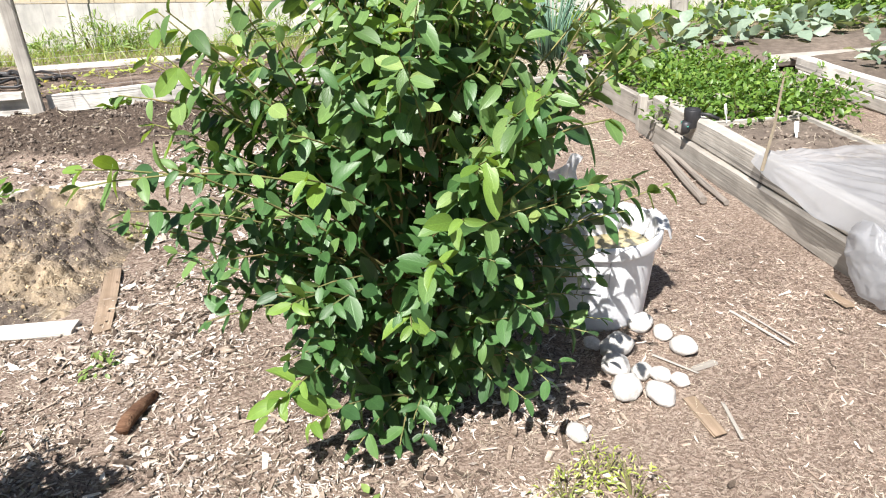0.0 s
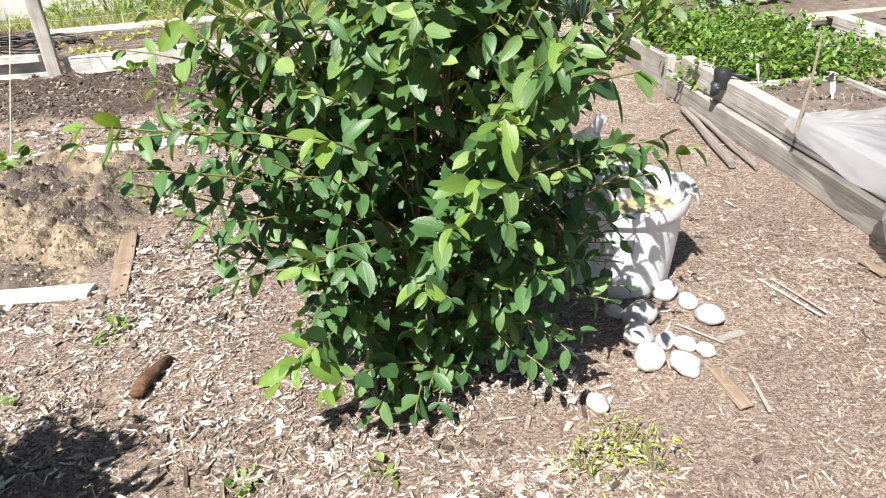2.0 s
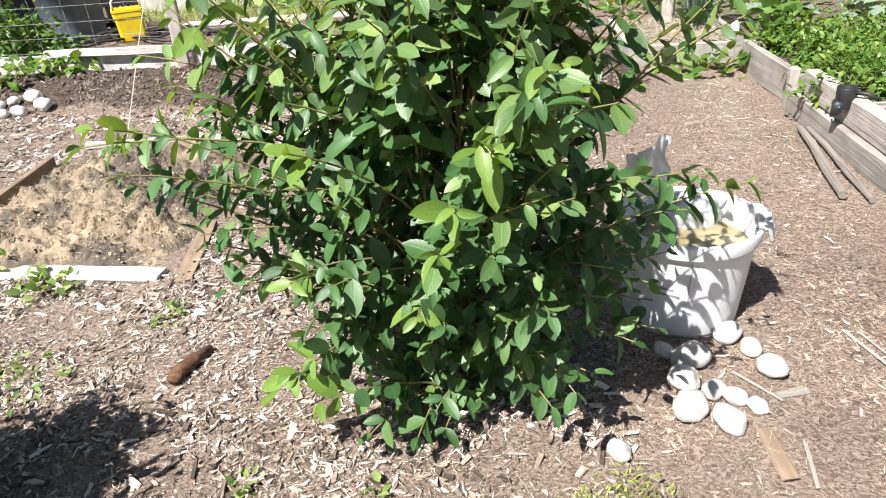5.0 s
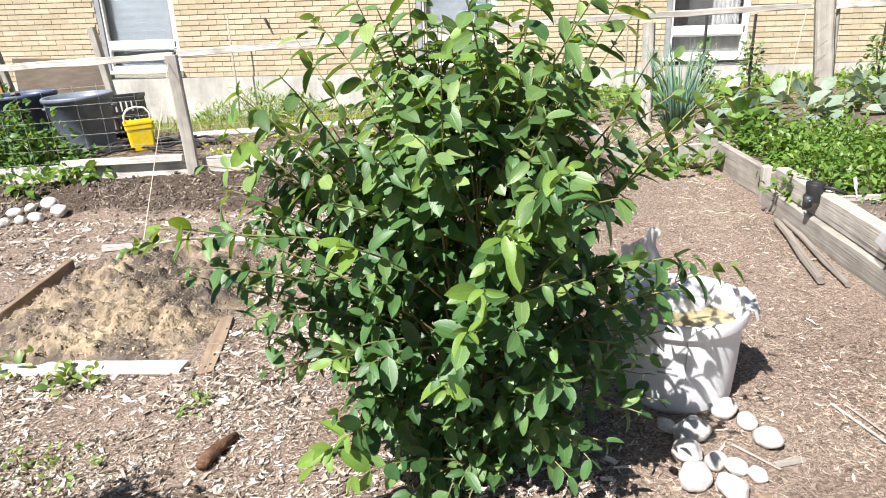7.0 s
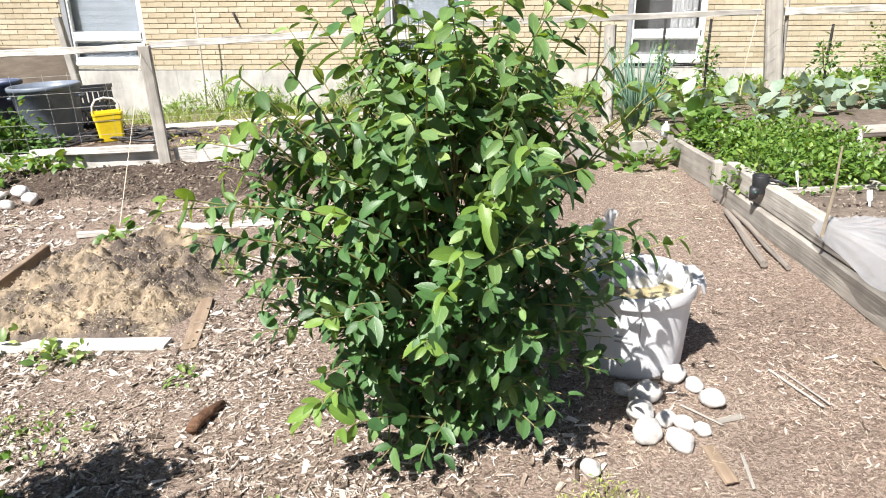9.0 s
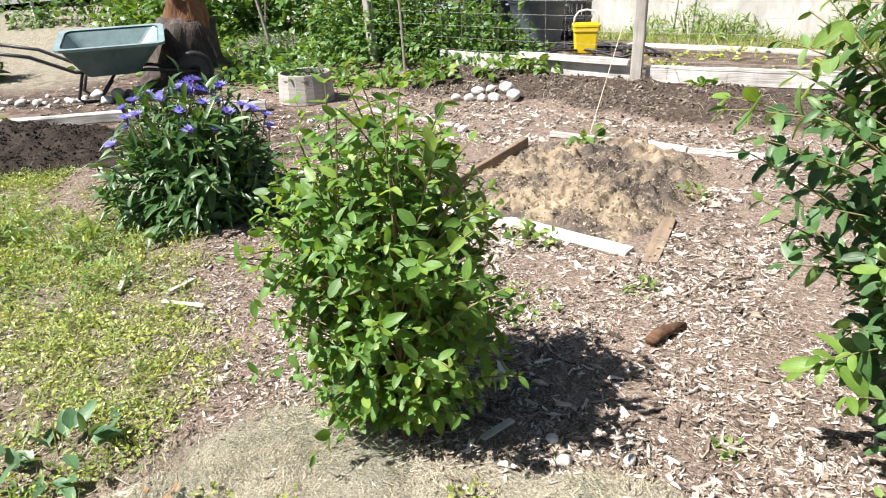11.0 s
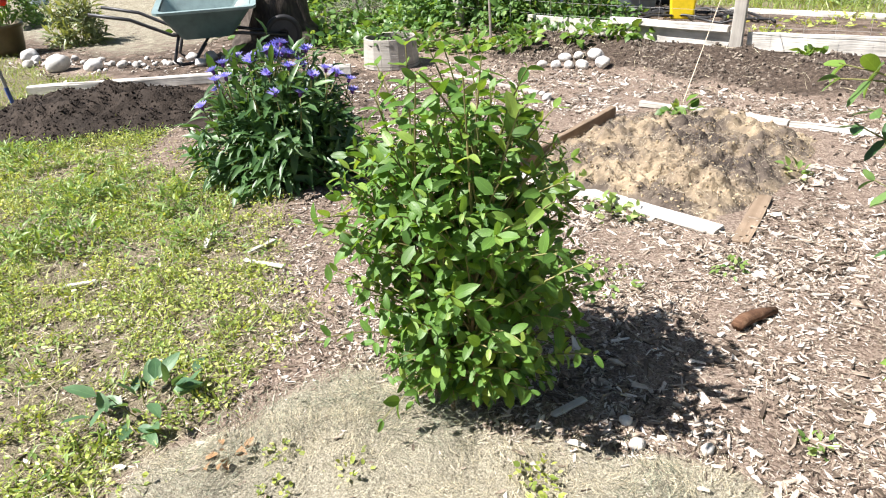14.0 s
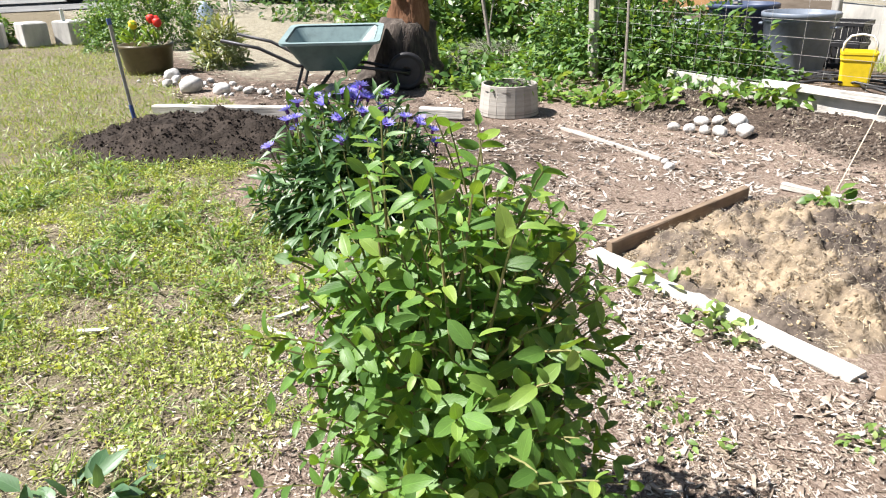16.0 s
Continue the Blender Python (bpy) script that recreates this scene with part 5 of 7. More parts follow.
honeyberry("large dense honeyberry bush with dark green oval leaves", (0.27, 1.94, 0), [(0, 0.2), (0.12, 0.3), (0.3, 0.39), (0.5, 0.44), (0.7, 0.48), (0.9, 0.5), (1.05, 0.48), (1.25, 0.36), (1.4, 0.17)], (0.02, -0.03), 520, 0.075, M_LEAF, M_YOUNG, 3, (-0.6, 0.65, -0.7, -0.36),
           spurs=[(0.25, -0.36, 0.24), (0.35, -0.34, 0.33), (0.3, -0.4, 0.32), (0.46, -0.26, 0.36), (0.52, -0.2, 0.36), (0.57, -0.05, 0.5), (-0.7, -0.42, 0.97), (-0.71, -0.36, 0.99), (-0.62, -0.44, 0.92), (-0.66, -0.34, 0.86), (-0.5, -0.44, 1.0), (-0.56, -0.36, 0.88), (-0.5, -0.4, 0.76), (-0.66, 0.0, 0.62), (-0.58, -0.25, 0.66), (-0.54, -0.3, 0.56), (-0.62, -0.2, 0.78), (-0.6, -0.15, 1.02), (-0.64, -0.2, 1.1), (0.66, 0.0, 0.7), (0.74, -0.07, 0.7), (0.5, -0.38, 0.86), (0.55, -0.1, 1.18), (-0.5, 0.0, 1.14), (-0.52, -0.1, 1.08), (-0.55, -0.2, 1.2), (-0.48, -0.3, 1.28), (-0.35, -0.38, 1.32), (0.45, -0.3, 1.3), (0.58, 0.0, 1.26), (0.0, -0.5, 1.3), (0.2, -0.5, 1.22), (0.66, -0.12, 1.1), (0.7, -0.05, 1.16), (0.64, -0.15, 1.2), (-0.56, -0.05, 1.26), (-0.6, -0.1, 1.16), (-0.42, 0.05, 1.38), (0.05, -0.3, 1.46), (0.2, -0.32, 1.48), (0.5, 0.05, 1.4), (0.36, -0.05, 1.5), (-0.1, 0.0, 1.5),
                  (0.32, -0.3, 1.42), (0.1, -0.2, 1.5), (0.43, -0.1, 1.44), (-0.33, -0.1, 1.43), (-0.2, -0.2, 1.46), (0.25, 0.0, 1.52), (-0.22, -0.35, 0.14), (-0.1, -0.32, 0.1),
                  (-0.37, -0.38, 0.37), (-0.44, -0.36, 0.29), (-0.32, -0.4, 0.29), (-0.4, -0.32, 0.33), (-0.05, -0.43, 0.56), (0.02, -0.51, 0.76), (0.06, -0.56, 0.88), (-0.24, -0.52, 0.98), (-0.32, -0.42, 0.65)],
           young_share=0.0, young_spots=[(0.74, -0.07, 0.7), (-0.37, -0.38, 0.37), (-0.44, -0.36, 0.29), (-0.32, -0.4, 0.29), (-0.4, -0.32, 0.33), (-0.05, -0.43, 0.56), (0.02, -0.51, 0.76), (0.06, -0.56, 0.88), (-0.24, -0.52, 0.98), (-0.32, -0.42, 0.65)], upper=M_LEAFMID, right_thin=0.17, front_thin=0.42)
honeyberry("small round honeyberry bush with fresh yellow-green leaves", (-1.18, 1.14, 0), [(0, 0.11), (0.12, 0.19), (0.3, 0.27), (0.5, 0.31), (0.68, 0.31), (0.82, 0.23), (0.9, 0.12)], (0.0, 0.0), 560, 0.058, M_LEAF2, M_YOUNG, 5, (-0.2, 0.4, -0.4, -0.06),
           spurs=[(-0.16, 0.08, 1.02), (-0.05, -0.1, 1.06), (0.1, 0.0, 1.04), (0.2, 0.04, 1.0), (-0.24, -0.03, 0.98), (0.26, -0.06, 0.95), (-0.02, 0.08, 1.03), (-0.22, 0.16, 0.9), (0.16, -0.14, 1.02), (-0.3, 0.08, 0.82), (-0.34, -0.06, 0.7),
                  (0.3, 0.16, 0.45), (0.3, 0.2, 0.35), (0.29, -0.09, 0.69), (0.36, -0.08, 0.75), (0.34, 0.08, 0.3), (0.3, -0.08, 0.2), (0.28, 0.04, 0.16), (0.25, -0.16, 0.62), (0.23, 0.24, 0.2), (0.2, 0.28, 0.3), (0.16, 0.3, 0.18), (0.26, 0.17, 0.28), (0.2, 0.24, 0.42), (0.25, 0.22, 0.13)],
           n_stems=9, young_share=0.03, young_spots=[(0.29, -0.09, 0.69), (0.36, -0.08, 0.75), (-0.3, 0.08, 0.82), (-0.34, -0.06, 0.7)], LEAVES=FRESH_LEAVES, droop=0.16)


# ---- the tub and what lies round it ----
TUB = (1.01, 2.365, 0.0)
tub = thing("bucket", "round white plastic tub half full of murky brew", "bucket", pose(*TUB) @ Matrix.Diagonal((0.97, 0.97, 1.04, 1)))
part("tub_body", Geo().lathe([(0.0, 0.006), (0.175, 0.006), (0.19, 0.0), (0.197, 0.02), (0.21, 0.15), (0.222, 0.30), (0.229, 0.345), (0.222, 0.345), (0.215, 0.29), (0.19, 0.02), (0.0, 0.02)], 64), M_TUB, tub, smooth=True)
part("tub_rim", Geo().lathe([(0.224, 0.302), (0.238, 0.304), (0.241, 0.312), (0.243, 0.346), (0.24, 0.354), (0.233, 0.356), (0.226, 0.35), (0.223, 0.335), (0.224, 0.302)], 64), M_TUB, tub, "rolled rim band", smooth=True)
for a in (-98, 22, 142):
    t = radians(a)
    part("seam", Geo().box(0, 0, 0, 0.005, 0.01, 0.15, 0.002), M_SEAMSHADE, tub, "moulding line", m=pose(0.2155 * math.cos(t), 0.2155 * math.sin(t), 0.225, 0, 0, a + 90) @ pose(0, 0, 0, 4.8, 0, 0))
part("brew", Geo().lathe([(0.0, 0.262), (0.1, 0.263), (0.212, 0.262)], 40), M_BREW, tub, "murky yellow-brown liquid")
part("print", Geo().box(0, 0, 0, 0.07, 0.002, 0.008, 0.0005).box(-0.01, 0, 0.02, 0.05, 0.002, 0.008, 0.0005), M_JAMB, tub, "faint printed bars", m=pose(0.213 * math.cos(-2.0), 0.213 * math.sin(-2.0), 0.17, 4, 0, -25))


def smooth_step(a, b, x):
    t = min(1.0, max(0.0, (x - a) / (b - a)))
    return t * t * (3 - 2 * t)


def crumple(q, k):
    """Folds of thin film: sharp ridges of two sizes."""
    return k * (0.6 - abs(noise.noise(q)) * 1.6 + 0.35 * abs(noise.noise(q * 2.3)) + 0.2 * noise.noise(q * 5))


def bag_pt(u, v):
    a, h = 2 * math.pi * u, v
    r = (1 - h ** 2.2) ** 0.5 + 0.02
    x, y, z = 0.105 * r * math.cos(a), 0.05 * r * math.sin(a), 0.12 * h
    k = crumple(Vector((math.cos(a) * 1.6, math.sin(a) * 1.6, h * 2.2)), 0.03)
    return (TUB[0] + 0.045 + x * (1 + k * 7), TUB[1] + 0.135 + y * (1 + k * 6), 0.255 + max(0, z + k * 0.9 * h))


def drape_pt(u, v):
    """Film hanging over the tub's rim: down inside, over, and a little down outside."""
    a = radians(-35 + 48 * u)
    w = v * 3
    r, z = (0.21 + 0.004 * w, 0.29 + 0.085 * w) if w < 1 else (0.214 + 0.034 * (w - 1), 0.377) if w < 2 else (0.25 + 0.012 * (w - 2), 0.377 - (0.035 + 0.02 * noise.noise(Vector((u * 5, 0, 3)))) * (w - 2))
    k = 0.006 * noise.noise(Vector((u * 14, v * 5, 1)))
    return (TUB[0] + (r + k) * math.cos(a), TUB[1] + (r + k) * math.sin(a), z + abs(k))


def handle_pt(u, v):
    """The bag's mouth, drawn up from the rim and hung on a twig of the bush."""
    a = radians(95 + 65 * u)
    w = smooth_step(0, 1, v)
    x = (TUB[0] + 0.222 * math.cos(a)) * (1 - w) + (0.79 + 0.13 * (1 - u)) * w
    y = (TUB[1] + 0.222 * math.sin(a)) * (1 - w) + (2.37 + 0.03 * math.sin(u * 9)) * w
    k = crumple(Vector((u * 2.6, v * 2.0, 7)), 0.018)
    return (x + k, y - k, 0.34 + (0.27 + 0.03 * math.sin(u * 4 + 1)) * v)


bag = thing("bag", "crumpled translucent white plastic bag floating in the tub", "bag", pose(0, 0, 0))
part("film", Geo().sheet(60, 24, bag_pt), M_BAG, bag, smooth=True)
part("handle_film", Geo().sheet(26, 30, handle_pt), M_BAG, bag, "film pulled up out of the tub into the bush", smooth=True)
part("drape", Geo().sheet(50, 15, drape_pt), M_BAG, bag, "film folded over the rim", smooth=True)


def stone_mesh(seed, flat=0.7):
    bm = bmesh.new()
    bmesh.ops.create_icosphere(bm, subdivisions=3, radius=0.5)
    for v in bm.verts:
        q = v.co.normalized()
        k = 1 + 0.22 * noise.noise(q * 1.3 + Vector((seed * 5.1, 0, 0))) + 0.05 * noise.noise(q * 4 + Vector((seed, 3, 0)))
        v.co = Vector((v.co.x * k, v.co.y * k * 0.82, v.co.z * k * flat))
    me = bpy.data.meshes.new("stone")
    bm.to_mesh(me)
    bm.free()
    me.polygons.foreach_set("use_smooth", [True] * len(me.polygons))
    me.materials.append(M_STONE)
    return me


STONES = [stone_mesh(s) for s in range(6)]


def stone(x, y, size, i, label, group, z=None, turn=None):
    zz = float(ground_z(x, y)) if z is None else z
    o = new("stone", STONES[i % 6])
    o.matrix_basis = pose(x, y, zz + size * 0.27, rng.normal(0, 8), rng.normal(0, 8), rng.uniform(0, 360) if turn is None else turn) @ Matrix.Diagonal((size, size, size, 1))
    return tagged(o, label, "stone", group)


for i, (x, y, s) in enumerate(((1.12, 2.17, 0.09), (1.175, 2.1, 0.075), (1.205, 2.0, 0.095), (0.975, 2.04, 0.11), (0.93, 1.94, 0.1), (1.01, 1.905, 0.075), (1.066, 1.875, 0.07), (1.112, 1.835, 0.06), (0.925, 1.83, 0.11), (1.018, 1.775, 0.095), (0.7, 1.66, 0.07), (0.905, 2.09, 0.06))):
    stone(x, y, s * 1.07, i, "smooth white river stone beside the tub", "stones by the tub")
for i, (x, y, s) in enumerate(((-3.6, 4.98, 0.13), (-3.48, 5.02, 0.13), (-3.37, 5.06, 0.13), (-3.25, 5.08, 0.16), (-3.1, 5.16, 0.19), (-3.52, 5.22, 0.15), (-3.4, 5.26, 0.13), (-3.25, 5.3, 0.19))):
    stone(x, y, s * 0.78, i, "white river stone set in a row by the dark soil", "stones by the soil bed")
for i, (x, y, s) in enumerate(((-7.98, 2.47, 0.27), (-8.95, 2.52, 0.21), (-8.72, 2.5, 0.13), (-7.66, 2.7, 0.18), (-8.35, 2.48, 0.11), (-8.55, 2.36, 0.13), (-7.48, 2.92, 0.11), (-7.36, 3.02, 0.1), (-6.72, 3.4, 0.13), (-6.85, 3.6, 0.17), (-7.05, 3.5, 0.15), (-6.6, 3.72, 0.2), (-6.35, 3.95, 0.15))):
    stone(x, y, s, i, "pale stone edging the far flower bed", "stones by the far bed")
for i in range(46):
    t = rng.random()
    stone(-9.0 + 2.5 * t + rng.normal(0, 0.12), 2.35 + 1.25 * t + rng.normal(0, 0.14), rng.uniform(0.035, 0.09), i, "small pale stone edging the far flower bed", "stones by the far bed")
for i, (x, y, s) in enumerate(((-0.73, 1.31, 0.04), (-0.66, 1.245, 0.045), (-0.51, 1.35, 0.04), (-2.95, 4.12, 0.08), (-3.05, 4.2, 0.06))):
    stone(x, y, s, i, "small white stone lying in the mulch", "loose stones")

stick = thing("stick", "short thick brown stick lying on the wood chips", "stick", pose(-0.655, 2.03, 0.022))
part("branch", Geo().tube([(-0.02, -0.075, 0), (-0.012, -0.03, 0.004), (0.01, 0.03, 0.003), (0.045, 0.1, 0.0)], [0.021, 0.024, 0.022, 0.013], 9), M_BARK, stick, smooth=True)
for p, q, r, lab in (((1.912, 3.2), (2.06, 4.1), 0.022, "long grey split stake lying by the bed"), ((2.015, 3.15), (2.105, 4.1), 0.016, "long grey split stake lying by the bed"),
                     ((1.104, 1.755), (1.112, 1.575), 0.024, "flat brown wood slat on the mulch"), ((1.196, 1.708), (1.167, 1.551), 0.005, "thin pale stick on the mulch"), ((1.501, 2.208), (1.575, 1.948), 0.005, "thin pale twig on the mulch"), ((1.545, 2.196), (1.606, 1.963), 0.004, "thin pale twig on the mulch"), ((1.093, 2.0), (1.194, 1.868), 0.004, "thin pale twig on the mulch"), ((1.19, 1.89), (1.28, 1.91), 0.012, "grey splinter on the mulch"), ((1.94, 2.25), (1.95, 2.13), 0.02, "flat pale offcut by the bed")):
    st = thing("stick", lab, "stick", pose(p[0], p[1], 0), "loose wood")
    L = math.dist(p, q)
    pole = Geo().tube([(0, 0, r), (L * 0.3, 0.006, r * 1.1), (L * 0.7, -0.006, r), (L, 0.004, r * 0.9)], [r * 0.95, r * 1.05, r, r * 0.75], 9)
    part("wood", pole if "stake" in lab else beam_geo(L, r * 1.8, min(r * 0.9, 0.008), r * 0.22, seed=L * 9), M_POLE if "stake" in lab else M_TANWOOD if "slat" in lab or "offcut" in lab else M_OLDWOOD if "grey" in lab else M_GREYWOOD if "pale" in lab else M_BROWNWOOD, st, m=along((0, 0, 0.008), (q[0] - p[0], q[1] - p[1], 0.01)))
for x, y, a, L in ((-2.92, 0.58, 60, 0.14), (-2.5, 1.2, 20, 0.2), (-2.55, 1.25, 95, 0.15), (-2.75, 1.15, 140, 0.18), (-0.9, 1.2, 75, 0.12)):
    st = thing("stick", "pale flat splinter of wood lying on the weeds", "stick", pose(x, y, 0.015, 0, 0, a), "loose wood")
    part("wood", beam_geo(L, 0.022, 0.006, 0.003, seed=a), M_WHITEWOOD, st)

# ---- on the timber bed ----
hose = thing("hose_end", "black rubber sleeve bound to the bed with green cord", "hose", pose(2.12, 3.8, 0.29) @ Matrix.Scale(0.8, 4))
part("sleeve", Geo().lathe([(0.05, -0.07), (0.056, 0.0), (0.06, 0.06), (0.056, 0.065), (0.048, 0.05), (0.0, 0.04)], 24), M_BLACK, hose, smooth=True)
part("hose_tail", Geo().tube([(0.03, -0.02, 0.03), (0.1, -0.06, 0.03), (0.16, -0.1, 0.0)], 0.013, 10), M_BLACK, hose, smooth=True)
part("wrap", Geo().tube([(-0.05, -0.03, -0.02), (-0.045, -0.01, -0.09), (-0.05, 0.03, -0.13)], [0.036, 0.032, 0.01], 10), M_STEEL, hose, "dark tape", smooth=True)
part("cord", Geo().tube([(-0.055 + 0.01 * math.sin(i), -0.06 + i * 0.015, -0.045 - 0.015 * math.sin(i * 0.9)) for i in range(9)], 0.006, 6), M_TEAL, hose, "green cord", smooth=True)


def cover_pt(u, v):
    """The film lies over the bed, gathered in soft rays at the stake that pins its corner, its hem falling over the timber."""
    y = 3.1 - 1.85 * v - 0.17 * u + 0.03 * noise.noise(Vector((u * 6, v * 2, 0)))
    lap = 0.05 + 0.05 * smooth_step(0.02, 0.2, v) + 0.02 * smooth_step(0.3, 0.6, v) + 0.012 * math.sin(v * 26)
    s = -lap + (1.0 + lap) * u
    x = 2.105 + s
    dx, dy = x - 2.07, 3.0 - y
    d, a = math.hypot(dx, dy), math.atan2(dy, dx)
    rays = 0.02 * (0.5 - abs(noise.noise(Vector((a * 4.5, d * 0.8, 1))))) + 0.008 * noise.noise(Vector((a * 13, d * 1.5, 5)))
    f = Vector((x * 3.4 + y * 1.2, y * 1.5 - x * 0.5, 4))
    fold = rays * min(1.0, d * 6) * math.exp(-d / 0.9) * 2.0 + 0.03 * (0.5 - abs(noise.noise(f))) + 0.01 * noise.noise(f * 2.7) + 0.003 * noise.noise(f * 9)
    if s < 0:
        return (2.105 + 0.5 * s + 0.3 * fold * s * 10, y, 0.3 + s * 0.95 + 0.3 * fold)
    return (x, y, max(0.293, 0.303 + fold * min(1, 0.3 + s * 6)))


def bundle_pt(u, v):
    a, h = 2 * math.pi * u, v * 2 - 1
    r = max(0.0, 1 - h * h) ** 0.5
    n = Vector((r * math.cos(a), r * math.sin(a), h))
    k = 1 + crumple(n * 1.5 + Vector((3, 0, 0)), 0.3)
    return (2.03 + 0.05 * n.x * k, 2.16 + 0.12 * n.y * k + 0.05 * h, 0.165 + 0.13 * n.z * k)


cover = thing("row_cover", "white translucent row cover draped over the timber bed", "cover", pose(0, 0, 0))
part("film", Geo().sheet(150, 260, cover_pt), M_COVER, cover, smooth=True)
part("gathered_corner", Geo().sheet(48, 30, bundle_pt), M_COVER, cover, "shiny bunched-up film hanging over the timber", smooth=True)


def plant_label(x, y, z, turn, big=1.0):
    t = thing("plant_label", "white plastic plant label stuck in the bed", "label", pose(x, y, z, -12, 0, turn), "plant labels")
    part("tag", Geo().box(0, 0, 0.1 * big, 0.045 * big, 0.003, 0.08 * big, 0.001), M_WHITE, t)
    part("spike", Geo().box(0, 0, 0.035, 0.015, 0.003, 0.08, 0.001), M_WHITE, t)


plant_label(2.6, 3.5, 0.2, 10, 0.75)
plant_label(2.37, 3.84, 0.23, 40, 0.8)
plant_label(3.25, 4.75, 0.2, 20, 1.2)
for b, tp, lab in (((2.07, 2.99, 0.25), (2.12, 3.02, 0.68), "thin dry stalk stuck in the bed"),):
    st = thing("stake", lab, "stake", pose(*b))
    part("cane", Geo().tube([(0, 0, 0), ((tp[0] - b[0]) * 0.5 + 0.01, (tp[1] - b[1]) * 0.5, (tp[2] - b[2]) * 0.5), (tp[0] - b[0], tp[1] - b[1], tp[2] - b[2])], [0.009, 0.007, 0.005], 6), M_STRAW, st)
jug = thing("bottle", "crushed white plastic bottle on the board end", "bottle", pose(2.13, 5.66, 0.2) @ Matrix.Scale(0.65, 4))
part("shell", Geo().lathe([(0.0, 0.0), (0.05, 0.0), (0.055, 0.03), (0.052, 0.1), (0.03, 0.15), (0.018, 0.16), (0.018, 0.19), (0.0, 0.19)], 16, wob=0.4), M_TUB, jug, smooth=True)


# ---- plants ----
def clump(name, label, category, centre, radius, height, n, shapes, size, mat, droop=0.2, out=1.0, flat=0.0, group="", inside=0.25, squash=(1, 1), kind="", stems=0, up0=0.0):
    """A leafy mass: leaves set all through an uneven dome."""
    t = thing(name, label, category, pose(*centre), group, kind)
    d = unit(n)
    d[:, 2] = np.abs(d[:, 2]) * (1 - up0) + up0 * rng.random(n)
    az = np.arctan2(d[:, 1], d[:, 0])
    lump = 1 + 0.16 * np.sin(3 * az + 4 * d[:, 2]) + 0.12 * np.sin(5 * az - 6 * d[:, 2] + 1) + 0.08 * np.sin(11 * az + 2)
    rr = (inside + (1 - inside) * rng.random(n) ** 0.45) * lump
    p = np.stack([d[:, 0] * rr * radius * squash[0], d[:, 1] * rr * radius * squash[1], d[:, 2] * rr * height], 1)
    p[:, 2] = np.maximum(p[:, 2], 0.01)
    dirs = d * out + rng.normal(0, 0.55, (n, 3)) + np.array([0, 0, -droop])
    ups = np.array([0, 0, 1.0]) + d * 0.5 + rng.normal(0, 0.4 + flat, (n, 3))
    me = cloud_mesh("foliage", shapes, rng.integers(0, len(shapes), n), p, frames(dirs, ups, rng.uniform(size[0], size[1], n)), mat)
    tagged(part("foliage", me, mat, t), kind="stuff")
    for k in range(stems):
        a, q = rng.uniform(0, 6.28), rng.uniform(0.3, 0.9)
        e = (math.cos(a) * radius * q * squash[0], math.sin(a) * radius * q * squash[1], height * rng.uniform(0.6, 0.95))
        part("stem", Geo().tube([(e[0] * 0.3, e[1] * 0.3, 0), (e[0] * 0.7, e[1] * 0.7, e[2] * 0.55), e], [min(0.008, height * 0.018), min(0.006, height * 0.014), min(0.003, height * 0.008)], 5), M_STEMG, t)
    return t


def round_leaf(width, curl):
    w = width / 2
    v = np.array([(0, 0, 0), (w * 0.8, 0.28, 0.06), (w, 0.62, 0.05 - curl * 0.4), (0, 1, -curl), (-w, 0.62, 0.05 - curl * 0.4), (-w * 0.8, 0.28, 0.06)])
    return v, np.array([(0, 1, 2, 3), (0, 3, 4, 5)]), np.zeros((6, 2))


OVAL = [leaf_shape(0.5, 0.15, 0.2, 3), leaf_shape(0.6, 0.1, 0.35, 3)]
LANCE = [leaf_shape(0.2, 0.3, 0.3, 4, tip=0.9), leaf_shape(0.17, 0.3, 0.55, 4, tip=0.9)]
LANCEW = [leaf_shape(0.28, 0.25, 0.3, 3, tip=0.9), leaf_shape(0.25, 0.25, 0.5, 3, tip=0.9)]
CHEAP = [round_leaf(0.7, 0.1), round_leaf(0.55, 0.25)]
BROAD = [leaf_shape(0.62, 0.12, 0.3, 4, tip=0.75, wave=0.12), leaf_shape(0.7, 0.1, 0.15, 4, tip=0.7, wave=0.15)]
BLADES = [blade(0.07, 0.5), blade(0.05, 0.2)]

BLADES2 = [blade(0.11, 0.6), blade(0.08, 0.3)]

# mountain knapweed in flower
corn = clump("cornflower_plant", "bushy mountain cornflower with blue-violet flowers and grey-green leaves", "flowers", (-3.3, 2.02, 0), 0.43, 0.62, 2500, LANCEW + LANCE, (0.08, 0.16), M_FLOWERLEAF, droop=0.0, out=0.9, stems=14, inside=0.2)
petal = leaf_shape(0.42, 0.1, -0.15, 2, tip=0.5)
fl = np.concatenate([np.array([[math.cos(a), math.sin(a), 0.35] for a in np.linspace(0, 6.28, 12, endpoint=False)]), np.array([[math.cos(a), math.sin(a), 1.0] for a in np.linspace(0.3, 6.58, 7, endpoint=False)])])
flower_me = cloud_mesh("flower", [petal], np.zeros(len(fl), int), np.zeros((len(fl), 3)), frames(fl, np.tile([0, 0, 1.0], (len(fl), 1)), np.concatenate([np.full(12, 0.046), np.full(7, 0.034)])), M_VIOLET)
heart_me = Geo().lathe([(0.0, -0.02), (0.009, -0.015), (0.01, 0.0), (0.006, 0.012), (0.0, 0.014)], 10).mesh("heart", M_VIOLETMID, True)
stalk_me = Geo().tube([(0, 0, -0.2), (0.004, 0, -0.1), (0, 0, -0.015)], 0.0035, 5).mesh("stalk", M_STEMG, True)
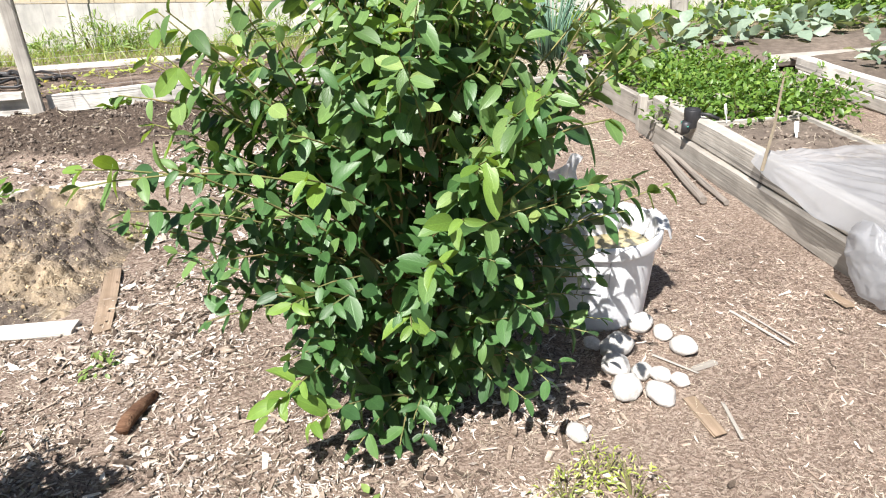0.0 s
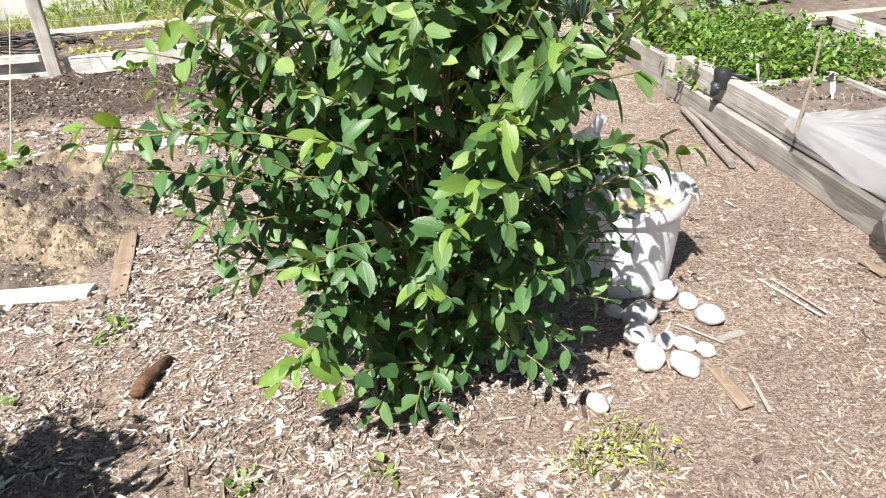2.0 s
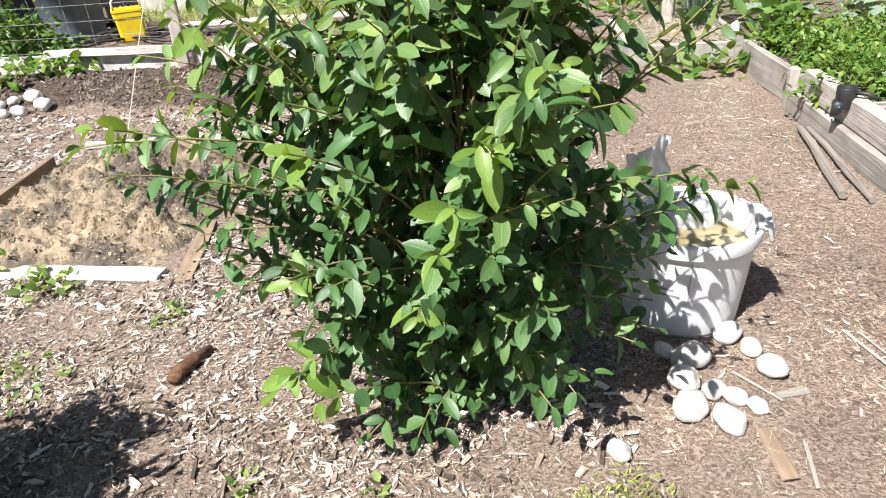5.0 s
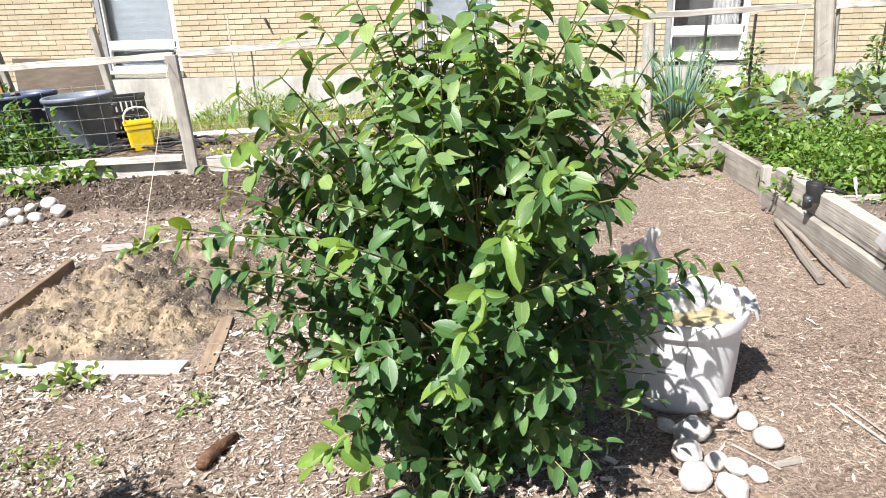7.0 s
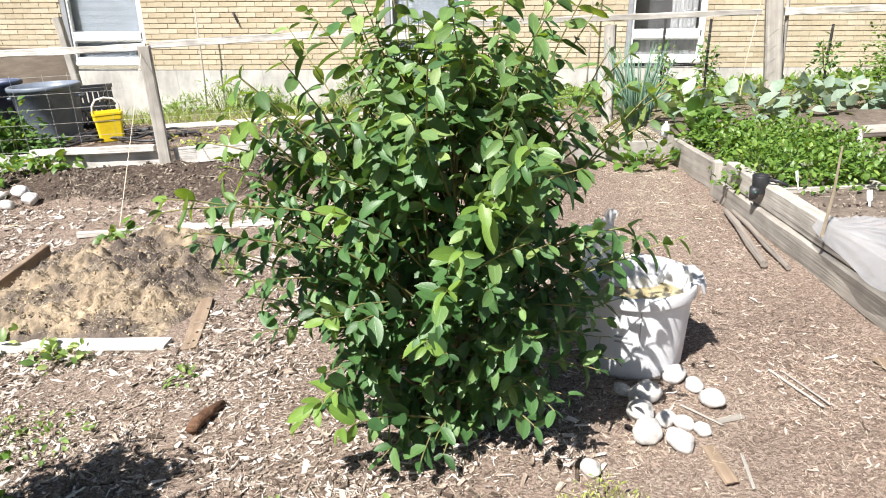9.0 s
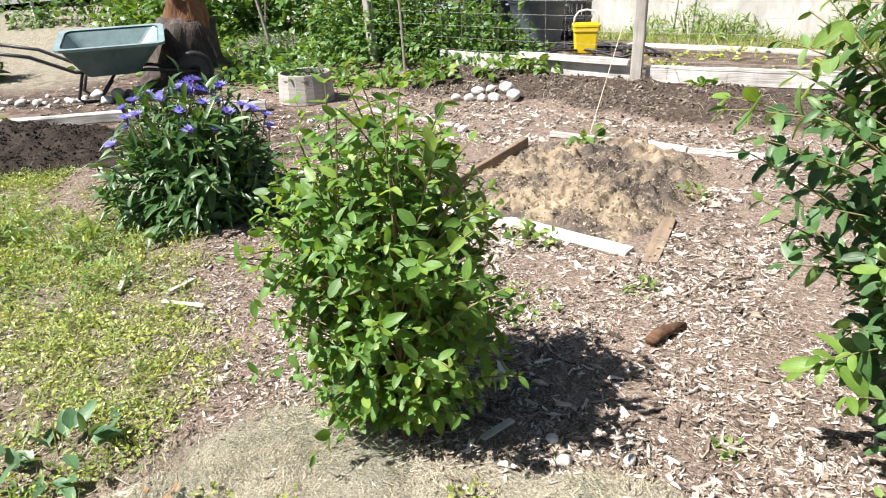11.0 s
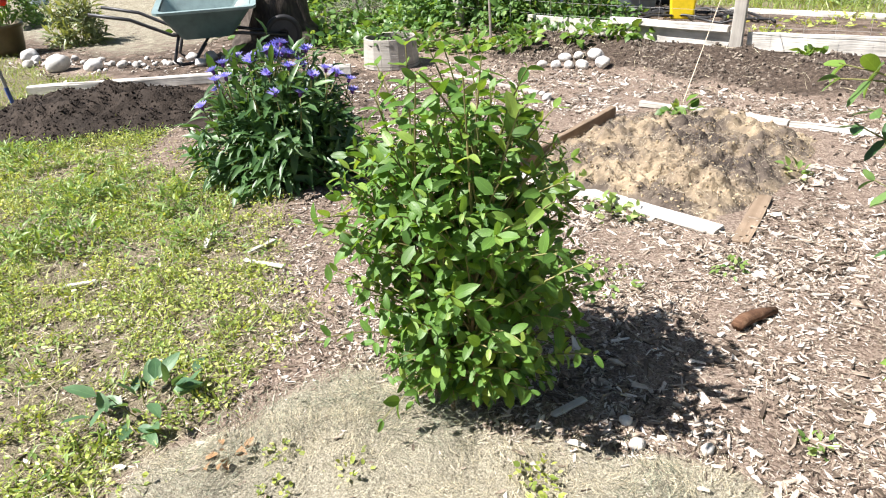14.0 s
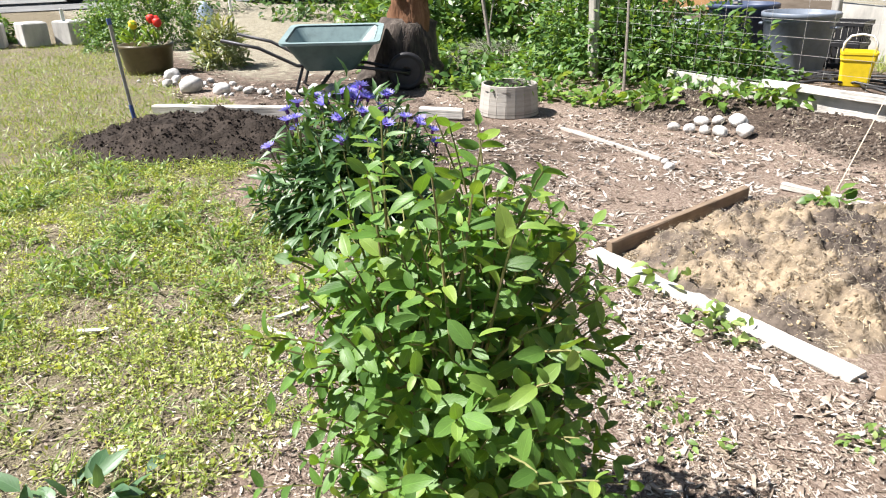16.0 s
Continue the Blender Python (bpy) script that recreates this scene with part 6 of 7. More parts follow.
for k in range(40):
    a, q = rng.uniform(0, 6.28), rng.uniform(0.05, 1.0)
    x, y = 0.45 * q * math.cos(a), 0.45 * q * math.sin(a)
    z = 0.69 - 0.26 * q ** 2.5 + rng.normal(0, 0.03)
    f = part("flower", flower_me, M_VIOLET, corn, "blue-violet flower head", pose(x, y, z, rng.normal(15, 18) * math.sin(a) * -1, rng.normal(15, 18) * math.cos(a), 0))
    part("heart", heart_me, M_VIOLETMID, f)
    part("stalk", stalk_me, M_STEMG, f)

# bramble hedge by the fence
for x, y, r, h, n in ((-5.85, 6.35, 0.62, 1.2, 2600), (-5.2, 6.4, 0.65, 1.0, 2400), (-4.45, 6.4, 0.6, 0.78, 1900), (-6.35, 6.7, 0.5, 1.1, 1500), (-3.95, 6.4, 0.42, 0.52, 900)):
    clump("raspberry_bush", "dense raspberry bush with small light green leaves by the fence", "bush", (x, y, 0.05), r, h, n, OVAL, (0.05, 0.1), M_HEDGE, group="raspberry bushes", stems=10)
# low broad-leaved weeds along the soil bed
for x, y, r, h, n in ((-3.65, 5.75, 0.3, 0.25, 60), (-4.15, 5.45, 0.32, 0.3, 80), (-4.7, 5.35, 0.35, 0.22, 90), (-5.2, 5.2, 0.35, 0.2, 90), (-3.3, 5.85, 0.25, 0.2, 50), (-1.7, 6.0, 0.12, 0.12, 20)):
    clump("weed", "low broad-leaved weed at the edge of the dark soil", "weed", (x, y, float(ground_z(x, y))), r * 0.8, h * 0.55, n, BROAD, (0.06, 0.12), M_CROP, group="broad-leaved weeds", stems=4)
for x, y, r, h, n, s in ((-1.5, 2.58, 0.13, 0.07, 45, 0.06), (-1.85, 2.75, 0.12, 0.1, 26, 0.07), (-1.2, 1.98, 0.13, 0.05, 40, 0.03), (-1.38, 2.0, 0.13, 0.06, 40, 0.032), (-1.9, 4.1, 0.1, 0.1, 18, 0.09), (-1.0, 3.5, 0.07, 0.08, 20, 0.06), (0.08, 1.5, 0.04, 0.04, 9, 0.035), (1.95, 5.4, 0.2, 0.16, 34, 0.11), (1.7, 5.5, 0.16, 0.12, 24, 0.1), (-0.3, 1.55, 0.05, 0.03, 18, 0.03), (-0.85, 2.35, 0.07, 0.05, 30, 0.03)):
    z = float(ground_z(x, y)) + (mound_z(x, y) if -2.2 < x < -1 and 2.75 < y < 4.25 else 0)
    clump("weed", "small green weed growing through the mulch", "weed", (x, y, z), r, h, n, OVAL if s < 0.08 else BROAD, (s * 0.7, s * 1.2), M_HERB if s < 0.08 else M_CROP, group="small weeds", stems=3)
for x, y, n in ((0.72, 1.5, 150), (0.6, 1.44, 90), (0.78, 1.42, 60)):
    clump("weed", "wispy pale green weed growing through the mulch", "weed", (x, y, 0.0), 0.09, 0.11, n, LANCEW, (0.01, 0.026), M_WEED, group="small weeds", stems=9, inside=0.1)
for x, y in ((-1.38, 0.6), (-1.28, 0.5), (-1.2, 0.68), (-0.8, 0.98), (-0.72, 0.9)):
    clump("weed", "sprig of chickweed in the dry grass", "weed", (x, y, 0.01), 0.06, 0.04, 40, CHEAP, (0.012, 0.024), M_WEED, group="small weeds", stems=2)
clump("weed", "large-leaved blue-green weed in the chickweed", "weed", (-1.88, 0.44, 0), 0.19, 0.13, 34, [leaf_shape(0.5, 0.12, 0.3, 4, tip=0.7, wave=0.12), leaf_shape(0.42, 0.15, 0.15, 4, tip=0.75, wave=0.1)], (0.06, 0.105), M_BURDOCK, group="broad-leaved weeds", out=1.2, stems=6)
clump("weed", "withered rust-brown leaves on the ground", "weed", (-1.5, 0.5, 0.01), 0.06, 0.03, 12, OVAL, (0.03, 0.05), M_ORANGE, group="small weeds")


def carpet(name, n, area, keep, shapes, lo, hi, mat, label, tall=0.05, lean=0.7, cat="weeds"):
    x, y = scatter(n, *area, keep)
    k = len(x)
    d = unit(k)
    d[:, 2] = np.abs(d[:, 2]) * lean + 0.1
    h = (0.35 + 0.65 * np.clip(0.5 + 0.6 * wobble(x, y, 2.6), 0, 1)) * tall
    pos = np.stack([x, y, ground_z(x, y) + rng.random(k) * h], 1)
    me = cloud_mesh(name, shapes, rng.integers(0, len(shapes), k), pos, frames(d, np.tile([0, 0, 1.0], (k, 1)) + rng.normal(0, 0.4, (k, 3)), rng.uniform(lo, hi, k)), mat)
    return tagged(new(name, me), label, cat, kind="stuff")


def patchy(x, y):
    return zone_green(x, y) * np.clip(0.68 + 1.3 * field(x, y, 1.9) + 1.9 * field(x, y, 7.0, 4), 0.05, 1)


carpet("chickweed", 92000, (-5.4, -1.2, -0.9, 2.1), patchy, CHEAP + LANCEW, 0.009, 0.024, M_WEED, "yellow-green carpet of chickweed")
carpet("meadow_weeds", 38000, (-5.8, -1.3, -0.9, 2.1), lambda x, y: zone_green(x, y) * np.clip(0.3 + 2.2 * field(x, y, 2.6, 9), 0, 1) * (0.35 + 0.65 * smooth(-2.2, -3.6, x)), LANCEW, 0.015, 0.045, M_HERB, "taller light green weeds among the chickweed", tall=0.075)
strands("straw", 20000, (-5.8, -1.3, -0.9, 2.0), lambda x, y: zone_green(x, y), 0.02, 0.1, M_HAY, "dry stalks and litter between the weeds", width=0.03, rise=0.25)
carpet("grass", 44000, (-5.8, -1.3, -0.9, 2.0), lambda x, y: 0.85 * patchy(x, y), BLADES, 0.035, 0.1, M_LAWN, "grass blades among the chickweed", tall=0.01, lean=1.6, cat="grass")
carpet("lawn", 120000, (-14.5, -5.2, -3.5, 2.6), lambda x, y: zone_green(x, y) * smooth(-18, -6, x) * np.clip(0.7 + field(x, y, 1.3), 0.1, 1), BLADES2, 0.035, 0.09, M_LAWN, "patchy sunlit lawn", tall=0.01, lean=1.4, cat="grass")
carpet("grass", 12000, (-9.0, 9.0, 8.6, 11.3), lambda x, y: zone_green(x, y), BLADES, 0.08, 0.25, M_LAWN, "rough grass along the house", tall=0.02, lean=2.0, cat="grass")
carpet("weeds", 6500, (-9.5, -5.0, 4.3, 8.0), lambda x, y: zone_green(x, y), OVAL, 0.06, 0.14, M_HEDGE, "tangled low weeds by the stump", tall=0.18)
carpet("seedlings", 6000, (-3.0, 1.0, 6.3, 8.7), lambda x, y: np.clip(wobble(x, y, 2.2), 0, 1), OVAL, 0.03, 0.07, M_WEED, "small weeds sprouting in the bare soil", tall=0.04)
carpet("plantlets", 2500, (1.4, 8.0, 6.9, 11.0), lambda x, y: np.full_like(x, 0.9), OVAL, 0.06, 0.15, M_CROP, "leafy plants behind the right fence", tall=0.2)
for x, y, h in ((-3.3, 10.9, 0.5), (-2.6, 11.0, 0.36), (-4.0, 11.0, 0.3), (-6.3, 10.9, 0.35), (-1.2, 11.0, 0.55), (-0.7, 11.0, 0.42), (-2.9, 10.8, 0.36)):
    clump("weed", "tall grassy weed against the house wall", "weed", (x, y, float(ground_z(x, y))), 0.4, h, 420, BLADES + LANCE, (0.06, 0.16), M_HERB, group="weeds by the house", out=0.5, droop=-0.5, stems=6)

for k in range(34):
    x, y = -5.6 + 2.9 * rng.random(), -0.5 + 2.0 * rng.random()
    if zone_green(np.array([x]), np.array([y]))[0] > 0.5 and math.hypot(x + 3.3, y - 2.0) > 0.5:
        clump("weed", "leafy green weed standing in the chickweed", "weed", (x, y, 0.0), rng.uniform(0.1, 0.2), rng.uniform(0.07, 0.15), 110, LANCEW + BLADES, (0.03, 0.08), M_HERB, group="meadow weeds", stems=3, droop=-0.2)

# crops on the right
for x, y in ((2.35, 4.15), (2.6, 4.05), (2.85, 4.0), (2.45, 4.55), (2.75, 4.45), (3.0, 4.4), (2.5, 4.95), (2.8, 4.85), (3.1, 4.85), (2.45, 5.35), (2.75, 5.3), (3.05, 5.3), (3.15, 4.1)):
    clump("potato_plant", "bushy light green potato plant in the bed", "crop", (x, y, 0.16), 0.27, 0.24, 600, OVAL, (0.028, 0.058), M_CROP, group="potato plants", stems=4)
for x, y in ((2.45, 5.75), (2.3, 5.5), (2.6, 5.7)):
    clump("bean_plant", "broad-leaved young plant at the bed's end", "crop", (x, y, 0.14), 0.2, 0.3, 26, BROAD, (0.12, 0.18), M_CROP, group="bean plants")
for k in range(13):
    x, y = 2.5 + 0.36 * k + rng.normal(0, 0.05), 6.35 + 0.25 * (k % 2) + 0.04 * k
    clump("cabbage_plant", "grey-green broccoli plant with waxy leaves", "crop", (x, y, 0.14), 0.25, 0.3, 24, BROAD, (0.13, 0.22), M_BROC, group="cabbage plants", droop=0.0)
for k in range(6):
    clump("cabbage_plant", "young grey-green broccoli plant in bare soil", "crop", (4.3 + 0.3 * k, 5.1 + 0.25 * (k % 2), 0.16), 0.16, 0.2, 10, BROAD, (0.1, 0.16), M_BROC, group="cabbage plants", droop=0.0)
onion = thing("onion_clump", "tall clump of blue-green tree onions", "crop", pose(2.05, 6.3, 0.14))
for k in range(76):
    a, q = rng.uniform(0, 6.28), rng.uniform(0.0, 1.0)
    bx, by = 0.12 * q * math.cos(a), 0.12 * q * math.sin(a)
    h, o = rng.uniform(0.4, 0.82), rng.uniform(0.03, 0.3)
    pts = [(bx, by, 0), (bx + o * 0.3 * math.cos(a), by + o * 0.3 * math.sin(a), h * 0.5), (bx + o * math.cos(a), by + o * math.sin(a), h)]
    if k % 6 == 0:
        pts.append((bx + o * 1.6 * math.cos(a), by + o * 1.6 * math.sin(a), h * 0.75))
    part("leaf", Geo().tube(pts, [0.006, 0.007, 0.0025, 0.002][:len(pts)], 6), M_ONION, onion, smooth=True)
for x, y, h in ((3.5, 8.6, 0.95), (2.92, 8.5, 1.02), (4.98, 8.6, 0.8)):
    tp = thing("stake", "thin dark metal stake with a climbing plant", "stake", pose(x, y, float(ground_z(x, y))), "plant stakes")
    part("rod", Geo().tube([(0, 0, 0), (0, 0, h * 0.5), (0.02, 0, h)], 0.016, 6), M_STEEL, tp)
    clump("climber", "small leafy climber twining up a stake", "plant", (x, y, float(ground_z(x, y)) + 0.25), 0.15, 0.42, 130, OVAL, (0.05, 0.09), M_HEDGE, group="climbers", stems=3)
for x, y, r, h in ((6.3, 8.7, 0.75, 1.1), (7.2, 8.2, 0.9, 1.1), (7.6, 6.5, 0.8, 0.9), (6.6, 5.4, 0.6, 0.6), (8.5, 10.2, 1.3, 1.6)):
    clump("shrub", "loose light green shrub beyond the beds", "bush", (x, y, -0.05), r, h, 2600, OVAL, (0.045, 0.085), M_CROP, group="shrubs by the house", stems=8)

# ---- beyond the fence ----
pail = thing("pail", "square bright yellow plastic pail with a white handle", "pail", pose(-3.46, 7.42, 0.1, 0, 0, 28) @ Matrix.Scale(0.88, 4))


def square_ring(s, z, r=0.03, n=4):
    pts = []
    for cx, cy, a0 in ((1, 1, 0), (-1, 1, 90), (-1, -1, 180), (1, -1, 270)):
        for k in range(n + 1):
            a = radians(a0 + 90 * k / n)
            pts.append((cx * (s - r) + r * math.cos(a), cy * (s - r) * 0.85 + r * math.sin(a), z))
    return pts


def square_shell(levels):
    g = Geo()
    rings = [square_ring(s, z) for s, z in levels]
    n = len(rings[0])
    pts = [p for rr in rings for p in rr]
    fs = [tuple(range(n - 1, -1, -1))]
    for i in range(len(rings) - 1):
        for k in range(n):
            j = (k + 1) % n
            fs.append((i * n + k, i * n + j, (i + 1) * n + j, (i + 1) * n + k))
    return g.add(pts, fs)


part("pail_body", square_shell([(0.13, 0), (0.14, 0.01), (0.158, 0.27), (0.168, 0.275), (0.17, 0.33), (0.176, 0.335), (0.176, 0.36), (0.16, 0.36), (0.15, 0.3), (0.12, 0.02), (0.03, 0.02)]), M_YELLOW, pail, smooth=False)
part("handle", Geo().tube([(-0.16, 0, 0.33), (-0.15, 0, 0.44), (-0.1, 0, 0.51), (0.0, 0, 0.53), (0.1, 0, 0.51), (0.15, 0, 0.44), (0.16, 0, 0.33)], 0.012, 8), M_WHITE, pail, "white bail handle", smooth=True)


def garbage_can(x, y, r, h, mat, label):
    t = thing("garbage_can", label, "garbage can", pose(x, y, 0.08), "garbage cans")
    part("can_body", Geo().lathe([(0.0, 0.0), (r * 0.78, 0.0), (r * 0.8, 0.03), (r * 0.95, h * 0.86), (r, h * 0.88), (r, h), (r * 0.94, h), (r * 0.9, h * 0.85), (r * 0.75, 0.05), (0.0, 0.05)], 44, wob=0.03), mat, t, smooth=True)
    part("can_rim", Geo().lathe([(r, h - 0.045), (r * 1.05, h - 0.04), (r * 1.06, h), (r * 1.02, h + 0.012), (r * 0.96, h + 0.008), (r * 0.95, h - 0.03)], 44, wob=0.03), mat, t, "thick rolled rim", smooth=True)
    for s in (-1, 1):
        part("grip", Geo().tube([(s * r, -0.07, h * 0.8), (s * (r + 0.05), -0.05, h * 0.8), (s * (r + 0.05), 0.05, h * 0.8), (s * r, 0.07, h * 0.8)], 0.014, 6), mat, t)


garbage_can(-4.27, 7.75, 0.36, 0.62, M_CAN, "large open grey plastic garbage can")
garbage_can(-5.1, 8.0, 0.37, 0.66, M_CANBLUE, "large open dark blue plastic garbage can")
garbage_can(-5.3, 7.1, 0.35, 0.5, M_CAN, "squat open grey garbage can behind the raspberries")
crate = thing("crate", "black plastic lattice crate", "crate", pose(-4.28, 8.6, 0.05, 0, 0, 12))
for s in (-1, 1):
    for k in range(9):
        part("slat", Geo().box(-0.26 + 0.065 * k, s * 0.2, 0.27, 0.03, 0.012, 0.5, 0.003), M_BLACK, crate)
    for k in range(6):
        part("slat", Geo().box(s * 0.28, -0.17 + 0.068 * k, 0.27, 0.012, 0.03, 0.5, 0.003), M_BLACK, crate)
    for z in (0.06, 0.28, 0.5):
        part("band", Geo().box(0, s * 0.205, z, 0.58, 0.02, 0.05, 0.004), M_BLACK, crate)
        part("band", Geo().box(s * 0.285, 0, z, 0.02, 0.43, 0.05, 0.004), M_BLACK, crate)
part_b = thing("compost_bin", "plywood compost bin with rough posts", "compost bin", pose(-5.6, 8.9, 0))
part("panel", Geo().box(0.45, 0, 0.55, 1.25, 0.02, 1.1, 0.003, pose(0, 0, 0, 0, 4, 0)), M_PLY, part_b, "weathered plywood sheet")
part("panel", Geo().box(-0.85, -0.02, 0.55, 1.2, 0.02, 1.1, 0.003, pose(0, 0, 0, 0, -3, 0)), M_PLY, part_b, "weathered plywood sheet")
part("panel", Geo().box(-0.75, -0.05, 0.8, 1.0, 0.02, 0.35, 0.003, pose(0, 0, 0, 0, -5, 0)), M_ORANGE, part_b, "orange-brown board")
timber("bin_post", (1.12, -0.03, 0), (1.02, -0.03, 1.4), 0.09, 0.09, M_OLDWOOD, part_b)
timber("bin_post", (-0.15, -0.06, 0), (-0.3, -0.06, 1.45), 0.09, 0.07, M_OLDWOOD, part_b)
timber("bin_board", (-1.4, -0.35, 0.5), (0.3, -0.6, 0.72), 0.2, 0.03, M_GREYWOOD, part_b, "loose grey plank leaning on the bin")

string = thing("string_line", "pale string tied from a peg to the fence rail", "string", pose(-1.93, 4.2, 0.1))
part("cord", Geo().tube([(0, 0, 0), (-0.19, 0.87, 0.49), (-0.38, 1.75, 1.0)], 0.0028, 5), M_STRING, string)
string = thing("string_line", "pale string hanging down the corner post", "string", pose(3.24, 6.9, 0.25))
part("cord", Geo().tube([(0, 0, 0), (0.05, 0.04, 0.4), (0.15, 0.1, 0.85), (0.18, 0.1, 1.1)], 0.005, 5), M_STRING, string)

for k in range(6):
    hx, hy = -4.1 + 0.24 * k, 7.25 + 0.5 * ((k * 5) % 9) / 9
    hz = thing("hose", "old black garden hose lying in loops beyond the fence", "hose", pose(hx, hy, float(ground_z(hx, hy)) + 0.015), "black hoses")
    part("loop", Geo().tube([(0.5 * math.cos(a * 0.35 + k) * (1 - 0.02 * a), 0.3 * math.sin(a * 0.35 + k * 2) + 0.04 * math.sin(a), 0.012 + 0.012 * (a % 3)) for a in range(26)], 0.014, 6), M_BLACK, hz, smooth=True)

# ---- the far left corner ----
barrow = thing("wheelbarrow", "grey-green plastic wheelbarrow standing on dark tube legs", "wheelbarrow", pose(-6.95, 3.72, 0, 0, 0, 56) @ Matrix.Scale(1.03, 4))


def tub_ring(l0, l1, w, z, r=0.08, n=4):
    pts = []
    for cx, cy, a0 in ((l1, w, 0), (l0, w, 90), (l0, -w, 180), (l1, -w, 270)):
        sx, sy = (1 if cx == l1 else -1), (1 if cy > 0 else -1)
        for k in range(n + 1):
            a = radians(a0 + 90 * k / n)
            pts.append((cx - sx * r + r * math.cos(a), cy - sy * r + r * math.sin(a), z))
    return pts


def shell(rings, close=True):
    n = len(rings[0])
    fs = [tuple(range(n - 1, -1, -1))] if close else []
    for i in range(len(rings) - 1):
        for k in range(n):
            j = (k + 1) % n
            fs.append((i * n + k, i * n + j, (i + 1) * n + j, (i + 1) * n + k))
    return Geo().add([p for rr in rings for p in rr], fs)


tip = pose(0, 0, 0.03, 8, 0, 0)
part("tub", shell([tub_ring(-0.28, 0.22, 0.22, 0.25), tub_ring(-0.44, 0.46, 0.36, 0.55), tub_ring(-0.42, 0.44, 0.34, 0.55), tub_ring(-0.26, 0.2, 0.2, 0.28), tub_ring(-0.15, 0.1, 0.12, 0.275)]), M_BARROW, barrow, m=tip, smooth=False)
# the inside is paler than the outer plastic
part("tub_lining", shell([tub_ring(-0.41, 0.43, 0.33, 0.545), tub_ring(-0.25, 0.19, 0.19, 0.29), tub_ring(-0.15, 0.1, 0.12, 0.288), tub_ring(-0.12, 0.07, 0.09, 0.288)], False), M_BARROWRIM, barrow, "paler layer over the inside", m=tip, smooth=False)
part("tub_lip", shell([tub_ring(-0.44, 0.46, 0.36, 0.535), tub_ring(-0.475, 0.495, 0.395, 0.54), tub_ring(-0.475, 0.495, 0.395, 0.565), tub_ring(-0.42, 0.44, 0.34, 0.562)], False), M_BARROWRIM, barrow, "paler worn rim", m=tip, smooth=False)
for s in (-1, 1):
    part("handle_tube", Geo().tube([(0.75, s * 0.06, 0.18), (0.3, s * 0.18, 0.26), (-0.35, s * 0.24, 0.3), (-0.7, s * 0.28, 0.48), (-1.05, s * 0.3, 0.56)], 0.017, 8), M_STEEL, barrow, smooth=True)
    part("leg", Geo().tube([(-0.3, s * 0.22, 0.28), (-0.38, s * 0.24, 0.05), (-0.34, s * 0.24, 0.015), (-0.2, s * 0.24, 0.02), (-0.05, s * 0.22, 0.2)], 0.015, 8), M_STEEL, barrow, smooth=True)
wheel = part("wheel", Geo().lathe([(0.05, -0.03), (0.14, -0.025), (0.14, 0.025), (0.05, 0.03)], 28), M_STEEL, barrow, m=pose(0.72, 0, 0.19, 90, 0, 0))
part("tyre", Geo().lathe([(0.14, -0.03), (0.17, -0.045), (0.19, -0.02), (0.19, 0.02), (0.17, 0.045), (0.14, 0.03)], 28), M_BLACK, wheel, smooth=True)

stump = thing("tree_stump", "tall old grey stump with a rotted brown heart", "stump", pose(-7.02, 4.62, 0) @ Matrix.Scale(0.85, 4))
part("trunk", Geo().lathe([(0.62, -0.02), (0.54, 0.1), (0.46, 0.3), (0.42, 0.55), (0.36, 0.75), (0.26, 0.82), (0.0, 0.8)], 40, wob=0.4), M_STUMP, stump, smooth=True)
part("heartwood", Geo().lathe([(0.24, 0.6), (0.25, 0.85), (0.2, 1.0), (0.22, 1.1), (0.13, 1.14), (0.0, 1.02)], 28, wob=0.6), M_ROT, stump, "rotted red-brown heartwood", m=pose(0.08, 0.05, 0), smooth=True)
for a in (200, 260, 310, 20):
    t = radians(a)
    part("root", Geo().tube([(0.3 * math.cos(t), 0.3 * math.sin(t), 0.2), (0.48 * math.cos(t), 0.48 * math.sin(t), 0.07), (0.7 * math.cos(t), 0.7 * math.sin(t), 0.0)], [0.12, 0.09, 0.03], 8), M_STUMP, stump, smooth=True)

planter = thing("planter", "weathered grey half-barrel planter with weeds", "planter", pose(-4.95, 4.42, 0))
for k in range(20):
    a = 2 * math.pi * k / 20
    part("stave", Geo().box(0, 0, 0.135, 0.082, 0.02, 0.27, 0.004), M_GREYWOOD, planter, m=pose(0.255 * math.cos(a), 0.255 * math.sin(a), 0, 0, 0, math.degrees(a) + 90) @ pose(0, 0, 0, -5, 0, 0))
part("planter_soil", Geo().lathe([(0.0, 0.23), (0.15, 0.235), (0.25, 0.22)], 24, wob=0.1), M_SOIL, planter, smooth=True)
clump("weed", "low weeds growing in the half barrel", "weed", (-4.95, 4.42, 0.23), 0.22, 0.17, 110, OVAL + LANCE, (0.04, 0.09), M_HEDGE, group="small weeds")
for b, tp, r, lab in (((-4.8, 5.75, 0), (-4.98, 5.9, 1.25), 0.016, "leaning weathered stake by the raspberries"), ((-7.3, 6.1, 0), (-7.75, 6.1, 1.6), 0.025, "leaning pole behind the stump"), ((-7.6, 6.2, 0), (-7.4, 6.3, 1.5), 0.012, "thin green cane behind the stump")):
    st = thing("stake", lab, "stake", pose(*b), "garden stakes")
    d = [tp[i] - b[i] for i in range(3)]
    part("pole", Geo().tube([(0, 0, 0), (d[0] * 0.5 + 0.01, d[1] * 0.5, d[2] * 0.5), d], [r, r * 0.9, r * 0.7], 7), M_POLE, st)
st = thing("stake", "rusty garden stake with blue tape at the soil pile", "stake", pose(-6.72, 1.62, 0), "garden stakes")
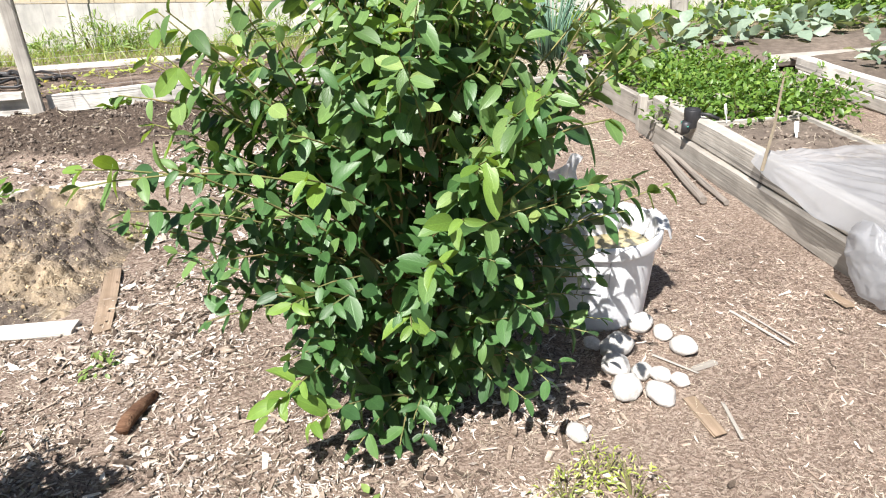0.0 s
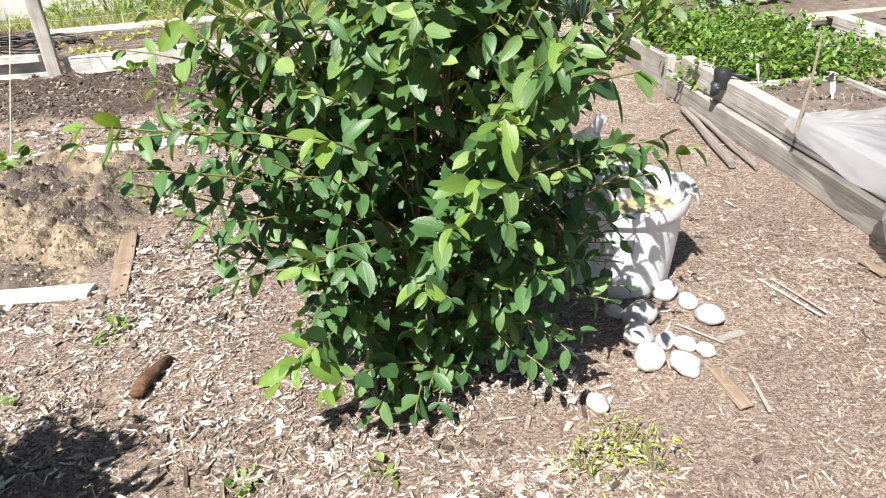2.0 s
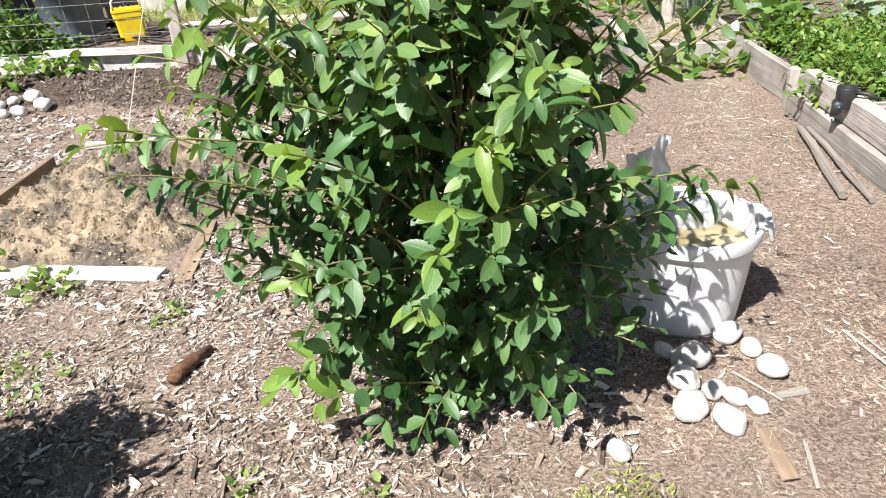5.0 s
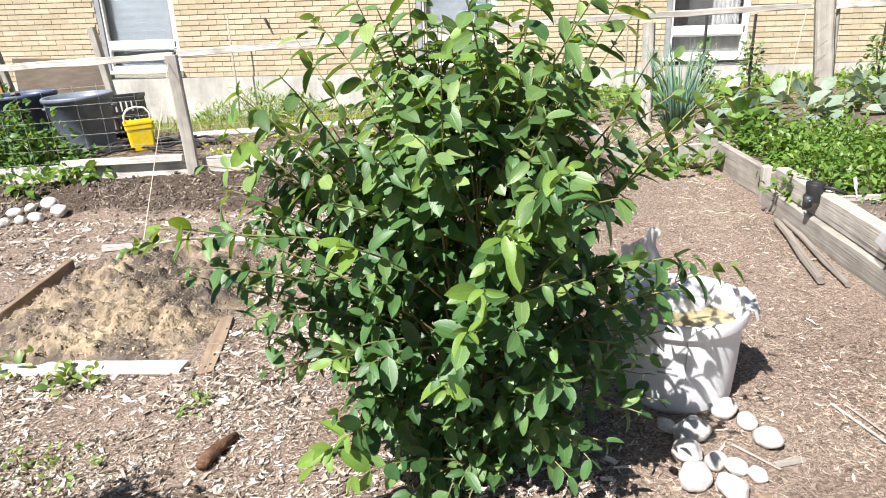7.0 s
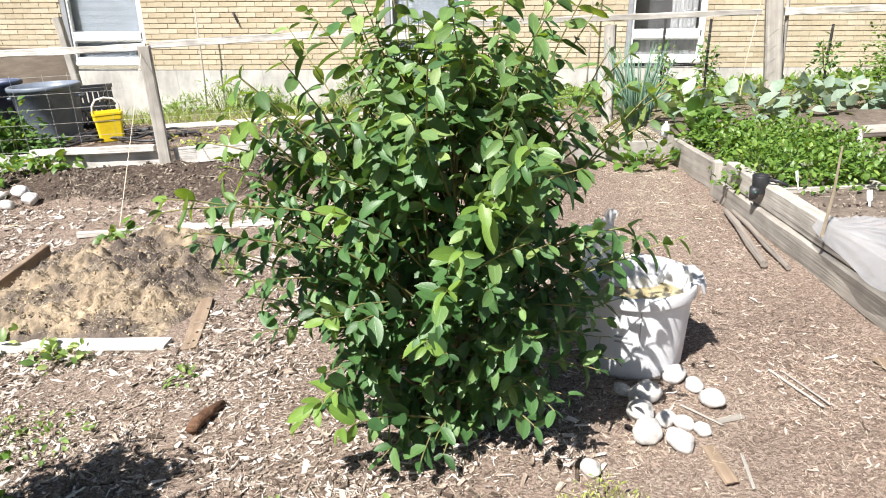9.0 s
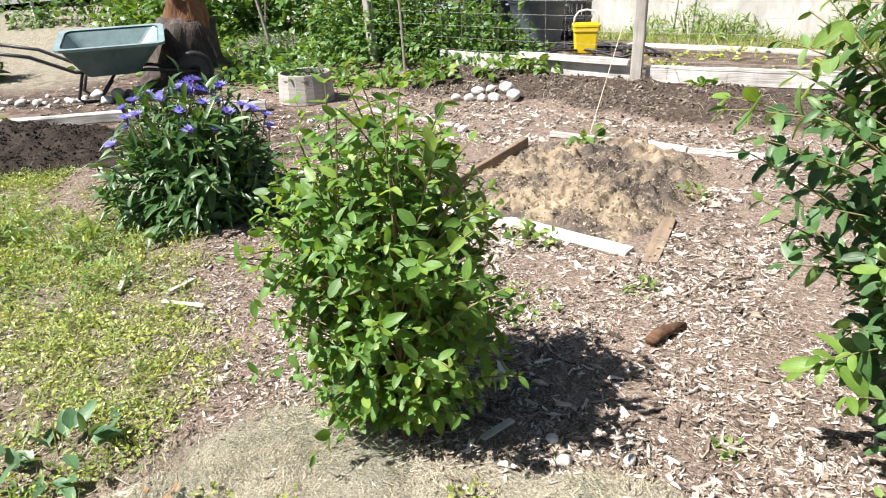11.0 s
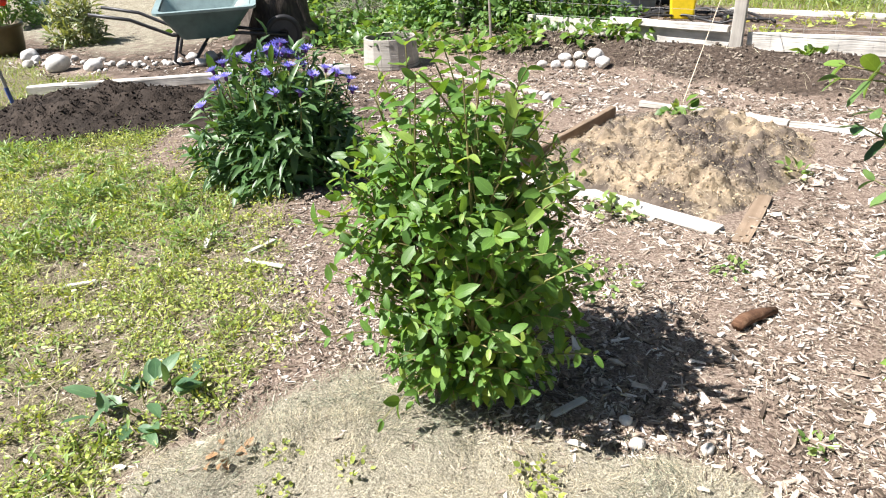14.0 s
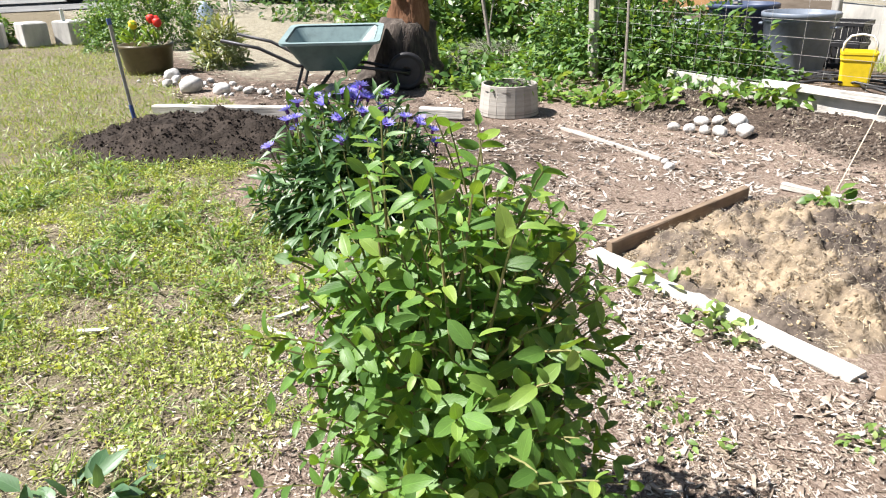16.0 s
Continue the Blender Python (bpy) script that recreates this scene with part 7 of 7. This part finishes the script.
part("pole", Geo().tube([(0, 0, 0), (-0.03, -0.02, 0.4), (-0.06, -0.04, 0.86)], 0.016, 7), M_OLDWOOD, st)
part("tape", Geo().tube([(0.0, 0, 0.03), (-0.01, -0.01, 0.16)], 0.018, 8), M_BLUE, st, "blue tape")
part("cap", Geo().tube([(-0.058, -0.039, 0.83), (-0.062, -0.042, 0.88)], 0.019, 8), M_BLUE, st, "blue cap")

pot = thing("flower_pot", "round dark brown pot with red and yellow tulips", "planter", pose(-9.75, 2.45, 0) @ Matrix.Scale(0.88, 4))
part("pot_body", Geo().lathe([(0.0, 0.0), (0.3, 0.0), (0.33, 0.1), (0.36, 0.36), (0.38, 0.37), (0.38, 0.41), (0.34, 0.41), (0.31, 0.33), (0.0, 0.33)], 36), M_POT, pot, smooth=True)
clump("tulips", "red and yellow tulips in bloom", "flowers", (-9.75, 2.45, 0.33), 0.26, 0.2, 60, LANCE, (0.15, 0.22), M_CROP, out=0.4, droop=-0.8)
for x, y, z, mm, nm in ((-9.68, 2.55, 0.62, M_RED, "red tulip"), (-9.75, 2.62, 0.6, M_RED, "red tulip"), (-9.85, 2.36, 0.55, M_YELLOW, "yellow tulip"), (-9.6, 2.6, 0.58, M_RED, "red tulip")):
    t = thing("tulip", nm + " on a green stem", "flowers", pose(x, y, z - 0.28), "tulips")
    part("bloom", Geo().lathe([(0.0, 0.26), (0.03, 0.265), (0.055, 0.3), (0.05, 0.35), (0.02, 0.37), (0.0, 0.36)], 12, wob=0.3), mm, t, smooth=True)
    part("stem", Geo().tube([(0, 0, 0), (0.005, 0, 0.27)], 0.006, 5), M_STEMG, t)
clump("shrub", "small round grey-green herb bush", "bush", (-9.6, 3.35, 0), 0.32, 0.6, 700, LANCE, (0.1, 0.2), M_PALM, out=0.7, droop=-0.3, stems=7)
clump("shrub", "large low dark green evergreen bush", "bush", (-12.9, 3.2, 0), 0.8, 1.1, 9000, OVAL, (0.035, 0.07), M_HEDGE, squash=(1, 1.2), inside=0.7, stems=8)
for k, (x, y, s, tn) in enumerate(((-14.4, 1.6, 0.5, 10), (-14.3, 2.2, 0.45, 30), (-14.6, 1.0, 0.4, -10))):
    b = thing("concrete_block", "pale concrete block edging a far plot", "block", pose(x, y, 0, 0, 0, tn), "concrete blocks")
    part("block", Geo().box(0, 0, 0.2, s, 0.4, 0.4, 0.02), M_CONC, b)
jar = thing("water_jug", "bluish clear plastic water jug by the far beds", "bottle", pose(-15.6, 4.95, 0) @ Matrix.Scale(1.15, 4))
part("jug_body", Geo().lathe([(0, 0), (0.14, 0), (0.15, 0.05), (0.15, 0.3), (0.06, 0.4), (0.05, 0.46), (0, 0.46)], 20), M_GLASSJUG, jar, smooth=True)
for x, y, h in ((-16.8, 5.9, 0.55), (-16.3, 7.35, 0.8), (-14.2, 2.1, 0.6)):
    t = thing("stake", "white painted garden stake", "stake", pose(x, y, 0), "far stakes")
    part("pole", beam_geo(h, 0.06, 0.04), M_WHITE, t, m=along((0, 0, 0), (0.02, 0, h)))
for x, y, r, h, mm in ((-15.5, 0.8, 0.6, 0.5, M_CROP), (-14.9, 2.9, 0.4, 0.35, M_FAR), (-10.5, 6.6, 0.9, 0.9, M_CROP), (-9.0, 6.6, 0.9, 1.3, M_FAR), (-8.2, 7.2, 0.8, 1.5, M_HEDGE), (-9.8, 7.8, 1.1, 1.9, M_FAR), (-12.5, 8.0, 1.3, 1.8, M_HEDGE), (-15, 7.5, 1.4, 1.6, M_FAR), (-19, -1.0, 1.8, 1.6, M_FAR), (-20, 5.5, 2.0, 2.0, M_FAR), (-7.6, 8.6, 0.8, 1.4, M_FAR)):
    clump("shrub", "dense green shrub at the far edge of the plots", "bush", (x, y, 0), r, h, 1150, OVAL, (0.1, 0.2), mm, group="far shrubs", stems=5)
road = tagged(new("road", Geo().sheet(2, 40, lambda u, v: (-36.5 + 9.0 * u + 6 * v, -40 + 100 * v, 0.03)).mesh("road", M_ASPHALT)), "pale grey street beyond the plots", "road", kind="structure")


def parked_car(x, y, turn, mat, label):
    """A small estate car: lofted body, glass, lamps, four wheels."""
    c = thing("car", label, "car", pose(x, y, 0.03, 0, 0, turn), "parked cars")
    side = [(-2.2, 0.35), (-2.25, 0.7), (-2.1, 0.95), (-1.75, 1.38), (-0.9, 1.5), (0.3, 1.46), (1.05, 1.0), (1.95, 0.88), (2.2, 0.65), (2.2, 0.35), (1.75, 0.3), (1.3, 0.3), (-1.0, 0.26), (-1.6, 0.3)]
    g, n = Geo(), len(side)
    pts = []
    for w in (-1, -0.9, 0.9, 1):
        for a, z in side:
            k = 1.0 if abs(w) == 1 else 1.02
            pts.append((a * k, w * (0.86 - 0.2 * max(0, z - 0.95)), z * (k if z > 1 else 1)))
    fs = [tuple(range(n)), tuple(range(4 * n - 1, 3 * n - 1, -1))]
    for l in range(3):
        for i in range(n):
            j = (i + 1) % n
            fs.append((l * n + i, (l + 1) * n + i, (l + 1) * n + j, l * n + j))
    part("body", g.add(pts, fs), mat, c)
    for s in (-1, 1):
        part("side_window", Geo().add([(-1.6, s * 0.868, 0.98), (0.85, s * 0.868, 0.98), (0.25, s * 0.79, 1.38), (-0.9, s * 0.785, 1.4), (-1.55, s * 0.8, 1.3)], [(0, 1, 2, 3, 4)]), M_DARK, c)
        part("headlight", Geo().box(2.16, s * 0.62, 0.7, 0.12, 0.3, 0.14, 0.03), M_GLASSJUG, c)
        for a in (-1.33, 1.38):
            wh = part("wheel", Geo().lathe([(0.0, -0.09), (0.2, -0.1), (0.22, -0.08), (0.22, 0.08), (0.2, 0.1), (0.0, 0.09)], 24), M_WIRE, c, m=pose(a, s * 0.8, 0.33, 90, 0, 0))
            part("tyre", Geo().lathe([(0.22, -0.1), (0.31, -0.1), (0.335, -0.06), (0.335, 0.06), (0.31, 0.1), (0.22, 0.1)], 28), M_BLACK, wh, smooth=True)


parked_car(-29.6, 2.95, 90, M_SILVER, "silver estate car parked on the street")
parked_car(-30.2, 10.8, 70, M_BLACK, "black estate car parked on the street")


def heap_z(x, y):
    u, v = (x + 7.4) / 0.9, (y - 6.2) / 0.6
    return 0.01 + 0.2 * max(0.0, 1 - u * u - v * v) + 0.04 * noise.noise(Vector((x * 6, y * 6, 0)))


heap = tagged(new("brush_heap", Geo().sheet(30, 30, lambda u, v: (-8.3 + 1.8 * u, 5.6 + 1.2 * v, heap_z(-8.3 + 1.8 * u, 5.6 + 1.2 * v))).mesh("brush_heap", M_SOIL2, True)), "heap of brown clippings behind the stump", "heap", kind="stuff")
strands("straw", 3500, (-8.2, -6.6, 5.65, 6.75), lambda x, y: np.full_like(x, 1.0), 0.06, 0.22, M_HAYGREEN, "dry stalks and clippings on the heap", rise=0.35, width=0.06, height=0.05, ground=heap_z)

# the pieces of the wall nearest to the plot
for x, z in near_bricks:
    part("brick", brick_mesh, M_BRICK, wall, m=pose(x, 0.014 + float(rng.normal(0, 0.002)), z))

# the coarse chips lying nearest to the bushes, each a piece of its own
def chip_mesh(length, width, thick, skew):
    low = [(-length / 2, -width * 0.45, 0), (length * 0.5, -width * 0.3 + skew, 0), (length * 0.44, width * 0.35 + skew, 0), (-length * 0.42, width * 0.5, 0)]
    top = [(x * 0.96, y * 0.92, thick * (0.7 + 0.3 * (i % 2))) for i, (x, y, z) in enumerate(low)]
    return Geo().add(low + top, [(3, 2, 1, 0), (4, 5, 6, 7), (0, 1, 5, 4), (1, 2, 6, 5), (2, 3, 7, 6), (3, 0, 4, 7)]).mesh("wood_chip", M_CHIP)


chip_kinds = [chip_mesh(length, width, thick, skew) for length, width, thick, skew in ((0.05, 0.012, 0.005, 0.003), (0.04, 0.018, 0.006, -0.002), (0.06, 0.02, 0.005, 0.004), (0.035, 0.02, 0.007, 0.0), (0.07, 0.014, 0.006, -0.005), (0.045, 0.026, 0.004, 0.002))]
px, py = scatter(520, -1.1, 0.75, 1.15, 1.95, chip_keep)
for k, (x, y) in enumerate(zip(px[:280], py[:280])):
    s = float(rng.uniform(0.55, 1.15))
    part("wood_chip", chip_kinds[k % 6], M_CHIP, ground_sheet, m=pose(float(x), float(y), float(ground_z(x, y)) + 0.006, float(rng.normal(0, 14)), float(rng.normal(0, 12)), float(rng.uniform(0, 360))) @ Matrix.Scale(s, 4))
